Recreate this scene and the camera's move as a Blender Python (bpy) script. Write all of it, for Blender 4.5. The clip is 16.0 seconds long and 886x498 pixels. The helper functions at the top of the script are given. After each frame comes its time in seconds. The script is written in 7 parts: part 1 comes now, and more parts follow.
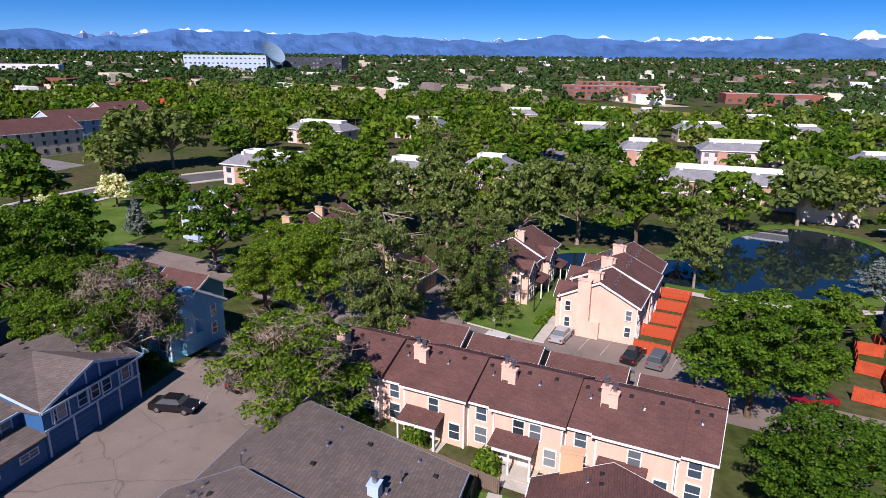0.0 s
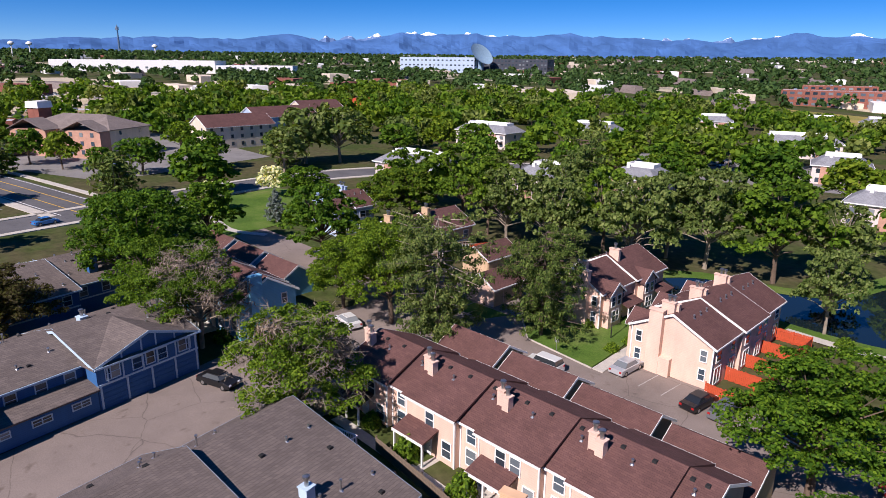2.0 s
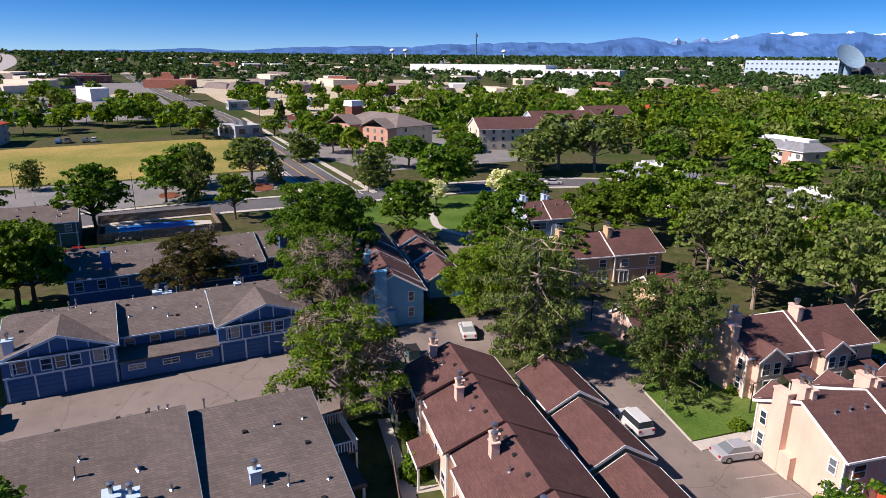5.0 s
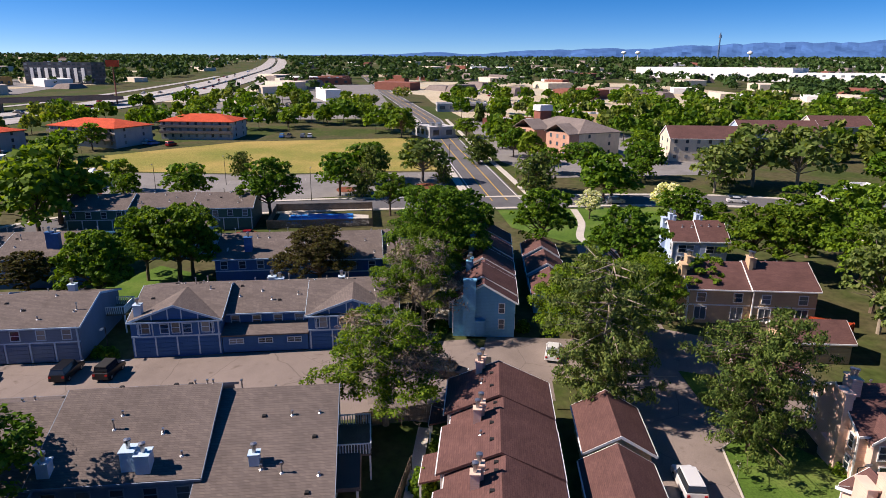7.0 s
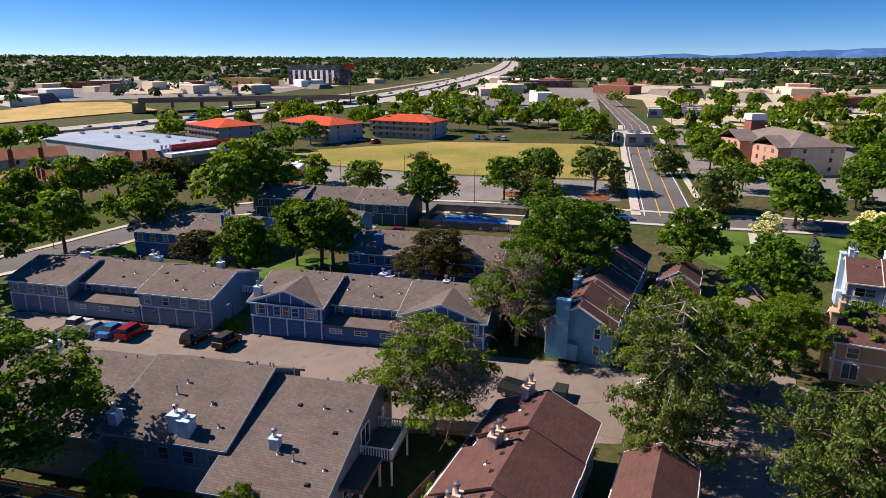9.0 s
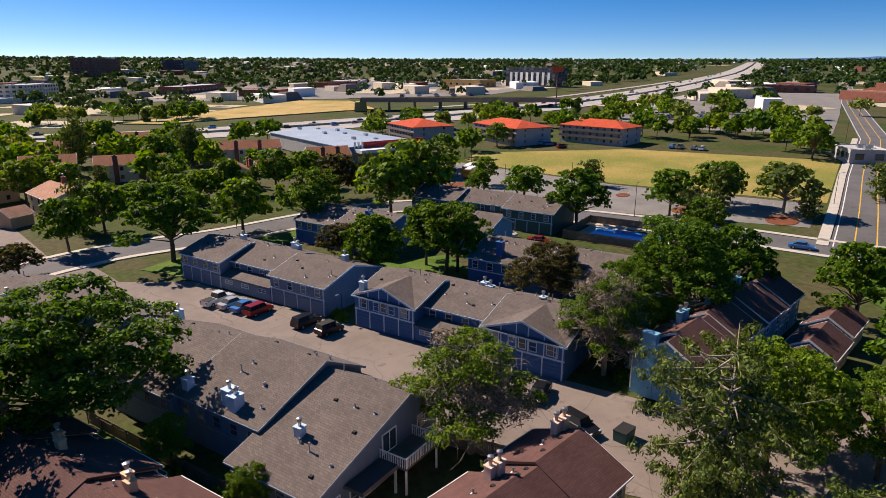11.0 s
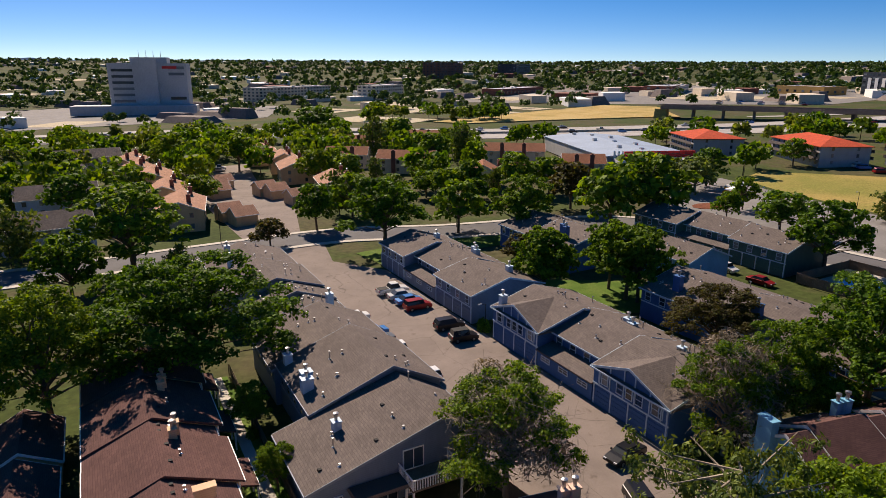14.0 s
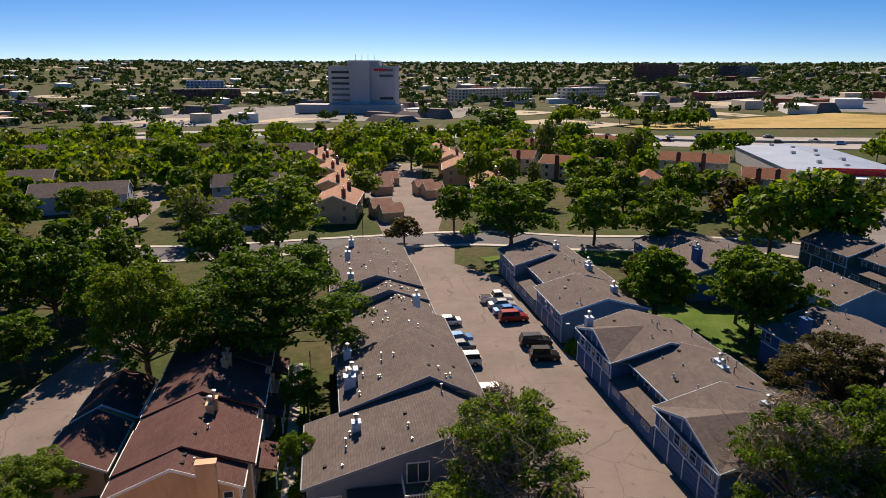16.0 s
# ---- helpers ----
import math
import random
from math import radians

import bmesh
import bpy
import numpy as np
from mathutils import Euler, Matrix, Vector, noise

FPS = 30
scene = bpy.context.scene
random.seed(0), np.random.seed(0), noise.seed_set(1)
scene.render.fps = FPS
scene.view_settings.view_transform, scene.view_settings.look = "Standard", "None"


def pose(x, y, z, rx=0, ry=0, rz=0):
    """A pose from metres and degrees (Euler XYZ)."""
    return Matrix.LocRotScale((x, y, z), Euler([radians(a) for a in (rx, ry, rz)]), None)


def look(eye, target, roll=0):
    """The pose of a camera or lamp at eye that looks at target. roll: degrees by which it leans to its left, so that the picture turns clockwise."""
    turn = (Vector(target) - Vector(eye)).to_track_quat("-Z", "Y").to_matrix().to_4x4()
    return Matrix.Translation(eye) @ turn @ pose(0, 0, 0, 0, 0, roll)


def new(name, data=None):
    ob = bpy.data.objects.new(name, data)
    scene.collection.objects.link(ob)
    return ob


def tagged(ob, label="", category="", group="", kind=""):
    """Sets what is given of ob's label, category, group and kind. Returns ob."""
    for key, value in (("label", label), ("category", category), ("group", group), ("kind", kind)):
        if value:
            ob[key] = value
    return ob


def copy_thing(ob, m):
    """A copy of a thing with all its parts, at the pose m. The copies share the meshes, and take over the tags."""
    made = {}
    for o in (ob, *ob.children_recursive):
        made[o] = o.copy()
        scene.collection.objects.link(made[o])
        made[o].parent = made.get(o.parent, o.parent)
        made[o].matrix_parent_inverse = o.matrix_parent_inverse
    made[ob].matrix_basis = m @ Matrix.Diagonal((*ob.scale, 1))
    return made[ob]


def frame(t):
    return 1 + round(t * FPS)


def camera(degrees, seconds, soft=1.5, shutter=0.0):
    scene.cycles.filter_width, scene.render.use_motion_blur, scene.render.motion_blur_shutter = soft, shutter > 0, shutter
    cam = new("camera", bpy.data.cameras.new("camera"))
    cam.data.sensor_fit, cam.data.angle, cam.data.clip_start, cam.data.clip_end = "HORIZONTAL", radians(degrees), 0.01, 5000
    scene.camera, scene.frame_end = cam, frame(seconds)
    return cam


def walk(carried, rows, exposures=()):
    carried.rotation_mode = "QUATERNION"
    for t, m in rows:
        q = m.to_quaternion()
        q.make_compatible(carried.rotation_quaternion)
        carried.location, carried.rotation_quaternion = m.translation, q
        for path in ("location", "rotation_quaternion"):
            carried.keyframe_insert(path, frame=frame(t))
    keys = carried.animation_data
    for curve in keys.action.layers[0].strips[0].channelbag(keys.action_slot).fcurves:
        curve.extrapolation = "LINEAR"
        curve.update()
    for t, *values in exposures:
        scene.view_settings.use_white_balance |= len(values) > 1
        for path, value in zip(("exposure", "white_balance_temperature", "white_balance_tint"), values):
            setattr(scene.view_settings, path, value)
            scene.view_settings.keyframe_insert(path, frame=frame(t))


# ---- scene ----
cam = camera(69.0, 16.0, 0.8)
METRES, EYE, TILT, LEAN, TURN = 128.2, 33.25, 0.683, 1.186, 15.607
EAST, NORTH = 0.78, -0.20
ROWS = [
    (0.0, 0.0, 0.0, 0.0, 0.55, -16.81, -1.83),
    (0.5, 0.0328, 0.0052, 0.0019, 4.82, -16.92, -1.77),
    (1.0, 0.0652, 0.0131, 0.0035, 9.45, -17.02, -1.7),
    (1.5, 0.0965, 0.0234, 0.0052, 14.18, -17.12, -1.61),
    (2.0, 0.1265, 0.0365, 0.0068, 18.91, -17.23, -1.52),
    (2.5, 0.1554, 0.0519, 0.0084, 23.72, -17.29, -1.41),
    (3.0, 0.1826, 0.0697, 0.0097, 28.58, -17.36, -1.3),
    (3.5, 0.2081, 0.0895, 0.011, 33.45, -17.42, -1.16),
    (4.0, 0.2318, 0.1111, 0.0123, 38.32, -17.46, -1.03),
    (6.5, 0.3181, 0.2417, 0.0187, 62.9, -17.49, -0.26),
    (7.0, 0.3279, 0.2712, 0.0197, 67.94, -17.44, -0.09),
    (7.5, 0.3351, 0.3008, 0.021, 72.94, -17.4, 0.05),
    (8.0, 0.3394, 0.331, 0.0219, 77.97, -17.33, 0.16),
    (8.5, 0.3412, 0.3613, 0.0229, 83.0, -17.28, 0.27),
    (9.0, 0.3406, 0.3918, 0.024, 88.02, -17.2, 0.45),
    (11.5, 0.3003, 0.5377, 0.0293, 112.36, -16.73, 0.9),
    (12.0, 0.2843, 0.5638, 0.0299, 117.17, -16.58, 0.97),
    (12.5, 0.2662, 0.5882, 0.0306, 121.98, -16.48, 1.02),
    (13.0, 0.2461, 0.6111, 0.0311, 126.62, -16.36, 1.06),
    (13.5, 0.2241, 0.6323, 0.0314, 131.25, -16.23, 1.09),
    (14.0, 0.2005, 0.6515, 0.0318, 135.87, -16.11, 1.08),
    (14.5, 0.1753, 0.6692, 0.0322, 140.46, -15.99, 1.1),
    (15.0, 0.1488, 0.6846, 0.0325, 145.05, -15.87, 1.1),
    (15.5, 0.1208, 0.6979, 0.0328, 149.63, -15.74, 1.14),
    (16.0, 0.0921, 0.7091, 0.0334, 154.18, -15.61, 1.13),
]
walk(cam, [(t, pose(EAST, NORTH, EYE, TILT, LEAN, TURN) @ pose(METRES * x, METRES * y, METRES * z, 90 + pitch, roll, yaw)) for t, x, y, z, yaw, pitch, roll in ROWS], [(0.0, 0.44, 6350, 25), (4.0, 0.54, 6550, 22), (8.0, 0.7, 7200, 21), (12.5, 0.5, 7750, 19), (16.0, 0.42, 8000, 19)])

# ---- light ----
SUN_EL, SUN_AZ = radians(41), radians(184.0)
world = bpy.data.worlds.new("sky")
scene.world = world
world.use_nodes = True
wn = world.node_tree.nodes
sky = wn.new("ShaderNodeTexSky")
sky.sky_type = "NISHITA"
sky.sun_disc = False
sky.sun_elevation, sky.sun_rotation = SUN_EL, SUN_AZ
sky.altitude, sky.air_density, sky.dust_density, sky.ozone_density = 1800, 1.0, 0.75, 4.0
wn["Background"].inputs["Strength"].default_value = 0.068
wl_ = world.node_tree.links
sky_tc, sky_mp, sky_hs = wn.new("ShaderNodeTexCoord"), wn.new("ShaderNodeMapping"), wn.new("ShaderNodeHueSaturation")
sky_mp.inputs["Scale"].default_value, sky_mp.inputs["Location"].default_value = (1, 1, 1.7), (0, 0, 0.045)
sky_hs.inputs["Saturation"].default_value, sky_hs.inputs["Value"].default_value = 1.42, 1.34
sky_hs.inputs["Hue"].default_value = 0.506
wl_.new(sky_tc.outputs["Generated"], sky_mp.inputs["Vector"])
wl_.new(sky_mp.outputs["Vector"], sky.inputs["Vector"])
wl_.new(sky.outputs[0], sky_hs.inputs["Color"])
wl_.new(sky_hs.outputs[0], wn["Background"].inputs["Color"])
sun = new("sun", bpy.data.lights.new("sun", "SUN"))
sun.data.energy, sun.data.angle, sun.data.color = 5.0, radians(0.5), (1.0, 0.955, 0.88)
sun_way = Vector((math.sin(SUN_AZ) * math.cos(SUN_EL), math.cos(SUN_AZ) * math.cos(SUN_EL), math.sin(SUN_EL)))
sun.matrix_world = look(sun_way * 300, (0, 0, 0))

# ---- materials ----


def shader(name):
    m = bpy.data.materials.new(name)
    m.use_nodes = True
    nt = m.node_tree
    return m, nt, nt.nodes["Principled BSDF"]


def coords(nt, scale=(1, 1, 1), space="Object"):
    tc = nt.nodes.new("ShaderNodeTexCoord")
    mp = nt.nodes.new("ShaderNodeMapping")
    mp.inputs["Scale"].default_value = scale
    nt.links.new(tc.outputs[space], mp.inputs["Vector"])
    return mp.outputs["Vector"]


def noise_tex(nt, vec, scale, detail=4.0, rough=0.6):
    n = nt.nodes.new("ShaderNodeTexNoise")
    n.inputs["Scale"].default_value, n.inputs["Detail"].default_value, n.inputs["Roughness"].default_value = scale, detail, rough
    nt.links.new(vec, n.inputs["Vector"])
    return n.outputs["Fac"]


def ramp(nt, fac, stops):
    r = nt.nodes.new("ShaderNodeValToRGB")
    el = r.color_ramp.elements
    while len(el) < len(stops):
        el.new(0.5)
    for e, (p, c) in zip(el, stops):
        e.position, e.color = p, (*c, 1)
    nt.links.new(fac, r.inputs["Fac"])
    return r.outputs["Color"]


def mix(nt, a, b, fac, mode="MIX"):
    n = nt.nodes.new("ShaderNodeMix")
    n.data_type, n.blend_type = "RGBA", mode
    for s, v in ((n.inputs[0], fac), (n.inputs[6], a), (n.inputs[7], b)):
        if isinstance(v, (int, float)):
            s.default_value = v
        elif isinstance(v, tuple):
            s.default_value = (*v, 1)
        else:
            nt.links.new(v, s)
    return n.outputs[2]


def bump(nt, bsdf, height, strength=0.3, dist=0.02):
    b = nt.nodes.new("ShaderNodeBump")
    b.inputs["Strength"].default_value, b.inputs["Distance"].default_value = strength, dist
    nt.links.new(height, b.inputs["Height"])
    nt.links.new(b.outputs["Normal"], bsdf.inputs["Normal"])


def tint(c, k):
    return tuple(min(1, v * k) for v in c)


def plain(name, c, rough=0.7, metal=0.0, vary=0.18, scale=3.0, space="Object", spec=0.3, big=0.25):
    """Paint, metal or concrete with grain and broad stains."""
    m, nt, b = shader(name)
    v = coords(nt, space=space)
    fine = ramp(nt, noise_tex(nt, v, scale * 6), [(0.3, tint(c, 1 - vary)), (0.7, tint(c, 1 + vary))])
    broad = ramp(nt, noise_tex(nt, v, scale * big), [(0.35, (1 - vary, 1 - vary, 1 - vary)), (0.7, (1, 1, 1))])
    nt.links.new(mix(nt, fine, broad, 1.0, "MULTIPLY"), b.inputs["Base Color"])
    b.inputs["Roughness"].default_value, b.inputs["Metallic"].default_value = rough, metal
    b.inputs["Specular IOR Level"].default_value = spec
    bump(nt, b, noise_tex(nt, v, scale * 10), 0.15, 0.01)
    return m


def siding(name, c, lap=0.2, rough=0.7):
    """Painted lap boards: shadow lines put into the colour along the height, faint weathering."""
    m, nt, b = shader(name)
    v = coords(nt)
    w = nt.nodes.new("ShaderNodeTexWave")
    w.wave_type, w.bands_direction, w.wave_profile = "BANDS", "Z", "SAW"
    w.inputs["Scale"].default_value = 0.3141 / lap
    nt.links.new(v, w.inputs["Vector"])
    # lap shade as a darker base colour at each board's edge
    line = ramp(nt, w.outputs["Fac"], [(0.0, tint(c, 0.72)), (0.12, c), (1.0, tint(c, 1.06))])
    st = ramp(nt, noise_tex(nt, coords(nt, (0.9, 0.9, 0.35)), 0.8), [(0.3, (0.82, 0.82, 0.82)), (0.7, (1, 1, 1))])
    nt.links.new(mix(nt, line, st, 1.0, "MULTIPLY"), b.inputs["Base Color"])
    b.inputs["Roughness"].default_value, b.inputs["Specular IOR Level"].default_value = rough, 0.25
    bump(nt, b, w.outputs["Fac"], 0.4, 0.02)
    return m


def shingles(name, c1, c2, row=0.2, wide=0.55):
    """Asphalt shingles in courses, each tab of its own shade, with weathered patches."""
    m, nt, b = shader(name)
    tc = nt.nodes.new("ShaderNodeTexCoord")
    sx = nt.nodes.new("ShaderNodeSeparateXYZ")
    nt.links.new(tc.outputs["Object"], sx.inputs[0])
    add = nt.nodes.new("ShaderNodeMath")
    nt.links.new(sx.outputs[0], add.inputs[0])
    nt.links.new(sx.outputs[1], add.inputs[1])
    mul = nt.nodes.new("ShaderNodeMath")
    mul.operation = "MULTIPLY"
    mul.inputs[1].default_value = 2.6
    nt.links.new(sx.outputs[2], mul.inputs[0])
    cb = nt.nodes.new("ShaderNodeCombineXYZ")
    nt.links.new(add.outputs[0], cb.inputs[0])
    nt.links.new(mul.outputs[0], cb.inputs[1])
    br = nt.nodes.new("ShaderNodeTexBrick")
    br.inputs["Color1"].default_value, br.inputs["Color2"].default_value, br.inputs["Mortar"].default_value = (*c1, 1), (*c2, 1), (*tint(c1, 0.55), 1)
    br.inputs["Scale"].default_value, br.inputs["Mortar Size"].default_value = 1.0, 0.012
    br.inputs["Brick Width"].default_value, br.inputs["Row Height"].default_value = wide, row
    nt.links.new(cb.outputs[0], br.inputs["Vector"])
    v = coords(nt)
    st = ramp(nt, noise_tex(nt, v, 0.35, 5), [(0.3, (0.78, 0.77, 0.76)), (0.72, (1.08, 1.06, 1.05))])
    gr = ramp(nt, noise_tex(nt, v, 14), [(0.3, (0.85, 0.85, 0.85)), (0.7, (1.1, 1.1, 1.1))])
    col = mix(nt, mix(nt, br.outputs["Color"], st, 1.0, "MULTIPLY"), gr, 1.0, "MULTIPLY")
    nt.links.new(col, b.inputs["Base Color"])
    b.inputs["Roughness"].default_value, b.inputs["Specular IOR Level"].default_value = 0.9, 0.15
    bump(nt, b, br.outputs["Fac"], 0.5, -0.02)
    return m


def asphalt(name, c, crack=0.68, space="Object"):
    """Worn paving: oil patches, sealed cracks, fine stone."""
    m, nt, b = shader(name)
    v = coords(nt, space=space)
    base = ramp(nt, noise_tex(nt, v, 0.12, 6, 0.65), [(0.3, tint(c, 0.78)), (0.5, c), (0.72, tint(c, 1.18))])
    fine = ramp(nt, noise_tex(nt, v, 9, 3), [(0.3, (0.88, 0.88, 0.88)), (0.7, (1.1, 1.1, 1.1))])
    wob = nt.nodes.new("ShaderNodeTexNoise")
    wob.inputs["Scale"].default_value = 0.35
    nt.links.new(v, wob.inputs["Vector"])
    vo = nt.nodes.new("ShaderNodeTexVoronoi")
    vo.feature = "DISTANCE_TO_EDGE"
    vo.inputs["Scale"].default_value = 0.11
    nt.links.new(mix(nt, v, wob.outputs["Color"], 0.9, "ADD"), vo.inputs["Vector"])
    lines = ramp(nt, vo.outputs["Distance"], [(0.0, (crack, crack, crack)), (0.005, (1, 1, 1))])
    spots = ramp(nt, noise_tex(nt, v, 0.7, 2), [(0.25, (0.7, 0.68, 0.66)), (0.36, (1, 1, 1))])
    col = mix(nt, mix(nt, mix(nt, base, fine, 1, "MULTIPLY"), lines, 1, "MULTIPLY"), spots, 1, "MULTIPLY")
    nt.links.new(col, b.inputs["Base Color"])
    b.inputs["Roughness"].default_value, b.inputs["Specular IOR Level"].default_value = 0.9, 0.2
    bump(nt, b, noise_tex(nt, v, 30), 0.2, 0.01)
    return m


def soil(name, stops, scale=0.05, fine=3.0):
    m, nt, b = shader(name)
    v = coords(nt)
    broad = ramp(nt, noise_tex(nt, v, scale, 8, 0.62), stops)
    g = ramp(nt, noise_tex(nt, v, fine, 4), [(0.3, (0.65, 0.65, 0.62)), (0.7, (1.2, 1.2, 1.15))])
    nt.links.new(mix(nt, broad, g, 1, "MULTIPLY"), b.inputs["Base Color"])
    b.inputs["Roughness"].default_value, b.inputs["Specular IOR Level"].default_value = 0.95, 0.1
    bump(nt, b, noise_tex(nt, v, fine * 2), 0.4, 0.08)
    return m


def leafy(name, dark, mid, light, through_light=0.32):
    """Leaves: each clump its own green, each tree a little apart from the next."""
    m, nt, b = shader(name)
    geo = nt.nodes.new("ShaderNodeNewGeometry")
    inf = nt.nodes.new("ShaderNodeObjectInfo")
    col = ramp(nt, geo.outputs["Random Per Island"], [(0.0, dark), (0.5, mid), (1.0, light)])
    shade = ramp(nt, inf.outputs["Random"], [(0.0, (0.8, 0.85, 0.8)), (0.5, (1, 1, 1)), (1.0, (1.12, 1.06, 0.9))])
    col = mix(nt, col, shade, 1, "MULTIPLY")
    nt.links.new(col, b.inputs["Base Color"])
    b.inputs["Roughness"].default_value, b.inputs["Specular IOR Level"].default_value = 0.65, 0.12
    tr = nt.nodes.new("ShaderNodeBsdfTranslucent")
    nt.links.new(mix(nt, col, (2.0, 1.85, 0.6), 1, "MULTIPLY"), tr.inputs["Color"])
    mx = nt.nodes.new("ShaderNodeMixShader")
    mx.inputs[0].default_value = through_light
    nt.links.new(b.outputs[0], mx.inputs[1])
    nt.links.new(tr.outputs[0], mx.inputs[2])
    nt.links.new(mx.outputs[0], nt.nodes["Material Output"].inputs["Surface"])
    return m


def glass_dark(name, c=(0.02, 0.03, 0.04), rough=0.08):
    m, nt, b = shader(name)
    inf = nt.nodes.new("ShaderNodeObjectInfo")
    nt.links.new(ramp(nt, inf.outputs["Random"], [(0.0, c), (0.6, tint(c, 2.5)), (1.0, (0.22, 0.24, 0.25))]), b.inputs["Base Color"])
    b.inputs["Roughness"].default_value, b.inputs["Specular IOR Level"].default_value = rough, 0.6
    return m


M_GRASS = soil("lawn_grass", [(0.3, (0.045, 0.095, 0.016)), (0.5, (0.08, 0.145, 0.024)), (0.62, (0.12, 0.17, 0.04)), (0.78, (0.2, 0.19, 0.07))], 0.12, 5)
M_GROUND = soil("ground_cover", [(0.28, (0.03, 0.05, 0.012)), (0.45, (0.055, 0.075, 0.02)), (0.55, (0.085, 0.075, 0.038)), (0.65, (0.055, 0.07, 0.022)), (0.8, (0.17, 0.135, 0.085))], 0.03, 0.8)
M_DRY = soil("dry_meadow", [(0.3, (0.13, 0.17, 0.035)), (0.45, (0.22, 0.21, 0.055)), (0.58, (0.34, 0.26, 0.085)), (0.8, (0.46, 0.33, 0.13))], 0.02, 2)
M_SLOPE = soil("dry_slope", [(0.3, (0.3, 0.24, 0.08)), (0.5, (0.45, 0.32, 0.13)), (0.75, (0.5, 0.38, 0.18))], 0.05, 2)
M_MULCH = soil("red_mulch", [(0.3, (0.14, 0.05, 0.03)), (0.7, (0.24, 0.085, 0.05))], 0.5, 5)
M_DRIVE = asphalt("worn_drive", (0.205, 0.167, 0.145), 0.6)
M_ROAD = asphalt("street_asphalt", (0.115, 0.112, 0.115), 0.7)
M_LOT = asphalt("parking_asphalt", (0.2, 0.19, 0.18), 0.7)
M_HWY = asphalt("highway_concrete", (0.36, 0.34, 0.32), 0.8)
M_SAND = soil("pale_lot", [(0.3, (0.42, 0.34, 0.24)), (0.5, (0.5, 0.43, 0.32)), (0.75, (0.4, 0.38, 0.33))], 0.02, 1)
M_CONC = plain("concrete", (0.5, 0.46, 0.4), 0.85)
M_GREYROOF = shingles("grey_brown_shingles", (0.175, 0.145, 0.13), (0.135, 0.113, 0.104), 0.2, 0.42)
M_REDROOF = shingles("maroon_shingles", (0.145, 0.075, 0.066), (0.115, 0.06, 0.055))
M_TANROOF = shingles("tan_shingles", (0.48, 0.26, 0.17), (0.4, 0.22, 0.15))
M_ORANGEROOF = shingles("rust_shingles", (0.36, 0.15, 0.08), (0.28, 0.12, 0.07))
M_TILE = shingles("red_clay_tiles", (0.62, 0.1, 0.045), (0.5, 0.085, 0.04), 0.4, 0.4)
M_APTROOF = shingles("pale_grey_shingles", (0.27, 0.28, 0.3), (0.22, 0.23, 0.25))
M_BROWNROOF = shingles("brown_grey_shingles", (0.24, 0.2, 0.18), (0.2, 0.17, 0.155))
M_SALMON = plain("salmon_brick", (0.5, 0.28, 0.2), 0.9, vary=0.2)
M_FLATROOF = plain("flat_roof_grey", (0.45, 0.45, 0.46), 0.8, space="Object", scale=0.4)
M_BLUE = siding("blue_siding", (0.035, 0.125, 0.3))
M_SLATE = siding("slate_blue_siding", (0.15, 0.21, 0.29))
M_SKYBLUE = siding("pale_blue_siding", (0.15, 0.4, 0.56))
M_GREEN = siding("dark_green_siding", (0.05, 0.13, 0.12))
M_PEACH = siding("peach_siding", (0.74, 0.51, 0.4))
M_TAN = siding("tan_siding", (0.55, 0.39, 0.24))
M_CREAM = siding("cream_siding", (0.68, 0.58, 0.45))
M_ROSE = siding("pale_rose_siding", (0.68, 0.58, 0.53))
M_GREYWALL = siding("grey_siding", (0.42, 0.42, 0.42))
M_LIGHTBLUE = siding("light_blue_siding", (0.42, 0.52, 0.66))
M_WHITE = plain("white_trim", (0.78, 0.77, 0.74), 0.6, vary=0.08)
M_SLATETRIM = plain("slate_trim", (0.2, 0.25, 0.31), 0.6, vary=0.08)
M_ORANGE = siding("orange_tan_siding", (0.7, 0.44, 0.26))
M_PALETRIM = plain("pale_blue_trim", (0.45, 0.58, 0.68), 0.6, vary=0.08)
M_PANE = glass_dark("window_glass")
M_CARGLASS = glass_dark("car_glass", (0.012, 0.014, 0.016), 0.05)
M_METAL = plain("galvanised_metal", (0.5, 0.5, 0.5), 0.35, 0.9)
M_BLACK = plain("black_rubber", (0.02, 0.02, 0.02), 0.8)
M_BARK = plain("bark", (0.17, 0.12, 0.085), 0.95, vary=0.35, scale=2)
M_PALEBARK = plain("pale_bark", (0.34, 0.28, 0.21), 0.95, vary=0.3, scale=2)
M_FENCE = plain("weathered_fence", (0.2, 0.15, 0.11), 0.9, vary=0.3, scale=2)
M_REDFENCE = plain("orange_red_stain", (0.55, 0.085, 0.03), 0.85, vary=0.28)
M_BRICK = plain("red_brown_brick", (0.27, 0.1, 0.07), 0.9, vary=0.25)
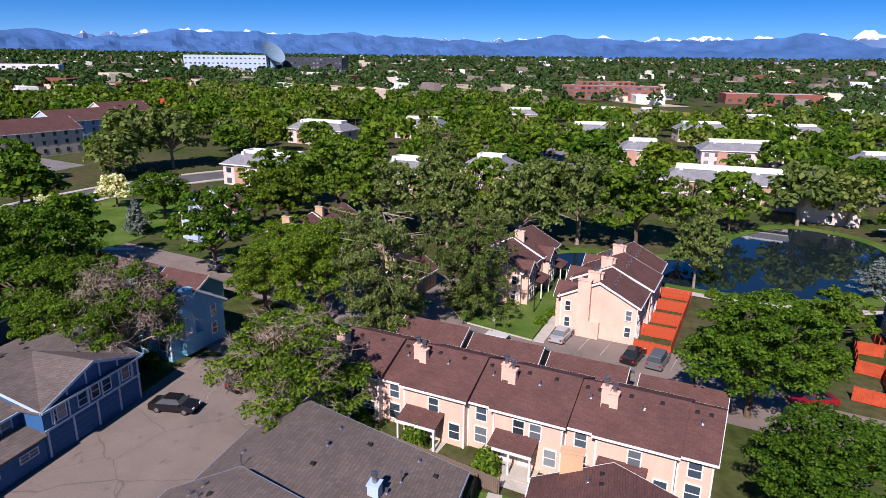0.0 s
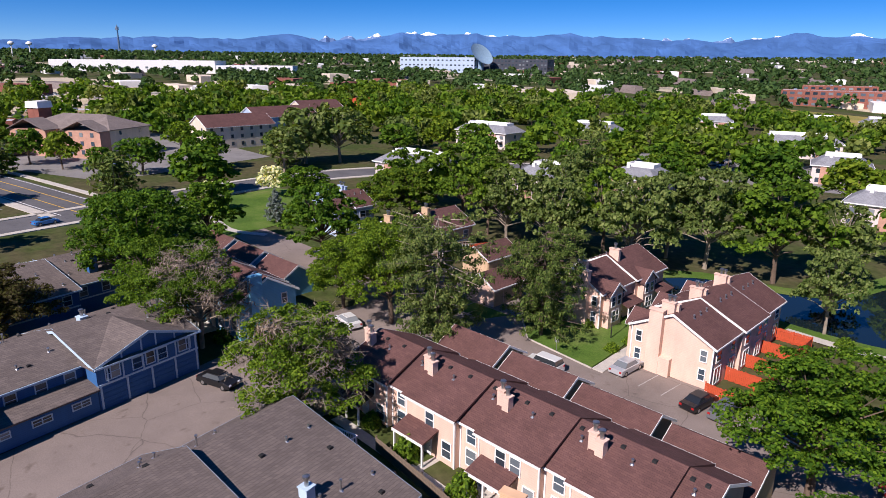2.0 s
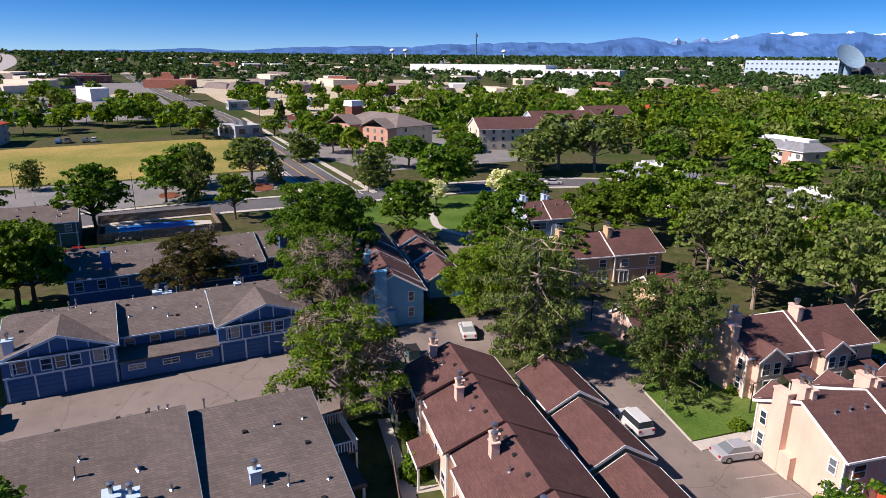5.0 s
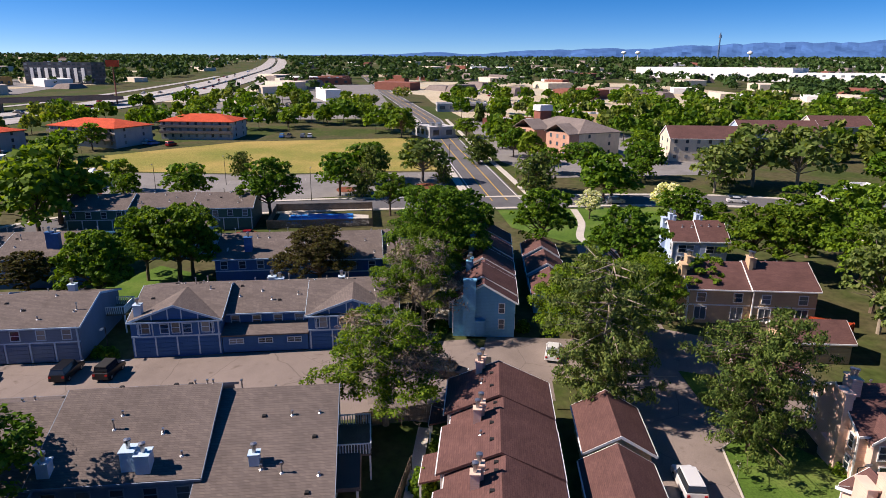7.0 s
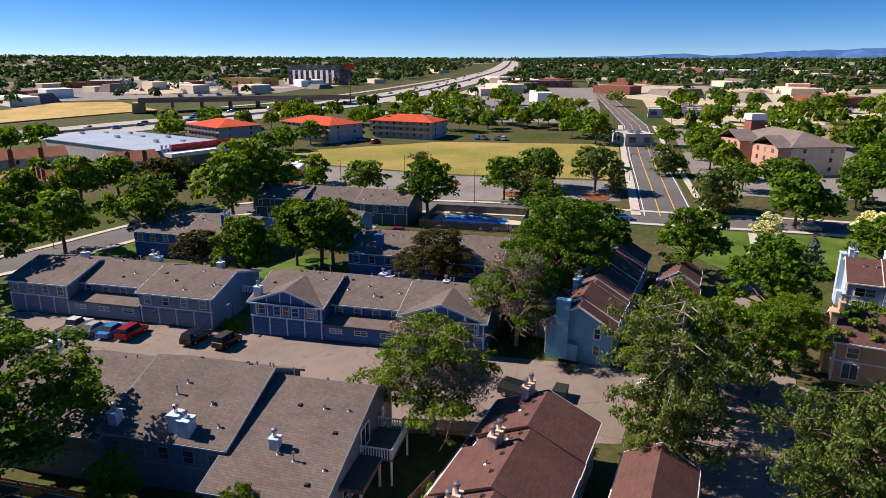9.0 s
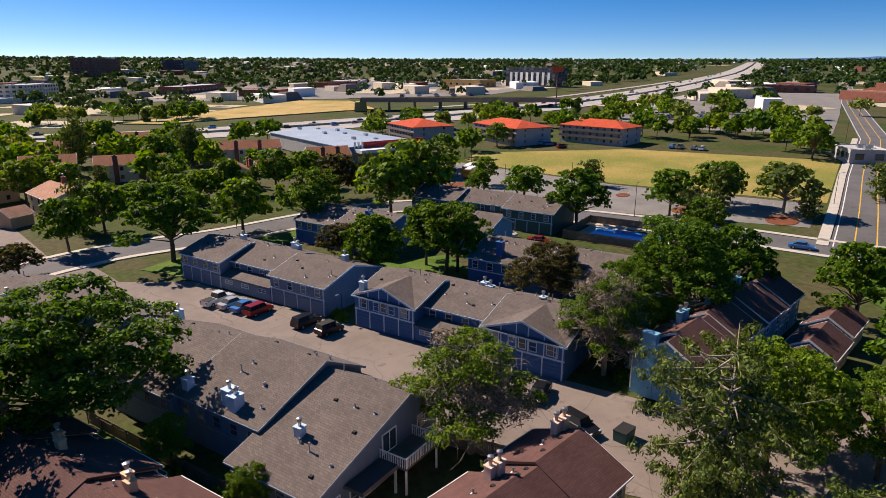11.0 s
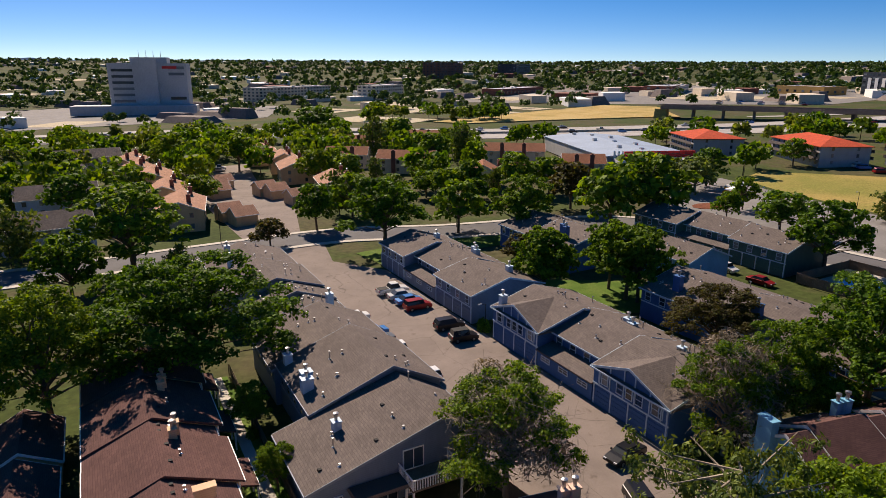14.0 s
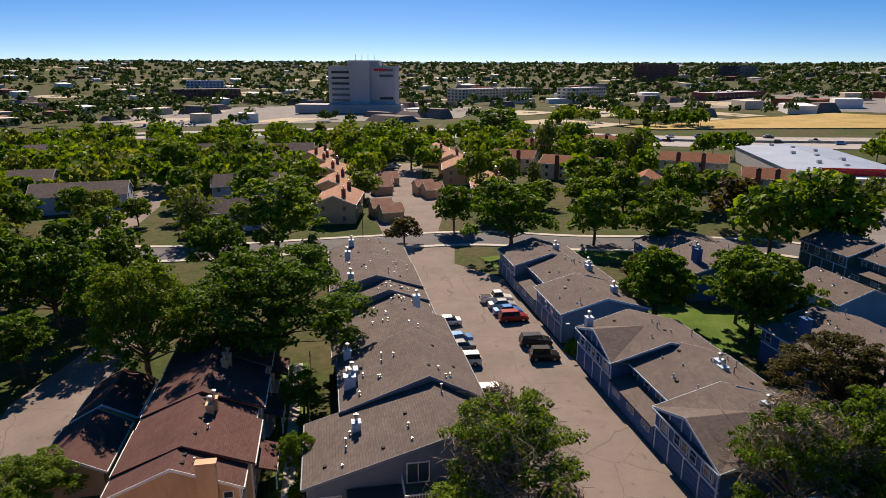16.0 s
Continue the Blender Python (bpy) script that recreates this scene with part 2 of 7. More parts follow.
M_LEAF = {
    "maple": leafy("maple_leaves", (0.019, 0.052, 0.005), (0.058, 0.135, 0.009), (0.122, 0.208, 0.016)),
    "ash": leafy("ash_leaves", (0.029, 0.064, 0.006), (0.092, 0.17, 0.012), (0.172, 0.258, 0.022)),
    "half": leafy("sparse_leaves", (0.028, 0.062, 0.005), (0.085, 0.162, 0.012), (0.165, 0.245, 0.022)),
    "lime": leafy("yellow_green_leaves", (0.04, 0.085, 0.006), (0.1, 0.17, 0.012), (0.18, 0.24, 0.02)),
    "far": leafy("distant_leaves", (0.018, 0.042, 0.011), (0.036, 0.078, 0.019), (0.07, 0.12, 0.03), 0.15),
    "willow": leafy("grey_green_leaves", (0.046, 0.074, 0.017), (0.115, 0.168, 0.037), (0.219, 0.260, 0.081)),
    "plum": leafy("purple_brown_leaves", (0.03, 0.024, 0.01), (0.055, 0.045, 0.018), (0.08, 0.09, 0.022)),
    "pine": leafy("pine_needles", (0.03, 0.06, 0.012), (0.085, 0.132, 0.026), (0.17, 0.21, 0.05), 0.2),
    "oldpine": leafy("thin_pine_needles", (0.036, 0.064, 0.016), (0.098, 0.142, 0.032), (0.185, 0.22, 0.06), 0.2),
    "spruce": leafy("blue_spruce_needles", (0.07, 0.1, 0.1), (0.13, 0.17, 0.17), (0.2, 0.25, 0.25), 0.1),
    "twig": leafy("dead_twig_wood", (0.1, 0.08, 0.066), (0.19, 0.15, 0.125), (0.3, 0.245, 0.21), 0.1),
    "blossom": leafy("white_blossom", (0.12, 0.2, 0.06), (0.55, 0.58, 0.4), (0.78, 0.78, 0.62)),
}

# ---- mesh building ----


class Mesh:
    """Vertices and faces gathered in plain lists, one material a mesh."""

    def __init__(self):
        self.v, self.f = [], []

    def add(self, verts, faces):
        k = len(self.v)
        self.v += [tuple(p) for p in verts]
        self.f += [tuple(i + k for i in q) for q in faces]
        return self

    def box(self, x0, x1, y0, y1, z0, z1, taper=0.0):
        t = taper
        return self.add([(x0, y0, z0), (x1, y0, z0), (x1, y1, z0), (x0, y1, z0), (x0 + t, y0 + t, z1), (x1 - t, y0 + t, z1), (x1 - t, y1 - t, z1), (x0 + t, y1 - t, z1)],
                        [(3, 2, 1, 0), (4, 5, 6, 7), (0, 1, 5, 4), (1, 2, 6, 5), (2, 3, 7, 6), (3, 0, 4, 7)])

    def prism(self, outline, a0, a1, axis="x"):
        """An outline of (b, z) carried from a0 to a1 along x or y."""
        n = len(outline)
        at = (lambda a, b, z: (a, b, z)) if axis == "x" else (lambda a, b, z: (-b, a, z))
        vs = [at(a, b, z) for a in (a0, a1) for b, z in outline]
        fs = [tuple(range(n))[::-1], tuple(range(n, 2 * n))] + [(i, (i + 1) % n, n + (i + 1) % n, n + i) for i in range(n)]
        return self.add(vs, fs)

    def tube(self, p, q, r0, r1, n=7):
        p, q = Vector(p), Vector(q)
        d = (q - p).normalized()
        a = d.orthogonal().normalized()
        c = d.cross(a)
        ring = [(math.cos(2 * math.pi * i / n), math.sin(2 * math.pi * i / n)) for i in range(n)]
        vs = [p + (a * x + c * y) * r0 for x, y in ring] + [q + (a * x + c * y) * r1 for x, y in ring]
        return self.add(vs, [(i, (i + 1) % n, n + (i + 1) % n, n + i) for i in range(n)] + [tuple(range(n))[::-1], tuple(range(n, 2 * n))])

    def data(self, name, material):
        me = bpy.data.meshes.new(name)
        me.from_pydata(self.v, [], self.f)
        bm = bmesh.new()
        bm.from_mesh(me)
        bmesh.ops.recalc_face_normals(bm, faces=bm.faces)
        bm.to_mesh(me)
        bm.free()
        me.materials.append(material)
        return me


def part(name, mesh, material, parent=None, label="", at=None):
    """One mesh object, under a thing or a part."""
    me = mesh if isinstance(mesh, bpy.types.Mesh) else mesh.data(name, material)
    ob = new(name, me)
    if parent is not None:
        ob.parent = parent
    if at is not None:
        ob.matrix_basis = at
    return tagged(ob, label=label)


def thing(name, at, label, category, group="", kind=""):
    ob = new(name)
    ob.empty_display_size = 0.5
    ob.matrix_basis = at
    return tagged(ob, label, category, group, kind)


CACHE = {}


def cached(key, make):
    if key not in CACHE:
        CACHE[key] = make()
    return CACHE[key]


# ---- ground ----


def sheet(name, outline, z, material, label, kind="structure", thick=0.0):
    g = Mesh()
    if thick:
        n = len(outline)
        g.add([(x, y, z - thick) for x, y in outline] + [(x, y, z) for x, y in outline],
              [tuple(range(n, 2 * n))] + [(i, (i + 1) % n, n + (i + 1) % n, n + i) for i in range(n)])
    else:
        g.add([(x, y, z) for x, y in outline], [tuple(range(len(outline)))])
    ob = part(name, g, material)
    return tagged(ob, label, name.split("_")[0], kind=kind)


def band(line, w0, w1):
    """The outline between two offsets of a line, to the left of its way."""
    pts = [Vector(p) for p in line]
    left, right = [], []
    for i, p in enumerate(pts):
        d = (pts[min(i + 1, len(pts) - 1)] - pts[max(i - 1, 0)]).normalized()
        nrm = Vector((-d.y, d.x))
        left.append(p + nrm * w1)
        right.append(p + nrm * w0)
    return left, right


def smooth_line(line, steps=6):
    """Catmull-Rom through the points."""
    pts = [Vector(p) for p in line]
    out = []
    for i in range(len(pts) - 1):
        a, b, c, d = pts[max(i - 1, 0)], pts[i], pts[i + 1], pts[min(i + 2, len(pts) - 1)]
        for k in range(steps):
            t = k / steps
            out.append(0.5 * ((2 * b) + (c - a) * t + (2 * a - 5 * b + 4 * c - d) * t * t + (3 * b - a - 3 * c + d) * t ** 3))
    return out + [pts[-1]]


def ribbon(name, line, w0, w1, z, material, label, thick=0.0, parent=None):
    l, r = band(line, w0, w1)
    n = len(l)
    g = Mesh()
    g.add([(p.x, p.y, z) for p in l] + [(p.x, p.y, z) for p in r], [(i, n + i, n + i + 1, i + 1) for i in range(n - 1)])
    if thick:
        k = len(g.v)
        g.add([(p.x, p.y, z - thick) for p in l] + [(p.x, p.y, z - thick) for p in r], [])
        g.f += [(i, i + 1, k + i + 1, k + i) for i in range(n - 1)] + [(n + i, k + n + i, k + n + i + 1, n + i + 1) for i in range(n - 1)]
        g.f += [(0, k, k + n, n), (n - 1, 2 * n - 1, k + 2 * n - 1, k + n - 1)]
    ob = part(name, g, material, parent)
    return ob if parent else tagged(ob, label, name.split("_")[0], kind="structure")


def dashes(name, line, offset, width, z, material, parent, step=9.0, dash=3.0):
    """Painted lane marks, one mesh along a line."""
    g, run = Mesh(), 0.0
    pts = [Vector(p) for p in line]
    for a, b in zip(pts, pts[1:]):
        L = (b - a).length
        d = (b - a) / L
        nrm = Vector((-d.y, d.x))
        s = (-run) % step
        while s + dash < L + 0.01:
            p, q = a + d * s + nrm * offset, a + d * (s + dash) + nrm * offset
            w = nrm * width / 2
            g.add([(*(p - w), z), (*(q - w), z), (*(q + w), z), (*(p + w), z)], [(0, 1, 2, 3)])
            s += step
        run += L
    return part(name, g, material, parent)


ground = Mesh()
N = 96
RINGS = list(range(40, 961, 40)) + [1040, 1140, 1260, 1400, 1560, 1740, 1940, 2160, 2400, 2700, 3300, 4900]
ground.add([(-25, 45, 0)] + [(-25 + r * math.cos(2 * math.pi * i / N), 45 + r * math.sin(2 * math.pi * i / N), 0) for r in RINGS for i in range(N)],
           [(0, 1 + i, 1 + (i + 1) % N) for i in range(N)] + [(1 + k * N + i, 1 + (k + 1) * N + i, 1 + (k + 1) * N + (i + 1) % N, 1 + k * N + (i + 1) % N) for k in range(len(RINGS) - 1) for i in range(N)])
tagged(part("ground", ground, M_GROUND), "bare earth, bark mulch and patchy grass reaching to the horizon", "ground", kind="structure")
M_PAINT_W = plain("white_road_paint", (0.7, 0.7, 0.68), 0.8)
M_PAINT_FADED = plain("faded_bay_paint", (0.4, 0.37, 0.34), 0.85, vary=0.35)
M_PAINT_Y = plain("yellow_road_paint", (0.7, 0.42, 0.05), 0.8)
D, NN = Vector((0.983, -0.182)), Vector((0.182, 0.983))  # the turned eastern courts


def turned(u, v, o=(0, 53)):
    p = Vector(o) + D * u + NN * v
    return (p.x, p.y)


sheet("drive_court", [(-28, -47), (-27.5, 45), (-26, 50), (-30, 70), (-30, 62), (-45, 57), (-44, 14), (-44, -22), (-37, -33), (-40, -48)], 0.04, M_DRIVE, "worn grey-brown asphalt drive with cracks between garages")
sheet("drive_east", [turned(-31, 11.2), turned(60, 11), turned(60, 20.5), turned(16, 19.5), turned(13, 25.5), turned(-10.5, 24.3), turned(-11.4, 19.8), turned(-22, 20.6), turned(-28, 26), turned(-30, 36), turned(-44, 36), turned(-50, 22), turned(-90, 22), turned(-90, 15), turned(-46, 13), turned(-46, -2), turned(-31, -4)], 0.07, M_DRIVE, "worn asphalt lane behind the garages, patched and stained")
sheet("lawn_court", [turned(-24.5, 22), turned(-22.6, 20.7), turned(-12.7, 19.8), turned(-13, 25.3), turned(-14.2, 38), turned(-17.5, 38), turned(-19, 31), turned(-24, 27)], 0.14, M_GRASS, "small mown lawn beside the parking lane", thick=0.14)
sheet("lawn_island", [turned(-38, 20.6), turned(-30.5, 21.2), turned(-29, 24.5), turned(-37, 24.4)], 0.14, M_GRASS, "small kerbed lawn island under the pines", thick=0.14)
sheet("bed_pine", [turned(-34.5, 5.5), turned(-28.5, 5.5), turned(-28.5, 11), turned(-34.5, 11)], 0.14, M_GROUND, "kerbed bed of bare earth under the old pine", thick=0.14)
sheet("lawn_green", [(-113, 74), (-112, 118), (-96, 122), (-84, 100), (-84, 84), (-98, 74)], 0.1, M_GRASS, "mown green lawn with paths near the street")
sheet("lawn_gap", [(-62, 10), (-60, 16), (-72, 20), (-80, 8), (-62, -4)], 0.1, M_GRASS, "shaded lawn between the townhouse rows")
sheet("lawn_corner", [(-43, -36), (-45, -22), (-60, -26), (-86, -24), (-88, -30), (-66, -37)], 0.1, M_GRASS, "lawn strip along the street")
sheet("lawn_strip", [(-8.5, 8), (-9, 44), (-5.5, 44), (-5, 8)], 0.1, M_GRASS, "narrow lawn strip between two townhouse rows")
sheet("meadow", [(-236, -6), (-241, 67), (-166, 67.5), (-165, 13), (-174, -31), (-182, -50), (-200, -55)], 0.05, M_DRY, "open field of half-dried grass")
sheet("parking_lot", [(-163, 66), (-137, 66), (-129, 20), (-127, -28), (-140, -44), (-160, -54), (-178, -54), (-172, -31), (-163, 13)], 0.05, M_LOT, "grey asphalt parking lot with faded bays")
STREET = smooth_line([(240, -120), (120, -78), (66, -70), (26, -56), (-16, -54), (-45, -52), (-67, -42), (-90, -35), (-108, -26), (-119, -6), (-122, 20), (-123, 45), (-121, 75), (-120, 110), (-114, 140), (-96, 170), (-70, 200)])
ribbon("street", STREET, -5, 5, 0.09, M_ROAD, "grey asphalt street curving round the townhouses")
ribbon("pavement_street", STREET, 5.2, 6.8, 0.2, M_CONC, "pale concrete pavement along the street", 0.2)
ribbon("pavement_street_far", STREET, -6.8, -5.2, 0.2, M_CONC, "pale concrete pavement along the street", 0.2)
MAIN = [(-123, 76.5), (-160, 76.5), (-210, 76), (-310, 76.5), (-520, 60), (-900, 40)]
main_road = ribbon("road", MAIN, -6, 6, 0.1, M_ROAD, "dark asphalt road with yellow centre lines")
for off, mt in ((-1.9, M_PAINT_Y), (1.9, M_PAINT_Y), (-5.4, M_PAINT_W), (5.4, M_PAINT_W)):
    ribbon("lane_line", MAIN, off - 0.12, off + 0.12, 0.115, mt, "", parent=main_road)
ribbon("pavement_road", MAIN[:4], 6.2, 8.4, 0.2, M_CONC, "pale concrete pavement beside the road", 0.2)
ribbon("pavement_road_far", MAIN[:4], -9.6, -8.0, 0.2, M_CONC, "pale concrete pavement beside the road", 0.2)
HWY = smooth_line([(900, -440), (300, -395), (190, -383), (-6, -362), (-120, -300), (-190, -236), (-285, -185), (-345, -158), (-440, -136), (-560, -122), (-700, -122), (-907, -130), (-1230, -146), (-1716, -200), (-2400, -290)])
for w0, w1, lab in ((-22, 0, "near carriageway of a pale concrete highway"), (-50, -28, "far carriageway of a pale concrete highway")):
    h = ribbon("highway", HWY, w0 + 10, w1 + 10, 0.3, M_HWY, lab, 0.3)
    for k in (3.6, 7.2, 10.8, 14.4, 18):
        dashes("lane_marks", HWY, w0 + 10 + k, 0.25, 0.32, M_PAINT_W, h, 12, 4)
barrier = Mesh()
l, r = band(HWY, -15.2, -14.8)
for i in range(len(l) - 1):
    p, q, s, t = l[i], l[i + 1], r[i + 1], r[i]
    barrier.add([(*p, 0), (*q, 0), (*s, 0), (*t, 0), (*p, 1.2), (*q, 1.2), (*s, 1.2), (*t, 1.2)], [(4, 5, 6, 7), (0, 1, 5, 4), (2, 3, 7, 6)])
tagged(part("highway_barrier", barrier, M_CONC), "low concrete barrier between the carriageways", "barrier", kind="structure")
ribbon("road_ramp", smooth_line([(-330, -78), (-400, -62), (-535, -60), (-675, -68), (-820, -84), (-960, -100)]), -5, 5, 0.2, M_HWY, "pale concrete slip road rising beside the highway")
ribbon("road_ramp_far", smooth_line([(-380, -196), (-440, -172), (-560, -156), (-700, -150), (-860, -148)]), -4, 4, 0.2, M_HWY, "pale concrete slip road beside the highway")
ribbon("road_frontage", smooth_line([(150, -330), (-5, -318), (-110, -262), (-172, -208), (-262, -160), (-330, -132), (-420, -100)]), -4, 4, 0.1, M_ROAD, "frontage road below the highway")
sheet("verge_slope", [(-210, -275), (-259, -262), (-330, -235), (-345, -222), (-405, -300), (-390, -345), (-316, -330), (-200, -300)], 0.6, M_SLOPE, "dry yellow grass slope beside the highway", thick=0.6)
sheet("verge_median", [(120, -350), (-6, -335), (-120, -278), (-185, -222), (-275, -172), (-330, -145), (-330, -150), (-280, -180), (-188, -232), (-120, -292), (-6, -350), (120, -364)], 0.08, M_SLOPE, "dry grass verge of the highway")
sheet("lot_sand", [(-318, 95), (-318, 330), (-420, 360), (-640, 330), (-700, 90), (-420, 88)], 0.06, M_SAND, "wide pale shopping centre parking ground")
sheet("lot_gas", [(-318, 60), (-318, -60), (-440, -80), (-640, -60), (-640, 50), (-420, 58)], 0.06, M_LOT, "parking grounds beside the filling station")
sheet("lot_hotel", [(-180, 88), (-230, 90), (-300, 92), (-300, 150), (-200, 160), (-150, 150), (-150, 95)], 0.06, M_LOT, "asphalt parking court round the hotel")
sheet("lot_mall", [(-430, -330), (-330, -480), (-420, -640), (-760, -620), (-800, -260), (-520, -230)], 0.06, M_LOT, "shopping parking lots beyond the highway")
sheet("lot_tower", [(120, -430), (-120, -425), (-170, -560), (-60, -700), (150, -690), (190, -520)], 0.06, M_LOT, "parking lots round the office tower")
sheet("lot_apartments", [(-50, 205), (20, 215), (80, 200), (90, 260), (0, 262), (-60, 250)], 0.06, M_LOT, "asphalt parking court among the apartments")
sheet("meadow_far", [(-60, 545), (70, 480), (45, 390), (-40, 410)], 0.05, M_DRY, "open dry field before the brick offices")
sheet("drive_tan", [(-25, -58), (-38, -59), (-49, -104), (-44, -122), (-52, -182), (-33, -180), (-23, -124), (-24, -90)], 0.05, M_DRIVE, "pale asphalt lane between tan townhouses")
sheet("drive_blue", [(38, -66), (52, -66), (50, -254), (38, -254)], 0.05, M_DRIVE, "pale asphalt lane among blue houses")
sheet("drive_boxwood", [(12, 44), (24, 40), (27, 12), (22, -8), (16, -8), (18, 12)], 0.05, M_DRIVE, "asphalt lane beside shaded garages")

# pond
m, nt, b = shader("pond_water")
b.inputs["Base Color"].default_value = (0.008, 0.016, 0.02, 1)
b.inputs["Roughness"].default_value, b.inputs["Specular IOR Level"].default_value = 0.03, 0.7
bump(nt, b, noise_tex(nt, coords(nt), 1.2, 2), 0.03, 0.02)
M_POND = m
POND = smooth_line([(-11, 103), (-2, 107), (9, 103.5), (20, 102.5), (34, 105.5), (42, 113), (50, 132), (48, 146), (36, 152), (24, 140), (15, 122), (6, 116.5), (-6, 116), (-13, 110), (-11, 103)], 5)
sheet("water_pond", [(p.x, p.y) for p in POND[:-1]], 0.06, M_POND, "still dark pond mirroring the sky")
ribbon("lawn_bank", POND, -3.2, 0.2, 0.1, M_GRASS, "grassy bank round the pond")
ribbon("pavement_pond", smooth_line([(8, 101), (20, 99), (36, 101), (48, 108), (60, 135), (56, 160)]), -0.9, 0.9, 0.13, M_CONC, "pale concrete path round the pond")

# ---- houses ----


def gable(a0, a1, b0, b1, ze, zr, axis="x", over=0.4, th=0.2, rake=0.3, mid=None, ze1=None):
    """A pitched roof of two thick slopes, its ridge along the axis, over mid."""
    mid = (b0 + b1) / 2 if mid is None else mid
    ze1 = ze if ze1 is None else ze1
    d0, d1 = over * (zr - ze) / (mid - b0), over * (zr - ze1) / (b1 - mid)
    out = [(b0 - over, ze - d0), (mid, zr), (b1 + over, ze1 - d1), (b1 + over, ze1 - d1 + th), (mid, zr + th * 1.1), (b0 - over, ze - d0 + th)]
    n = len(out)
    at = (lambda a, b, z: (a, b, z)) if axis == "x" else (lambda a, b, z: (b, a, z))
    vs = [at(a, b, z) for a in (a0 - rake, a1 + rake) for b, z in out]
    fs = [(i, (i + 1) % n, n + (i + 1) % n, n + i) for i in range(n)]
    fs += [(0, 1, 4, 5), (1, 2, 3, 4), (n, n + 5, n + 4, n + 1), (n + 1, n + 4, n + 3, n + 2)]
    return Mesh().add(vs, fs)


def rakes(a, b0, b1, ze, zr, axis="x", over=0.4, side=1, rake=0.3, mid=None, ze1=None):
    """The white boards under a gable's edge."""
    mid = (b0 + b1) / 2 if mid is None else mid
    ze1 = ze if ze1 is None else ze1
    at = (lambda aa, b, z: (aa, b, z)) if axis == "x" else (lambda aa, b, z: (b, aa, z))
    g = Mesh()
    a_in, a_out = a + side * (rake + 0.003), a + side * (rake + 0.05)
    for e, z0 in ((b0 - over, ze - over * (zr - ze) / (mid - b0)), (b1 + over, ze1 - over * (zr - ze1) / (b1 - mid))):
        ends = [(e, z0 - 0.06), (mid, zr - 0.06), (mid, zr + 0.23), (e, z0 + 0.21)]
        vs = [at(x, b, z) for x in (a_in, a_out) for b, z in ends]
        g.add(vs, [(0, 1, 2, 3), (7, 6, 5, 4), (0, 4, 5, 1), (2, 6, 7, 3), (1, 5, 6, 2), (3, 7, 4, 0)])
    return g


def gable_walls(a0, a1, b0, b1, ze, zr, axis="x", mid=None, ze1=None):
    mid = (b0 + b1) / 2 if mid is None else mid
    out = [(b0, -0.8), (b1, -0.8), (b1, ze if ze1 is None else ze1), (mid, zr), (b0, ze)]
    at = (lambda a, b, z: (a, b, z)) if axis == "x" else (lambda a, b, z: (b, a, z))
    vs = [at(a, b, z) for a in (a0, a1) for b, z in out]
    return Mesh().add(vs, [(4, 3, 2, 1, 0), (5, 6, 7, 8, 9)] + [(i, (i + 1) % 5, 5 + (i + 1) % 5, 5 + i) for i in range(5)])


FACE = {"s": 0, "n": 180, "e": 90, "w": -90}


def lattice(xs, zs, solid, y0, y1):
    """A flat frame of grid cells in one piece: solid(i, k) tells which cells are wood."""
    g, ids = Mesh(), {}

    def at(i, k, y):
        if (i, k, y) not in ids:
            ids[(i, k, y)] = len(g.v)
            g.v.append((xs[i], y, zs[k]))
        return ids[(i, k, y)]
    cells = {(i, k) for i in range(len(xs) - 1) for k in range(len(zs) - 1) if solid(i, k)}
    for i, k in cells:
        g.f.append((at(i, k, y0), at(i + 1, k, y0), at(i + 1, k + 1, y0), at(i, k + 1, y0)))
        g.f.append((at(i, k + 1, y1), at(i + 1, k + 1, y1), at(i + 1, k, y1), at(i, k, y1)))
        for di, dk, (p, q) in ((-1, 0, ((i, k), (i, k + 1))), (1, 0, ((i + 1, k), (i + 1, k + 1))), (0, -1, ((i, k), (i + 1, k))), (0, 1, ((i, k + 1), (i + 1, k + 1)))):
            if (i + di, k + dk) not in cells:
                g.f.append((at(*p, y0), at(*q, y0), at(*q, y1), at(*p, y1)))
    return g


def frame_mesh(w, h, mat, bar=True):
    def make():
        t = 0.1
        xs = [-w / 2 - t, -w / 2, w / 2, w / 2 + t] if w < 1.4 else [-w / 2 - t, -w / 2, -0.035, 0.035, w / 2, w / 2 + t]
        zs = [-t, 0, h * 0.48, h * 0.48 + 0.06, h, h + t] if h < 1.7 else [-t, 0, h, h + t]
        hole_x = {1} if w < 1.4 else {1, 3}
        hole_z = {1, 3} if h < 1.7 else {1}
        return lattice(xs, zs, lambda i, k: not (i in hole_x and k in hole_z), -0.06, 0.06).data("window", mat)
    return cached(("frame", w, h, mat.name, bar), make)


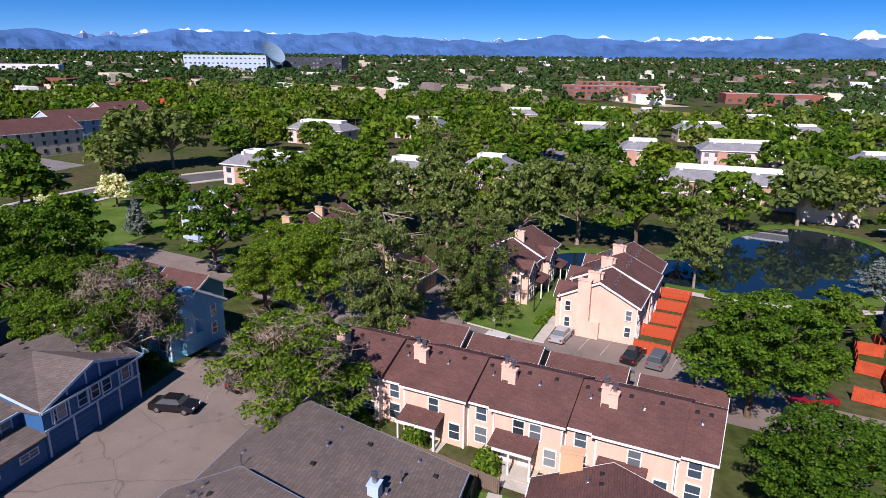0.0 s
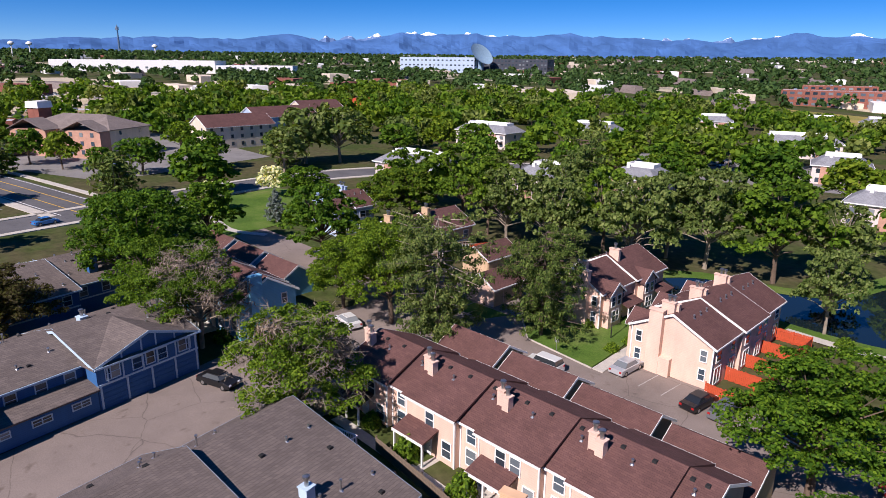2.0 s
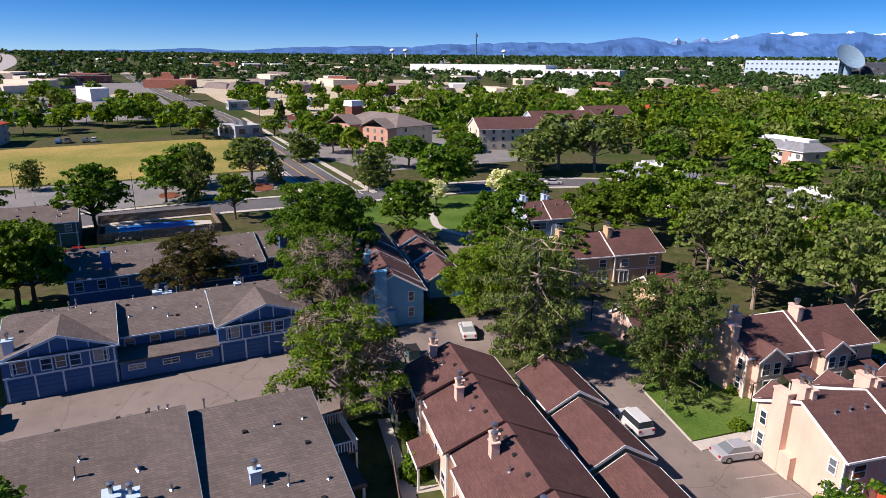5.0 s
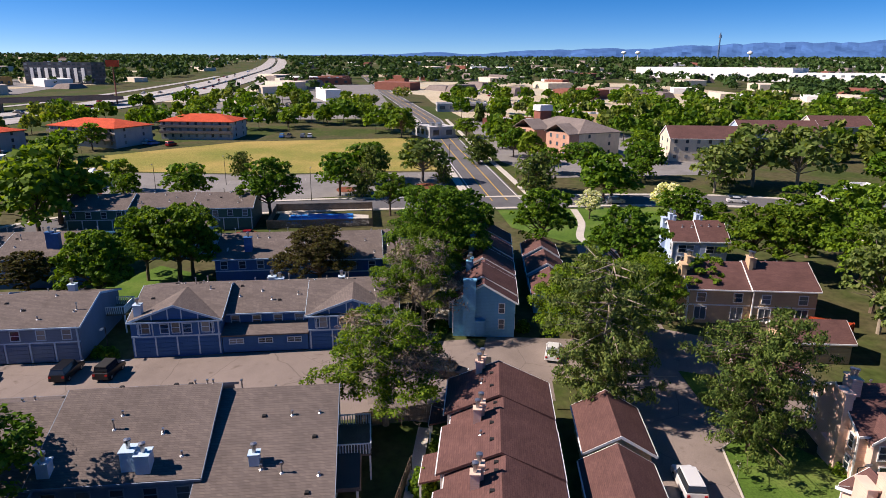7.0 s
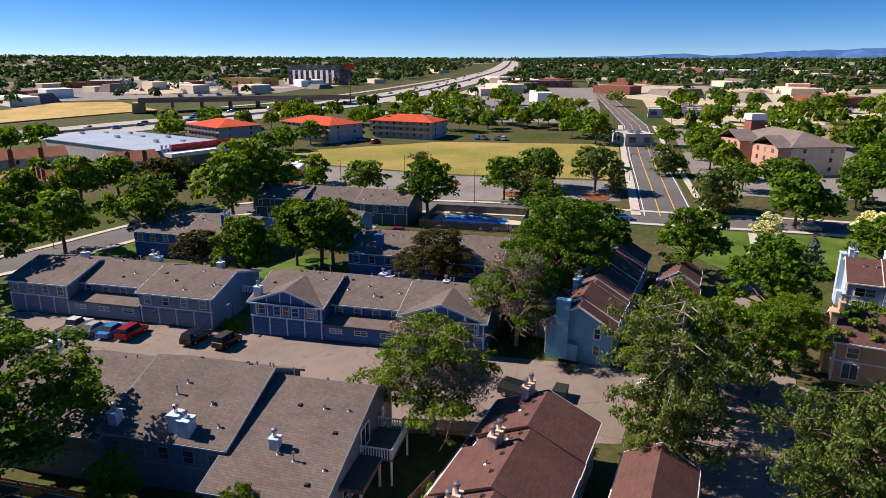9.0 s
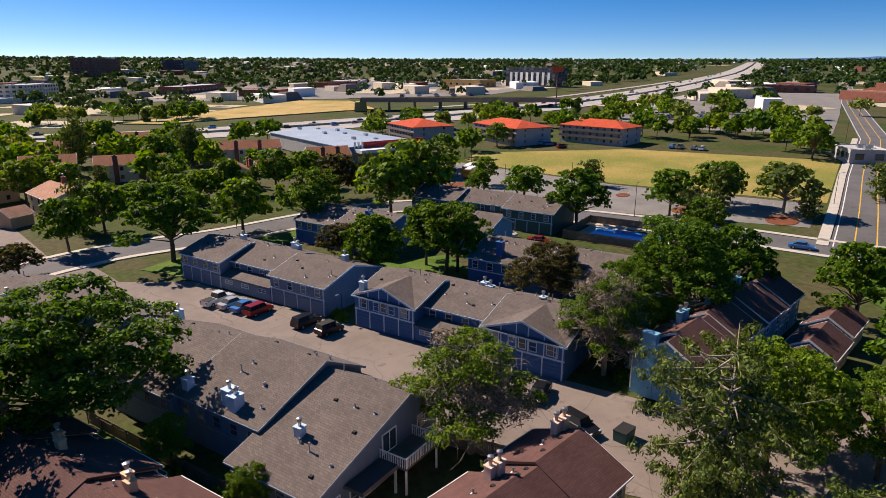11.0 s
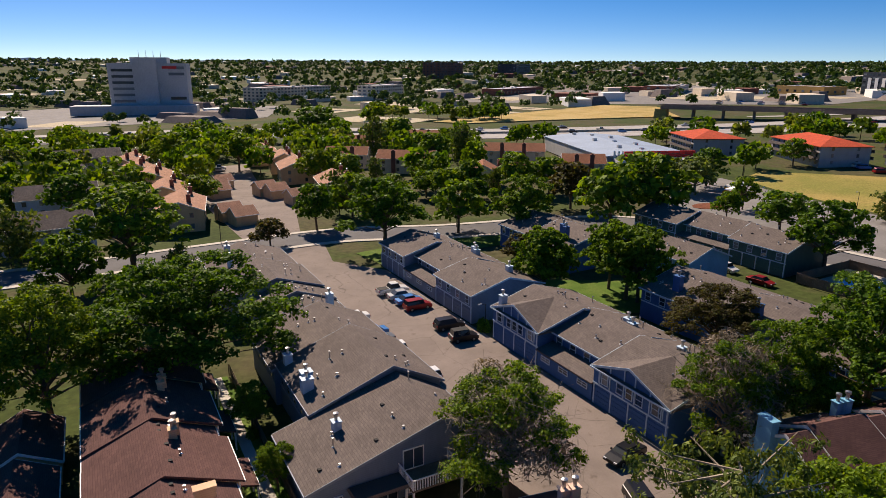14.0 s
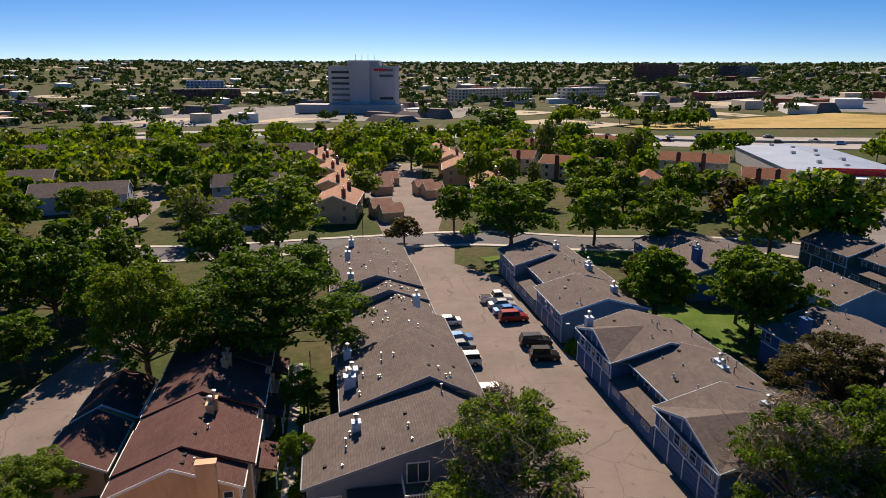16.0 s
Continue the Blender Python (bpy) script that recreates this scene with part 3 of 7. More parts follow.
def window(parent, x, y, z, face, w=0.9, h=1.3, trim=None, far=False):
    trim = trim or M_WHITE
    if far:
        way = {"s": (0, -1), "n": (0, 1), "e": (1, 0), "w": (-1, 0)}[face]
        here = parent.matrix_basis
        if (here.to_3x3() @ Vector((*way, 0))).dot(Vector((-12, 50, 0)) - here.translation) < 0:
            return None  # the side turned away from the courts
        make = lambda: Mesh().box(-w / 2, w / 2, -0.05, 0.05, 0, h, 0.0).data("window", M_PANE)
        return part("window", cached(("far", round(w, 2), round(h, 2), "x"), make), M_PANE, parent, at=pose(x, y, z, 0, 0, FACE[face]))
    ob = part("window", frame_mesh(w, h, trim), trim, parent, at=pose(x, y, z, 0, 0, FACE[face]))
    pane = cached(("pane", w, h), lambda: Mesh().box(-w / 2, w / 2, -0.02, 0.05, 0, h).data("pane", M_PANE))
    part("pane", pane, M_PANE, ob)
    return ob


def door(parent, x, y, face, w=0.95, h=2.05, mat=None, z=0.1):
    mat = mat or M_WHITE

    def make():
        g = Mesh().box(-w / 2, w / 2, -0.05, 0.05, 0, h)
        for k in (0.15, 1.05):
            g.box(-w * 0.32, w * 0.32, -0.07, -0.05, k, k + 0.75)
        return g.data("door", mat)
    ob = part("door", cached(("door", w, h, mat.name), make), mat, parent, at=pose(x, y, z, 0, 0, FACE[face]))
    part("knob", cached("knob", lambda: Mesh().box(-0.03, 0.03, -0.05, 0.05, -0.03, 0.03, 0.01).data("knob", M_METAL)), M_METAL, ob, at=pose(w * 0.38, -0.09, 1.0))
    return ob


def garage_door(parent, x, y, face, w=2.5, h=2.1, mat=None):
    mat = mat or M_WHITE

    def make():
        g = Mesh()
        for k in range(4):
            g.box(-w / 2, w / 2, -0.05, 0.05, k * h / 4 + 0.012, (k + 1) * h / 4 - 0.012)
            for i in range(4):
                x0 = -w / 2 + (i + 0.12) * w / 4
                g.box(x0, x0 + w / 4 * 0.76, -0.07, -0.05, k * h / 4 + 0.1, (k + 1) * h / 4 - 0.1)
        return g.data("garage_door", mat)
    return part("garage_door", cached(("gdoor", w, h, mat.name), make), mat, parent, at=pose(x, y, 0.05, 0, 0, FACE[face]))


def chimney(parent, x, y, z0, z1, wall, w=1.5, d=0.8, pots=2):
    """One or two boxed shafts side by side, each with a capped metal flue."""
    ob = None
    for i in range(pots):
        hw = w / 2 if pots == 1 else w * 0.28
        px = x + (i - (pots - 1) / 2) * w * 0.6
        py, top = (y, z1) if i == 0 else (y - 0.28, z1 - 0.22)
        g = Mesh().box(px - hw, px + hw, py - d / 2, py + d / 2, z0, top).box(px - hw - 0.07, px + hw + 0.07, py - d / 2 - 0.07, py + d / 2 + 0.07, top, top + 0.1)
        ob = part("chimney", g, wall, parent)
        f = Mesh().tube((px, py, top + 0.1), (px, py, top + 0.7), 0.16, 0.16, 10).tube((px, py, top + 0.66), (px, py, top + 0.8), 0.26, 0.26, 10).tube((px, py, top + 0.88), (px, py, top + 0.94), 0.26, 0.06, 10).tube((px, py, top + 0.8), (px, py, top + 0.88), 0.1, 0.1, 6)
        part("flue", f, M_METAL, ob, "galvanised metal flue cap")
    return ob


def vent(parent, x, y, z, tall=0.55):
    me = cached(("vent", tall), lambda: Mesh().tube((0, 0, -0.25), (0, 0, tall), 0.07, 0.07, 7).tube((0, 0, tall), (0, 0, tall + 0.12), 0.13, 0.11, 7).tube((0, 0, -0.05), (0, 0, 0.05), 0.22, 0.1, 7).data("vent_pipe", M_METAL))
    return part("vent_pipe", me, M_METAL, parent, at=pose(x, y, z))


def box_vent(parent, x, y, z):
    me = cached("boxvent", lambda: Mesh().box(-0.2, 0.2, -0.2, 0.2, -0.1, 0.14, 0.04).data("roof_vent", M_BLACK))
    return part("roof_vent", me, M_BLACK, parent, at=pose(x, y, z))


def section(root, a0, a1, b0, b1, ze, zr, wall, roof, axis="x", trim=None, ends=(True, True), mid=None, ze1=None):
    """Walls, roof and white edge boards of one stretch of a house."""
    trim = trim or M_WHITE
    part("wall", gable_walls(a0, a1, b0, b1, ze, zr, axis, mid, ze1), wall, root)
    part("roof", gable(a0, a1, b0, b1, ze, zr, axis, mid=mid, ze1=ze1), roof, root)
    for on, a, side in ((ends[0], a0, -1), (ends[1], a1, 1)):
        if on:
            part("barge_board", rakes(a, b0, b1, ze, zr, axis, side=side, mid=mid, ze1=ze1), trim, root)
    mid_ = (b0 + b1) / 2 if mid is None else mid
    top = ze if ze1 is None else ze1
    for b, sg, z in ((b0, -1, ze - 0.4 * (zr - ze) / (mid_ - b0)), (b1, 1, top - 0.4 * (zr - top) / (b1 - mid_))):
        e = b + sg * 0.4
        lo, hi = sorted((e + sg * 0.004, e + sg * 0.1))
        g = Mesh().box(a0 - 0.3, a1 + 0.3, lo, hi, z - 0.02, z + 0.16) if axis == "x" else Mesh().box(lo, hi, a0 - 0.3, a1 + 0.3, z - 0.02, z + 0.16)
        part("gutter", g, trim, root)


def slope_z(b, b0, b1, ze, zr, mid=None, ze1=None):
    mid = (b0 + b1) / 2 if mid is None else mid
    ze1 = ze if ze1 is None else ze1
    return (zr - (mid - b) * (zr - ze) / (mid - b0) if b < mid else zr - (b - mid) * (zr - ze1) / (b1 - mid)) + 0.2


def pole_trims(root, x, y, z0, z1, mat, w=0.14):
    part("corner_board", Mesh().box(x - w / 2, x + w / 2, y - w / 2, y + w / 2, z0, z1), mat, root)


# --- peach row beside the turned lane
def peach_row(at, label, u0, units, unit_l, b0, b1, wall, roof, porch_side="s", ze=4.9, zr=7.2, chimneys=True, trim=None, edged=False):
    root = thing("townhouse_row", at, label, "townhouse", "townhouse rows")
    front, sg = (b0, -1) if porch_side == "s" else (b1, 1)
    opp = "n" if porch_side == "s" else "s"
    u = u0
    for k in range(units):
        wide = unit_l * 0.7
        for i, (s0, s1, push) in enumerate(((u, u + wide, 0.5), (u + wide, u + unit_l, -0.15))):
            c0, c1 = (b0 - push, b1) if porch_side == "s" else (b0, b1 + push)
            dz = 0.12 if i == 0 else -0.1
            section(root, s0 + 0.02, s1 - 0.02, c0, c1, ze + dz, zr + dz, wall, roof, trim=trim, ends=(edged or (k == 0 and i == 0), edged or (k == units - 1 and i == 1)))
            f = c0 if porch_side == "s" else c1
            y = f + sg * 0.03
            for x in (s0 + 0.08, s1 - 0.08):
                pole_trims(root, x, f + sg * 0.02, 0, ze + dz - 0.25, trim or M_WHITE)
            if i == 0:
                for x in ((s0 + s1) / 2 - 0.75, (s0 + s1) / 2 + 0.75) if k % 2 == 0 else ((s0 + s1) / 2,):
                    window(root, x, y, 3.0, porch_side, 0.95, 1.35, trim)
                for x in (s0 + 1.3, s0 + 2.9):
                    door(root, x, y, porch_side, mat=M_WHITE)
                window(root, s1 - 1.0, y, 0.8, porch_side, 1.0, 1.5, trim)
                # porch roof on posts
                g = Mesh()
                p0, p1 = f, f + sg * 2.0
                g.add([(s0 + 0.3, p0, 2.9), (s1 - 2.0, p0, 2.9), (s1 - 2.0, p1, 2.3), (s0 + 0.3, p1, 2.3), (s0 + 0.3, p0, 3.08), (s1 - 2.0, p0, 3.08), (s1 - 2.0, p1, 2.48), (s0 + 0.3, p1, 2.48)],
                      [(3, 2, 1, 0), (4, 5, 6, 7), (0, 1, 5, 4), (1, 2, 6, 5), (2, 3, 7, 6), (3, 0, 4, 7)])
                part("porch_roof", g, roof, root)
                part("porch_fascia", Mesh().box(s0 + 0.28, s1 - 1.98, *sorted((p1 + sg * 0.003, p1 + sg * 0.06)), 2.2, 2.46), trim or M_WHITE, root)
                for x in (s0 + 0.45, (s0 + s1) / 2 - 0.9, s1 - 2.15):
                    part("porch_post", Mesh().box(x - 0.08, x + 0.08, *sorted((p1 - sg * 0.2, p1 - sg * 0.04)), 0, 2.3), trim or M_WHITE, root)
                part("porch_slab", Mesh().box(s0 + 0.1, s1 - 1.8, *sorted((f, p1 + sg * 0.3)), 0, 0.12), M_CONC, root)
            else:
                window(root, (s0 + s1) / 2, y, 3.0, porch_side, 0.95, 1.35, trim)
                window(root, (s0 + s1) / 2, y, 0.8, porch_side, 1.1, 1.5, trim)
            bk = c1 if porch_side == "s" else c0
            for x in (s0 + 1.2, s1 - 0.9):
                window(root, x, bk - sg * 0.03, 3.0, opp, 0.9, 1.2, trim)
                window(root, x, bk - sg * 0.03, 0.8, opp, 0.9, 1.3, trim)
            mid = (c0 + c1) / 2
            for j in range(2):
                bx = s0 + (s1 - s0) * (0.3 + 0.4 * j)
                by = mid + sg * 0.7
                box_vent(root, bx, by, slope_z(by, c0, c1, ze + dz, zr + dz) - 0.02)
            vent(root, (s0 + s1) / 2, mid + sg * 1.6, slope_z(mid + sg * 1.6, c0, c1, ze + dz, zr + dz), 0.3)
        if chimneys:
            chimney(root, u + 0.35, (b0 + b1) / 2 + sg * 1.9, ze + 0.6, zr + 0.85, wall, 1.25, 0.66)
        u += unit_l
    return root


def end_details(root, x, b0, b1, ze, zr, face, trim=None):
    """Windows and an outside chimney on a gable end."""
    sg = 1 if face == "e" else -1
    for b in (b0 + 1.1, b1 - 1.1):
        window(root, x + sg * 0.03, b, 3.0, face, 0.7, 1.2, trim)
        window(root, x + sg * 0.03, b, 0.9, face, 0.7, 1.2, trim)


TURN_E = -10.5


def at_turned(u, v, extra=0):
    x, y = turned(u, v)
    return pose(x, y, 0, 0, 0, TURN_E + extra)


peach_row(at_turned(0, 0), "peach two-storey townhouse row with maroon shingle roof and porches", -25.6, 4, 8.95, -5.0, 3.7, M_PEACH, M_REDROOF, "s", 4.9, 6.9)


def garage(at, l, w, wall, roof, label, doors="n", ze=2.8, zr=4.4, door_mat=None, n=3):
    root = thing("garage", at, label, "garage", "garages")
    section(root, 0, l, 0, w, ze, zr, wall, roof)
    y, f = (w + 0.03, "n") if doors == "n" else (-0.03, "s")
    for i in range(n):
        garage_door(root, (i + 0.5) * l / n, y, f, min(2.5, l / n - 0.25), 2.0, door_mat or M_TAN)
    return root


for u, dv in ((-25, 0.3), (-16, 0), (-7, -0.2), (2.3, -0.4)):
    garage(at_turned(u + 0.3, 6.3 + dv * 1.6), 7.6, 5.6, M_TAN, M_REDROOF, "low tan garage with maroon shingle gable roof")


def fence(line, h, mat, label, step=0.2, posts=2.4, name="fence", single=False):
    """Upright boards on posts along a line."""
    root = thing(name, pose(line[0][0], line[0][1], 0), label, "fence")
    o = Vector(line[0])
    for a, b in zip(line, line[1:]):
        a, b = Vector(a) - o, Vector(b) - o
        L = (b - a).length
        ang = math.degrees(math.atan2(b.y - a.y, b.x - a.x))
        base = pose(a.x, a.y, 0, 0, 0, ang)
        g = Mesh()
        k = 0.0
        while single and k < L - 0.1:
            b_ = cached(("board", h, step, mat.name), lambda: Mesh().box(0.008, step - 0.008, -0.012, 0.012, 0.05, h).data("board", mat))
            part("board", b_, mat, root, at=base @ pose(k, 0, 0.03 * math.sin(k * 9)))
            k += step
        while not single and k < L - 0.02:
            g.box(k + 0.008, min(k + step, L) - 0.008, -0.012, 0.012, 0.05, h + 0.02 * math.sin(k * 9))
            k += step
        if not single:
            tagged(part("fence_panel", g, mat, root, at=base), kind="stuff")
        for z in (0.4, h - 0.35):
            part("rail", Mesh().box(0, L, 0.015, 0.06, z, z + 0.09), mat, root, at=base)
        n = max(1, round(L / posts))
        post = cached(("post", h, mat.name), lambda: Mesh().box(-0.05, 0.05, 0.06, 0.16, 0, h + 0.08).data("post", mat))
        for i in range(n + 1):
            part("post", post, mat, root, at=base @ pose(i * L / n, 0, 0))
    return root


# --- end house by the pond lane, ridge running away from the lane
def pond_house(at, label, l, w, wall, roof, ze=5.0, zr=7.4, gables=True):
    """Local x runs along the ridge, y across; entries on +y, yards on -y."""
    root = thing("townhouse_row", at, label, "townhouse", "townhouse rows")
    n = max(2, round(l / 7.5))
    step = l / n
    for k in range(n):
        a0, a1 = k * step, (k + 1) * step
        j = 0.4 if k % 2 else 0.0
        dz = 0.15 * (k % 2)
        section(root, a0 + 0.02, a1 - 0.02, -w / 2 - j, w / 2 + j, ze + dz, zr + dz, wall, roof)
        yf = w / 2 + j
        if gables:
            part("wall", gable_walls(yf - 2.5, yf + 0.9, a0 + 0.8, a0 + 4.0, ze - 0.2, ze + 1.0, "y"), wall, root)
            part("roof", gable(yf - 2.5, yf + 0.9, a0 + 0.8, a0 + 4.0, ze - 0.2, ze + 1.0, "y"), roof, root)
            part("barge_board", rakes(yf + 0.9, a0 + 0.8, a0 + 4.0, ze - 0.2, ze + 1.0, "y"), M_WHITE, root)
            for x in (a0 + 1.7, a0 + 3.1):
                window(root, x, yf + 0.93, 3.0, "n", 0.8, 1.3)
            window(root, a0 + 2.4, yf + 0.93, 0.8, "n", 1.6, 1.5)
            g = Mesh().add([(a0 + 4.1, yf, 2.9), (a1 - 0.2, yf, 2.9), (a1 - 0.2, yf + 2, 2.3), (a0 + 4.1, yf + 2, 2.3), (a0 + 4.1, yf, 3.06), (a1 - 0.2, yf, 3.06), (a1 - 0.2, yf + 2, 2.46), (a0 + 4.1, yf + 2, 2.46)],
                           [(3, 2, 1, 0), (4, 5, 6, 7), (0, 1, 5, 4), (1, 2, 6, 5), (2, 3, 7, 6), (3, 0, 4, 7)])
            part("porch_roof", g, roof, root)
            for x in (a0 + 4.3, a1 - 0.4):
                part("porch_post", Mesh().box(x - 0.08, x + 0.08, yf + 1.75, yf + 1.9, 0, 2.34), M_WHITE, root)
            door(root, a0 + 5.2, yf + 0.03, "n")
            window(root, a0 + 5.6, yf + 0.03, 3.1, "n", 0.8, 1.2)
        else:
            for x in (a0 + 1.8, a1 - 1.8):
                window(root, x, yf + 0.03, 3.1, "n", 1.1, 1.2)
                window(root, x, yf + 0.03, 0.5, "n", 1.5, 1.8)
            part("band_board", Mesh().box(a0 + 0.05, a1 - 0.05, yf + 0.003, yf + 0.07, 2.5, 2.66), M_WHITE, root)
            pole_trims(root, a0 + 0.06, yf + 0.02, 0, ze - 0.2, M_WHITE)
        for x in (a0 + 1.6, a1 - 1.6):
            window(root, x, -w / 2 - j - 0.03, 3.0, "s", 1.2, 1.2)
            window(root, x, -w / 2 - j - 0.03, 0.4, "s", 1.5, 1.8)
        chimney(root, a0 + 0.7, 0.9, ze + 1, zr + 1.2, wall, 0.9, 1.5)
        for i in range(3):
            vent(root, a0 + 2 + i * 1.6, -1.4, slope_z(-1.4, -w / 2 - j, w / 2 + j, ze + dz, zr + dz), 0.3)
    # end wall: tall outside chimney and narrow windows
    part("chimney", Mesh().box(-0.7, 0, 1.0, 2.6, 0, ze + 2.6).box(-0.78, 0.1, 0.92, 2.68, ze + 2.6, ze + 2.75).box(-0.66, 0, -0.3, 1.0, 0, 2.2), wall, root)
    for b in (-w / 2 + 1.0, w / 2 - 0.9):
        for z in (0.9, 3.1):
            window(root, -0.03, b, z, "w", 0.65, 1.25)
    for b in (-w / 2, w / 2):
        pole_trims(root, -0.03, b, 0, ze - 0.2, M_WHITE)
    return root


x5, y5 = (-1.2, 78.4)
pond_house(pose(x5, y5, 0, 0, 0, 90 + TURN_E), "peach end townhouse with maroon roof beside the pond", 21, 9.6, M_PEACH, M_REDROOF)
pond_house(pose(-16.6, 86.5, 0, 0, 0, 90 + TURN_E) @ Matrix.Diagonal((1, -1, 1, 1)), "peach townhouse row with gabled bays facing the lawn", 16.5, 8.6, M_PEACH, M_REDROOF)
pond_house(pose(-51.5, 88.5, 0, 0, 0, 90 + TURN_E) @ Matrix.Diagonal((1, -1, 1, 1)), "tan townhouse row with maroon roof and upper windows", 17, 8.6, M_TAN, M_REDROOF, gables=False)
pond_house(pose(-73, 96.5, 0, 0, 0, 90 + TURN_E), "pale blue townhouse with maroon roof near the lawn", 9, 8, M_LIGHTBLUE, M_REDROOF, gables=False)

# --- pale blue row with maroon roof
blue_row = peach_row(pose(-45.6, 58.8, 0, 0, 0, TURN_E), "pale blue townhouse row with stepped maroon roof", -34, 4, 8.5, -4.1, 4.1, M_SKYBLUE, M_REDROOF, "s", 4.7, 7.0, edged=True)
part("chimney", Mesh().box(0, 0.8, -2.6, -1.0, 0, 7.6).box(-0.05, 0.88, -2.68, -0.92, 7.6, 7.75).box(0, 0.7, -1.0, 0.2, 0, 2.1), M_SKYBLUE, blue_row)
for b in (2.4,):
    for z in (0.9, 3.1):
        window(blue_row, 0.03, b, z, "e", 0.65, 1.25)
for u, v in ((-16, 7.2), (-25, 7.0), (-34, 6.8)):
    garage(pose(-45.6, 58.8, 0, 0, 0, TURN_E) @ pose(u, v, 0), 7.4, 5.4, M_SKYBLUE, M_REDROOF, "pale blue garage with maroon gable roof")
for x, y in ((-34.5, 94.2),):
    garage(pose(x, y, 0, 0, 0, 90 + TURN_E), 7.5, 5.5, M_TAN, M_REDROOF, "low tan garage with maroon roof among trees", "s")
garage(pose(-27.2, 83.6, 0, 0, 0, 90 + TURN_E), 6.5, 5.2, M_PEACH, M_REDROOF, "peach garage with maroon roof near the pines", "s")

# --- peach row running towards the south
p2 = peach_row(pose(1.6, 27.5, 0, 0, 0, 90), "orange-tan townhouse row with shaded maroon shingle roof", -16.8, 3, 10, -5.4, 5.4, M_ORANGE, M_REDROOF, "n", 4.8, 7.0)
part("chimney", Mesh().box(13.2, 13.9, 2.0, 3.6, 0, 7.4).box(13.15, 13.98, 1.92, 3.68, 7.4, 7.55), M_ORANGE, p2)
end_details(p2, 13.2, -5.4, 5.4, 4.8, 7.0, "e")
for x, y in ((9.6, 24.5), (9.4, 14.5)):
    garage(pose(x + 6.2, y, 0, 0, 0, 90), 8.4, 6, M_ORANGE, M_REDROOF, "orange-tan garage with shaded maroon gable roof", "s")


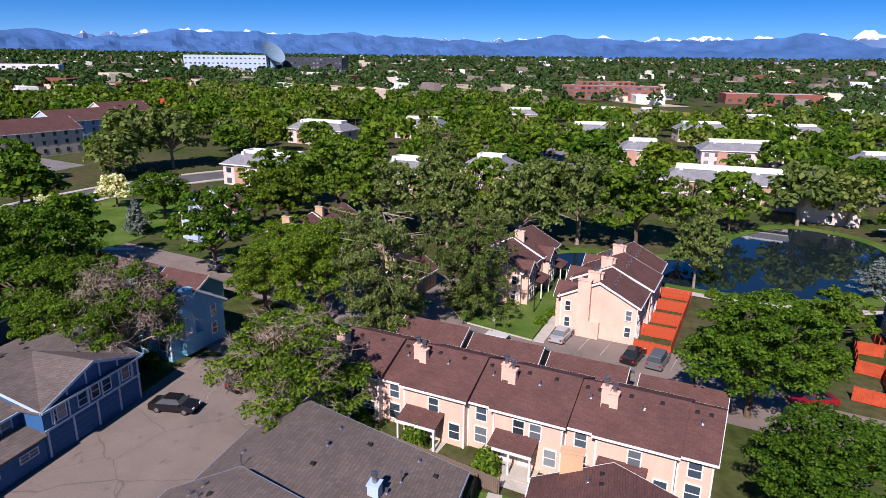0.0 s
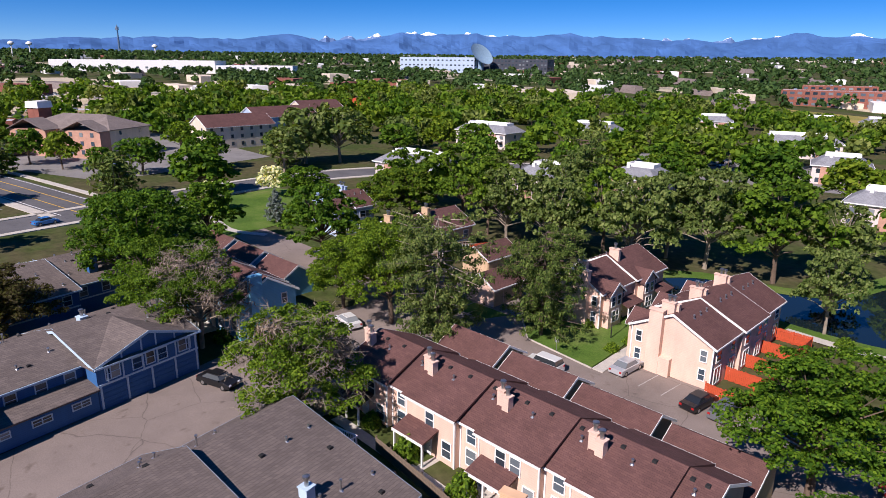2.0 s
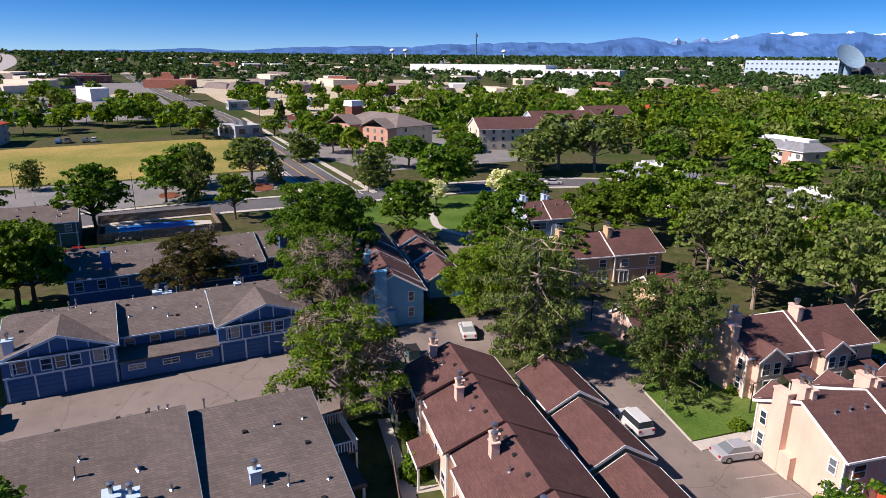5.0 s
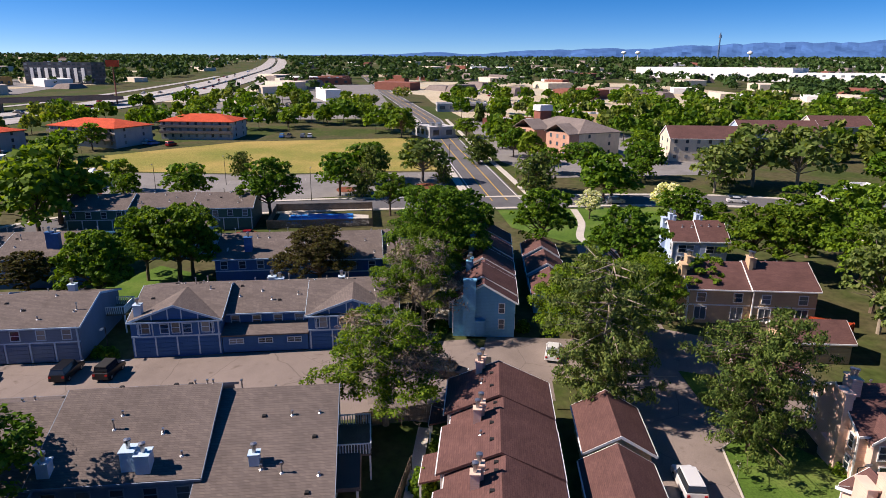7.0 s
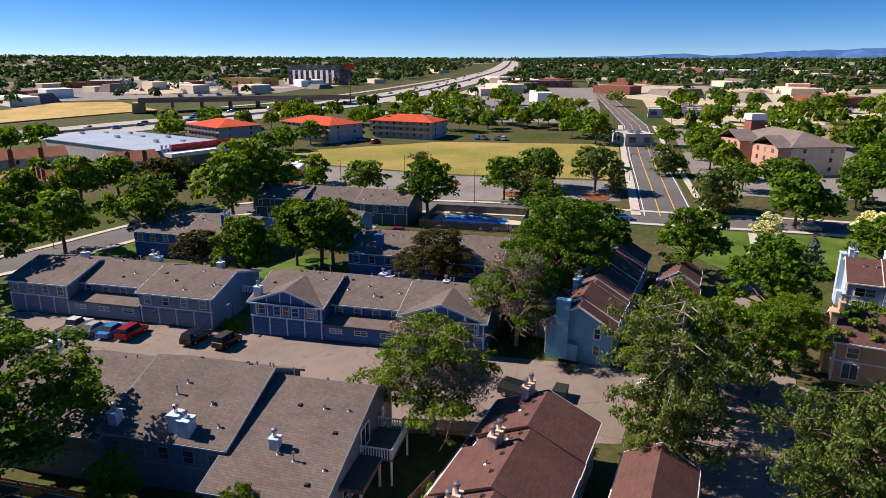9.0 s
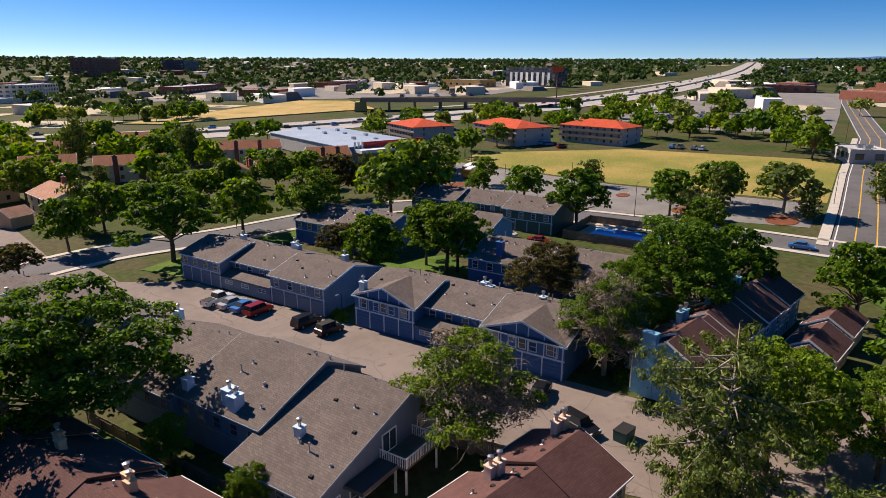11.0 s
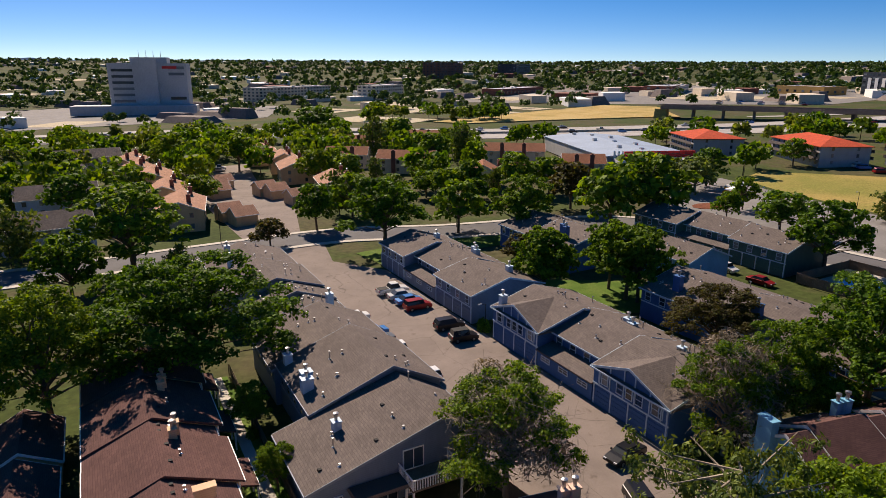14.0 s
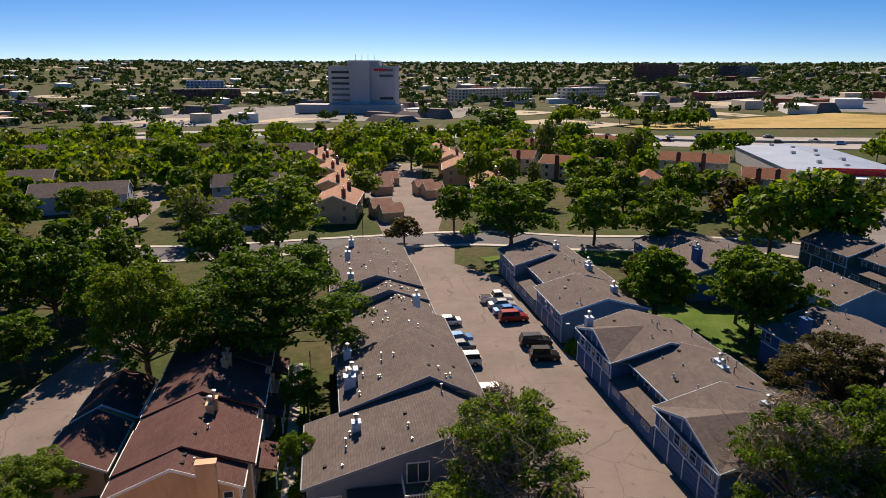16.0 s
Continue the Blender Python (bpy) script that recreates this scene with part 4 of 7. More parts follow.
# --- grey-roofed rows along the court drive
def grey_row(at, label, parts_, wall, roof, trim, bays, name="townhouse_row"):
    """Local x runs along the row, front towards -y. parts_: (x0, x1, y0, y1, eave, ridge)."""
    root = thing(name, at, label, "townhouse", "grey-roofed rows")
    for x0, x1, y0, y1, ze, zr, *odd in parts_:
        mid, ze1 = odd if odd else (None, None)
        section(root, x0 + 0.02, x1 - 0.02, y0, y1, ze, zr, wall, roof, trim=trim, mid=mid, ze1=ze1)
        rnd = random.Random(int(x0 * 7 + y1 * 3))
        for i in range(9):
            vx, vy = rnd.uniform(x0 + 1, x1 - 1), rnd.uniform(y0 + 1, y1 - 1)
            vent(root, vx, vy, slope_z(vy, y0, y1, ze, zr, mid, ze1), rnd.choice((0.12, 0.2, 0.3, 0.3, 0.8)))
        for i in range(3):
            vx, vy = rnd.uniform(x0 + 1, x1 - 1), rnd.uniform(y0 + 1, y1 - 1)
            box_vent(root, vx, vy, slope_z(vy, y0, y1, ze, zr, mid, ze1))
        nwin = max(2, round((x1 - x0) / 2.7))
        for i in range(nwin):
            x = x0 + (i + 0.5) * (x1 - x0) / nwin
            window(root, x, y0 - 0.03, min(2.95, ze - 1.6), "s", 0.95, 1.15, trim)
            window(root, x, y1 + 0.03, 2.9, "n", 0.95, 1.15, trim)
            window(root, x, y1 + 0.03, 0.7, "n", 1.1, 1.4, trim)
        part("band_board", Mesh().box(x0, x1, y0 - 0.06, y0 - 0.003, 2.42, 2.6), trim, root)
    for kind, x0, x1, y0 in bays:
        if kind == "garages":
            n = max(1, round((x1 - x0) / 2.9))
            for i in range(n):
                garage_door(root, x0 + (i + 0.5) * (x1 - x0) / n, y0 - 0.04, "s", 2.45, 2.1, wall)
                pole_trims(root, x0 + i * (x1 - x0) / n + 0.05, y0 - 0.05, 0, 2.42, trim, 0.18)
            pole_trims(root, x1 - 0.05, y0 - 0.05, 0, 4.4, trim, 0.18)
        if kind == "gable":
            part("wall", gable_walls(y0 - 0.05, y0 + 6, x0, x1, 4.5, 6.4, "y"), wall, root)
            part("roof", gable(y0 - 0.05, y0 + 6, x0, x1, 4.5, 6.4, "y"), roof, root)
            part("barge_board", rakes(y0 - 0.05, x0, x1, 4.5, 6.4, "y", side=-1), trim, root)
            part("band_board", Mesh().box(x0, x1, y0 - 0.12, y0 - 0.053, 2.42, 2.62), trim, root)
            for i in range(3):
                x = x0 + (i + 0.5) * (x1 - x0) / 3
                window(root, x, y0 - 0.08, 2.95, "s", 0.85, 1.3, trim)
                for e in (-0.8, 0.8):
                    pole_trims(root, x + e, y0 - 0.08, 2.62, 4.5 + (1 - abs(x + e - (x0 + x1) / 2) / ((x1 - x0) / 2)) * 1.7, trim, 0.13)
        if kind == "shed":
            g = Mesh().add([(x0, y0 + 2.6, 2.85), (x1, y0 + 2.6, 2.85), (x1, y0 - 0.3, 2.2), (x0, y0 - 0.3, 2.2), (x0, y0 + 2.6, 3.02), (x1, y0 + 2.6, 3.02), (x1, y0 - 0.3, 2.37), (x0, y0 - 0.3, 2.37)],
                           [(3, 2, 1, 0), (4, 5, 6, 7), (0, 1, 5, 4), (1, 2, 6, 5), (2, 3, 7, 6), (3, 0, 4, 7)])
            part("porch_roof", g, roof, root)
            part("wall", Mesh().box(x0 + 0.1, x1 - 0.1, y0, y0 + 2.6, 0, 2.2), wall, root)
            for i in range(3):
                x = x0 + (i + 0.5) * (x1 - x0) / 3
                window(root, x, y0 - 0.03, 1.2, "s", 1.6, 0.55, trim)
    return root


COURT_W = pose(-44.3, 0, 0, 0, 0, 90)  # local x = world y, local -y = towards the drive
b1a = grey_row(COURT_W, "dark blue townhouse row with grey roof and half-timbered gables",
         [(15.2, 25.8, 0, 14, 4.5, 6.5), (25.8, 36.4, 2.4, 14.5, 4.3, 6.2), (36.4, 47.6, 0, 14, 4.5, 6.5)], M_BLUE, M_GREYROOF, M_PALETRIM,
         [("garages", 15.4, 25.6, 0), ("gable", 15.2, 25.8, 0), ("shed", 25.8, 36.4, -0.1), ("garages", 36.6, 47.4, 0), ("gable", 36.4, 47.6, 0)])
for x, y, w in ((31.3, 10.4, 1.8), (40.3, 9.5, 0.8), (16.0, 1.0, 0.9), (47.0, 6.0, 0.9)):
    chimney(b1a, x, y, 4.2, 6.3, M_PALETRIM, w, 0.9, 2 if w > 1 else 1)
b1b = grey_row(COURT_W, "slate blue townhouse row with grey shingle roof and arched garages",
         [(-25, -14.4, 0, 13, 4.5, 6.3), (-14.4, -2.4, 2.4, 13.5, 4.3, 6.1), (-2.4, 9.3, 0, 13, 4.5, 6.3)], M_SLATE, M_GREYROOF, M_PALETRIM,
         [("garages", -24.8, -14.6, 0), ("shed", -14.4, -2.4, -0.1), ("garages", -2.2, 9.1, 0)])
for x, y, w in ((-7.0, 10.6, 1.8), (-19, 9, 0.9), (5, 9.5, 0.9)):
    chimney(b1b, x, y, 4.2, 6.6, M_PALETRIM, w, 0.9, 2 if w > 1 else 1)
g1 = grey_row(pose(-10.0, 0, 0, 0, 0, 90), "grey-roofed townhouse row with blue-grey siding and decks",
              [(30.8, 41.0, -0.8, 16.8, 3.5, 7.2, 12.0, 4.5), (18.5, 30.8, 2.8, 17.2, 4.9, 8.0, 11.6, 5.2), (7, 18.5, 2.2, 17.2, 4.5, 7.2, 11.4, 4.6)], M_SLATE, M_GREYROOF, M_SLATETRIM, [])
for b_, z, w, h in ((1.2, 0.3, 1.8, 2.0), (4.0, 0.3, 1.0, 1.6), (6.4, 0.3, 1.8, 2.0), (9.2, 0.5, 1.2, 1.4), (14.2, 0.5, 1.2, 1.4), (9.0, 3.0, 1.9, 1.9), (14.0, 3.0, 1.0, 1.2)):
    window(g1, 41.03, b_, z, "e", w, h, M_WHITE)
part("porch_roof", Mesh().box(41.0, 43.2, 2.6, 7.6, 2.7, 3.0, 0.1), M_GREYROOF, g1)
for b_ in (2.8, 7.4):
    part("porch_post", Mesh().box(42.8, 43.0, b_ - 0.1, b_ + 0.1, 0, 2.7), M_WHITE, g1)
chimney(g1, 34.9, 3.9, 4.2, 5.9, M_PALETRIM, 0.8, 0.8, 1)
chimney(g1, 26.1, 3.9, 4.6, 6.9, M_PALETRIM, 1.9, 1.2, 2)
chimney(g1, 19.4, 3.6, 4.2, 6.4, M_PALETRIM, 0.9, 0.9, 1)
g2 = grey_row(pose(-12.2, 0, 0, 0, 0, 90), "grey-roofed townhouse row with stepped roofs by the drive",
              [(-2, 4.6, 4.8, 14.4, 3.9, 5.7), (-7, -2, 2.8, 14.2, 4.4, 6.3), (-19, -7, 0, 14, 4.9, 7.1), (-33, -19, 0, 14, 4.4, 6.5)], M_SLATE, M_GREYROOF, M_SLATETRIM, [])
for x, y in ((3, 12), (-9, 3), (-22, 3), (-30, 4)):
    chimney(g2, x, y, 4.5, 7.0, M_PALETRIM, 1.0, 0.9, 1)
g3 = grey_row(pose(-66, 0, 0, 0, 0, 90), "blue townhouse row with broad grey roof behind trees",
              [(20, 34, 2, 17, 4.5, 6.6), (34, 46, 0, 17, 4.6, 6.8), (46, 58, 2, 17, 4.5, 6.6)], M_BLUE, M_GREYROOF, M_PALETRIM, [])
for x in (25, 38, 50):
    chimney(g3, x, 4, 4.5, 7.4, M_BLUE, 1.2, 0.9, 1)
grey_row(pose(-103, 0, 0, 0, 0, 90), "dark green townhouse row with grey roof and garages",
         [(-17, -5, 0, 12, 4.6, 6.6), (-5, 8, 2.2, 12, 4.5, 6.5), (8, 20, 0, 12, 4.6, 6.6)], M_GREEN, M_GREYROOF, M_PALETRIM, [("garages", -16.8, -5.2, 0), ("shed", -5, 8, -0.1), ("garages", 8.2, 19.8, 0)])
g5 = grey_row(pose(-71, 0, 0, 0, 0, 90), "blue townhouse row with grey roof beside the street",
              [(-25, -14, 1, 17, 4.5, 6.6), (-14, -2, 0, 16, 4.7, 6.9)], M_BLUE, M_GREYROOF, M_PALETRIM, [])
chimney(g5, -6, 3, 4.5, 8.2, M_BLUE, 1.8, 1.0, 2)
grey_row(pose(-84, 0, 0, 0, 0, 90), "blue grey-roofed townhouse between the courts",
         [(4, 15, 0, 10, 4.5, 6.4)], M_SKYBLUE, M_GREYROOF, M_PALETRIM, [])

# pool
m, nt, b = shader("pool_water")
b.inputs["Base Color"].default_value = (0.02, 0.22, 0.62, 1)
b.inputs["Roughness"].default_value = 0.05
bump(nt, b, noise_tex(nt, coords(nt), 2.5, 2), 0.15, 0.05)
M_POOL = m
pool = thing("swimming_pool", pose(-109, 34, 0), "bright blue outdoor swimming pool in pale paving", "pool")
part("deck", Mesh().box(-8, 6.5, -10, 10, 0, 0.12), M_CONC, pool)
part("water", Mesh().box(-5, 4, -7.5, 6.5, 0.12, 0.17), M_POOL, pool)
fence([(-117.5, 23), (-117.5, 44.8), (-102, 44.8), (-102, 23), (-117.5, 23)], 1.8, M_FENCE, "grey wooden fence round the pool")

# ---- trees ----


def quads(name, centre, normal, size, material, seed, stretch=1.0):
    """Many small bent leaf clumps, one mesh, turned roughly along their normals."""
    r = np.random.default_rng(seed)
    n = len(centre)
    nrm = normal + r.normal(0, 0.55, (n, 3))
    nrm /= np.linalg.norm(nrm, axis=1, keepdims=True) + 1e-9
    ref = r.normal(0, 1, (n, 3))
    a = np.cross(nrm, ref)
    a /= np.linalg.norm(a, axis=1, keepdims=True) + 1e-9
    c = np.cross(nrm, a)
    s = (size * r.uniform(0.6, 1.35, n))[:, None]
    v = np.empty((n, 4, 3))
    v[:, 0], v[:, 1] = centre - a * s * 0.75 * stretch, centre - c * s * 0.5 + nrm * s * 0.16
    v[:, 2], v[:, 3] = centre + a * s * 0.75 * stretch, centre + c * s * 0.5 - nrm * s * 0.1
    me = bpy.data.meshes.new(name)
    me.vertices.add(4 * n)
    me.vertices.foreach_set("co", v.reshape(-1))
    me.loops.add(4 * n)
    me.loops.foreach_set("vertex_index", np.arange(4 * n, dtype=np.int32))
    me.polygons.add(n)
    me.polygons.foreach_set("loop_start", np.arange(0, 4 * n, 4, dtype=np.int32))
    me.update(calc_edges=True)
    me.materials.append(material)
    return me


def lobe_points(r, lobes, n):
    """Points and outward directions on a cluster of uneven lobes."""
    vol = np.array([l[3] ** 2 for l in lobes])
    pick = r.choice(len(lobes), n, p=vol / vol.sum())
    d = r.normal(0, 1, (n, 3))
    d /= np.linalg.norm(d, axis=1, keepdims=True)
    d[:, 2] = np.where(d[:, 2] < -0.35, -d[:, 2], d[:, 2])
    L = np.array(lobes)[pick]
    wob = 1 + 0.16 * np.sin(d[:, 0] * 7 + L[:, 0] * 3) * np.cos(d[:, 1] * 6 + L[:, 1] * 2 + d[:, 2] * 5)
    rad = L[:, 3] * wob * (1 - 0.55 * r.random(n) ** 2.2)
    p = L[:, :3] + d * rad[:, None] * np.array([1, 1, 0.85])
    return p, d


CLOUD, TWIGS = {}, {}


def broadleaf(kind, seed, leaves, size, sparse=0.0, dead=False, wide=0.5, lobes_n=36):
    """A unit tree, 1 high, crown 1 across: trunk, limbs and leafy lobes."""
    r = np.random.default_rng(seed)
    lobes, wood = [], Mesh()
    base = 0.2
    for i in range(lobes_n):
        h = base + 0.16 + 0.62 * ((i + 0.5) / lobes_n)
        k = (h - base) / (1 - base)
        reach = wide * (0.35 + 0.65 * math.sin(math.pi * min(1, 0.22 + k * 0.78))) * 0.74
        a = i * 2.4 + r.uniform(-0.4, 0.4)
        q = reach * math.sqrt(r.uniform(0.25, 1))
        rad = r.uniform(0.085, 0.15) * (1.05 - 0.25 * k)
        lobes.append((q * math.cos(a), q * math.sin(a), min(h, 1 - rad * 0.8), rad))
    lobes.append((0.02, 0.0, 0.6, 0.2))
    wood.tube((0, 0, -0.02), (0.01, 0, base), 0.028, 0.021, 8).tube((0.01, 0, base), (0.0, 0.01, 0.55), 0.021, 0.011, 7)
    for x, y, z, rad in lobes[:-1]:
        s = Vector((0.01, 0, base + (z - base) * 0.35))
        e = Vector((x, y, z))
        m_ = s.lerp(e, 0.5) + Vector((r.normal(0, 0.02), r.normal(0, 0.02), 0.03))
        wood.tube(s, m_, 0.009, 0.005, 5).tube(m_, e, 0.005, 0.0018, 5)
        if dead:
            for _ in range(12):
                t = e + Vector(r.normal(0, 0.06, 3))
                wood.tube(e, t, 0.002, 0.0009, 4)
                for _ in range(5):
                    wood.tube(t, t + Vector(r.normal(0, 0.035, 3)), 0.0011, 0.0005, 3)
    keep, bare = [], []
    for l in lobes:
        (bare if sparse and r.random() < sparse else keep).append(l)
    if leaves > 5000:  # sprays: each lobe breaks up into small flat clumps
        fine_ = []
        for x, y, z, rad in keep:
            for _ in range(11 if leaves > 12000 else 6):
                u = r.normal(0, 1, 3)
                u /= np.linalg.norm(u)
                u[2] = abs(u[2]) if u[2] < -0.3 else u[2]
                q = rad * r.uniform(0.55, 1.08)
                fine_.append((x + u[0] * q, y + u[1] * q, z + u[2] * q * 0.85, rad * r.uniform(0.26, 0.48)))
        keep = keep[-1:] + fine_
    p, d = lobe_points(r, keep, leaves)
    if dead:
        tp, td = lobe_points(r, [(x, y, z, rad * 1.1) for x, y, z, rad in bare], max(400, leaves // 8))
        TWIGS[id(wood)] = (tp, td, size)
    # the crown fills its unit width and height
    grow = 0.5 / np.percentile(np.hypot(p[:, 0], p[:, 1]), 96)
    p[:, :2] *= grow
    if id(wood) in TWIGS:
        TWIGS[id(wood)][0][:, :2] *= grow
    wood.v = [(x * (grow if z > base else 1), y * (grow if z > base else 1), z) for x, y, z in wood.v]
    CLOUD[kind] = (p[:210], d[:210])
    return wood, quads("crown", p, d + np.array([0, 0, 0.35]), size, M_LEAF[kind], seed)


def conifer(kind, seed, leaves, size, open_=0.0, dead=False):
    """A unit pine: straight trunk, whorls of drooping boughs with needle clumps."""
    r = np.random.default_rng(seed)
    wood = Mesh().tube((0, 0, -0.02), (0, 0, 0.6), 0.024, 0.013, 8).tube((0, 0, 0.6), (0, 0, 0.99), 0.013, 0.002, 6)
    pts, nor = [], []
    whorls, per = (13, 6) if kind == "spruce" else (15, 7)
    for i in range(whorls):
        k = i / (whorls - 1)
        h = 0.14 + 0.83 * k
        if kind == "spruce":
            reach = 0.5 * (1 - k) ** 0.85 * r.uniform(0.8, 1.1) + 0.02
        else:
            reach = 0.5 * math.sin(math.pi * min(1, 0.2 + 0.8 * (1 - k) ** 0.9)) ** 0.75 * r.uniform(0.78, 1.12) + 0.03 if k > 0.3 else 0.5 * r.uniform(0.7, 1.05)
        for j in range(per if k < 0.85 else 4):
            a = j * 2 * math.pi / per + i * 0.55 + r.uniform(-0.35, 0.35)
            rr = reach * r.uniform(0.55, 1.12)
            tip = Vector((rr * math.cos(a), rr * math.sin(a), min(0.985, h + rr * r.uniform(-0.1, 0.22))))
            wood.tube((0, 0, h), tip, 0.007, 0.0015, 4)
            if dead and r.random() < 0.06:
                for _ in range(6):
                    wood.tube(tip * 0.8 + Vector((0, 0, h * 0.2)), tip + Vector(r.normal(0, 0.05, 3)), 0.0025, 0.0006, 3)
                continue
            if r.random() < open_ + 0.05:
                continue
            m_ = int(leaves * 1.25 / (whorls * per))
            tufts = np.linspace(0.3, 1.05, 5)
            pick = r.integers(0, 5, m_)
            t = tufts[pick] + r.normal(0, 0.02, m_)
            side = r.normal(0, 1.3, 5)[pick][:, None] * np.array([-math.sin(a), math.cos(a), 0.25]) * (0.1 * reach)
            c = np.outer(1 - t, [0, 0, h]) + np.outer(t, tip) + side
            off = r.normal(0, 1, (m_, 3)) * (0.01 + 0.026 * reach) * np.array([1.0, 1.0, 0.75])
            pts.append(c + off)
            o = np.array([math.cos(a), math.sin(a), 0.8])
            nor.append(np.tile(o, (m_, 1)) * 0.5 + off * 40)
    P, Q = np.vstack(pts), np.vstack(nor)
    some = r.permutation(len(P))[:210]
    CLOUD[kind] = (P[some], Q[some])
    return wood, quads("crown", P, Q, size * 0.72, M_LEAF[kind], seed, 1.7)


LABEL = {
    "maple": "tall dark green maple tree with a dense crown",
    "ash": "leafy mid-green ash tree with an uneven crown",
    "half": "half-bare tree with green leaves and dead grey-brown twigs",
    "lime": "yellow-green leafy tree in full leaf",
    "willow": "grey-green cottonwood with loose airy foliage",
    "plum": "low round tree with dark purple-brown leaves",
    "pine": "dark green pine tree with layered boughs",
    "oldpine": "old ragged pine with bare broken branches",
    "spruce": "small blue-grey spruce tree on the lawn",
    "blossom": "small tree covered in white blossom",
}
SPEC = {
    "maple": lambda s, n, z: broadleaf("maple", s, n, z),
    "ash": lambda s, n, z: broadleaf("ash", s, n, z, 0.1, lobes_n=30),
    "half": lambda s, n, z: broadleaf("half", s, int(n * 0.72), z, 0.26, True, lobes_n=40),
    "lime": lambda s, n, z: broadleaf("lime", s, n, z),
    "willow": lambda s, n, z: broadleaf("willow", s, int(n * 0.85), z, 0.12, False, lobes_n=40),
    "plum": lambda s, n, z: broadleaf("plum", s, n, z),
    "blossom": lambda s, n, z: broadleaf("blossom", s, n, z),
    "pine": lambda s, n, z: conifer("pine", s, n, z),
    "oldpine": lambda s, n, z: conifer("oldpine", s, n, z, 0.08, True),
    "spruce": lambda s, n, z: conifer("spruce", s, n, z),
}
TEMPLATES, PLACED = {}, []


def tree(kind, x, y, width, height, variant=0, fine=0, turn=0.0):
    """A tree thing: the first of its kind is built, later ones share its meshes."""
    key = (kind, variant, fine)
    m_ = pose(x, y, 0, 0, 0, turn) @ Matrix.Diagonal((width, width, height, 1))
    if key in TEMPLATES:
        root = copy_thing(TEMPLATES[key], Matrix.Identity(4))
        root.matrix_basis = m_
        PLACED.append(root)
        return root
    seed = 11 + 17 * variant + 101 * sorted(SPEC).index(kind)
    wood, crown = SPEC[kind](seed, *((1250, 0.066), (6500, 0.0315), (28000, 0.015))[fine])
    root = thing("tree", m_, LABEL[kind], "tree", "trees")
    part("trunk", wood, M_PALEBARK if kind in ("half", "willow", "oldpine") else M_BARK, root)
    part("crown", crown, M_LEAF[kind], root)
    if id(wood) in TWIGS:
        tp, td, size = TWIGS[id(wood)]
        tagged(part("dead_wood", quads("dead_wood", tp, td, size * 0.6, M_LEAF["twig"], seed, 3.4), M_LEAF["twig"], root, "bare grey-pink dead twigs"), kind="stuff")
    TEMPLATES[key] = root
    PLACED.append(root)
    return root


TREES_COURT = [
    ("half", (-26.2, 45.5, 13.0, 12.3), (-48.5, 51.0, 11.5, 12.3)),
    ("oldpine", (-26.0, 68.0, 12.8, 16.8)),
    ("pine", (-17.6, 79.3, 11.0, 14.2)),
    ("maple", (-65.5, 55.0, 17.0, 16.0), (-77.0, 60.0, 12.5, 13.0), (-72.5, 8.2, 10.5, 11.5)),
    ("plum", (-64.8, 36.3, 13.2, 10.0), (-66.5, -7.2, 9.3, 7.1)),
    ("ash", (-56.0, 50.5, 11.0, 12.0), (-72.0, 15.5, 12.0, 12.6), (-61.0, 5.0, 11.0, 11.5), (-43.8, 70.5, 10.5, 10.2), (-35.2, 70.5, 12.6, 13.6), (-42.0, 79.0, 9.5, 10.2), (-48.6, 83.3, 9.5, 9.2), (-51.0, 91.5, 8.4, 8.2), (-58.6, 55.8, 7.0, 7.5)),
]
TREES_EAST = [
    ("maple", (45, -30, 14, 13), (21, -5, 11, 12), (34, 15, 10, 9.5), (2, -9, 10, 11), (24, -24, 13, 13), (61, -24, 13, 12), (40, -46, 12, 11), (78, -40, 13, 12), (9, -33, 12, 12), (57, -2, 12, 11), (-4.5, 11.5, 22.0, 17.0), (29.8, -11.7, 15.5, 14.7), (28.4, 4.5, 10.3, 8.8), (14.6, 64.0, 14.8, 12.6), (17.4, 48.6, 12.0, 8.8)),
    ("ash", (-8.4, 23.0, 4.6, 6.0), (-8.2, 34.5, 4.0, 5.0)),
    ("lime", (10.5, 12.5, 15.5, 16.5)),
    ("ash", (-1.2, -43.6, 21.0, 17), (15.8, 34.9, 8.6, 5.7)),
]
TREES_GREEN = [
    ("lime", (-67.1, 109.5, 12.0, 11.4), (-63.4, 111.9, 12.3, 11.7)),
    ("ash", (-72.5, 123.4, 14.2, 13.5), (-70.2, 130.5, 12.0, 11.4)),
    ("maple", (-80.5, 76.0, 12.6, 12.0), (-60.5, 83.5, 13.0, 13.0), (-89.0, 107.3, 11.4, 9.7)),
    ("blossom", (-103.2, 92.8, 6.2, 6.5), (-104.9, 111.9, 7.7, 7.3)),
    ("willow", (-131.9, 148.6, 18.3, 17), (-126.3, 157.8, 17.8, 16.9), (-125.8, 134.3, 13.2, 12.5)),
    ("spruce", (-85.8, 95.7, 5.7, 7.1)),
]
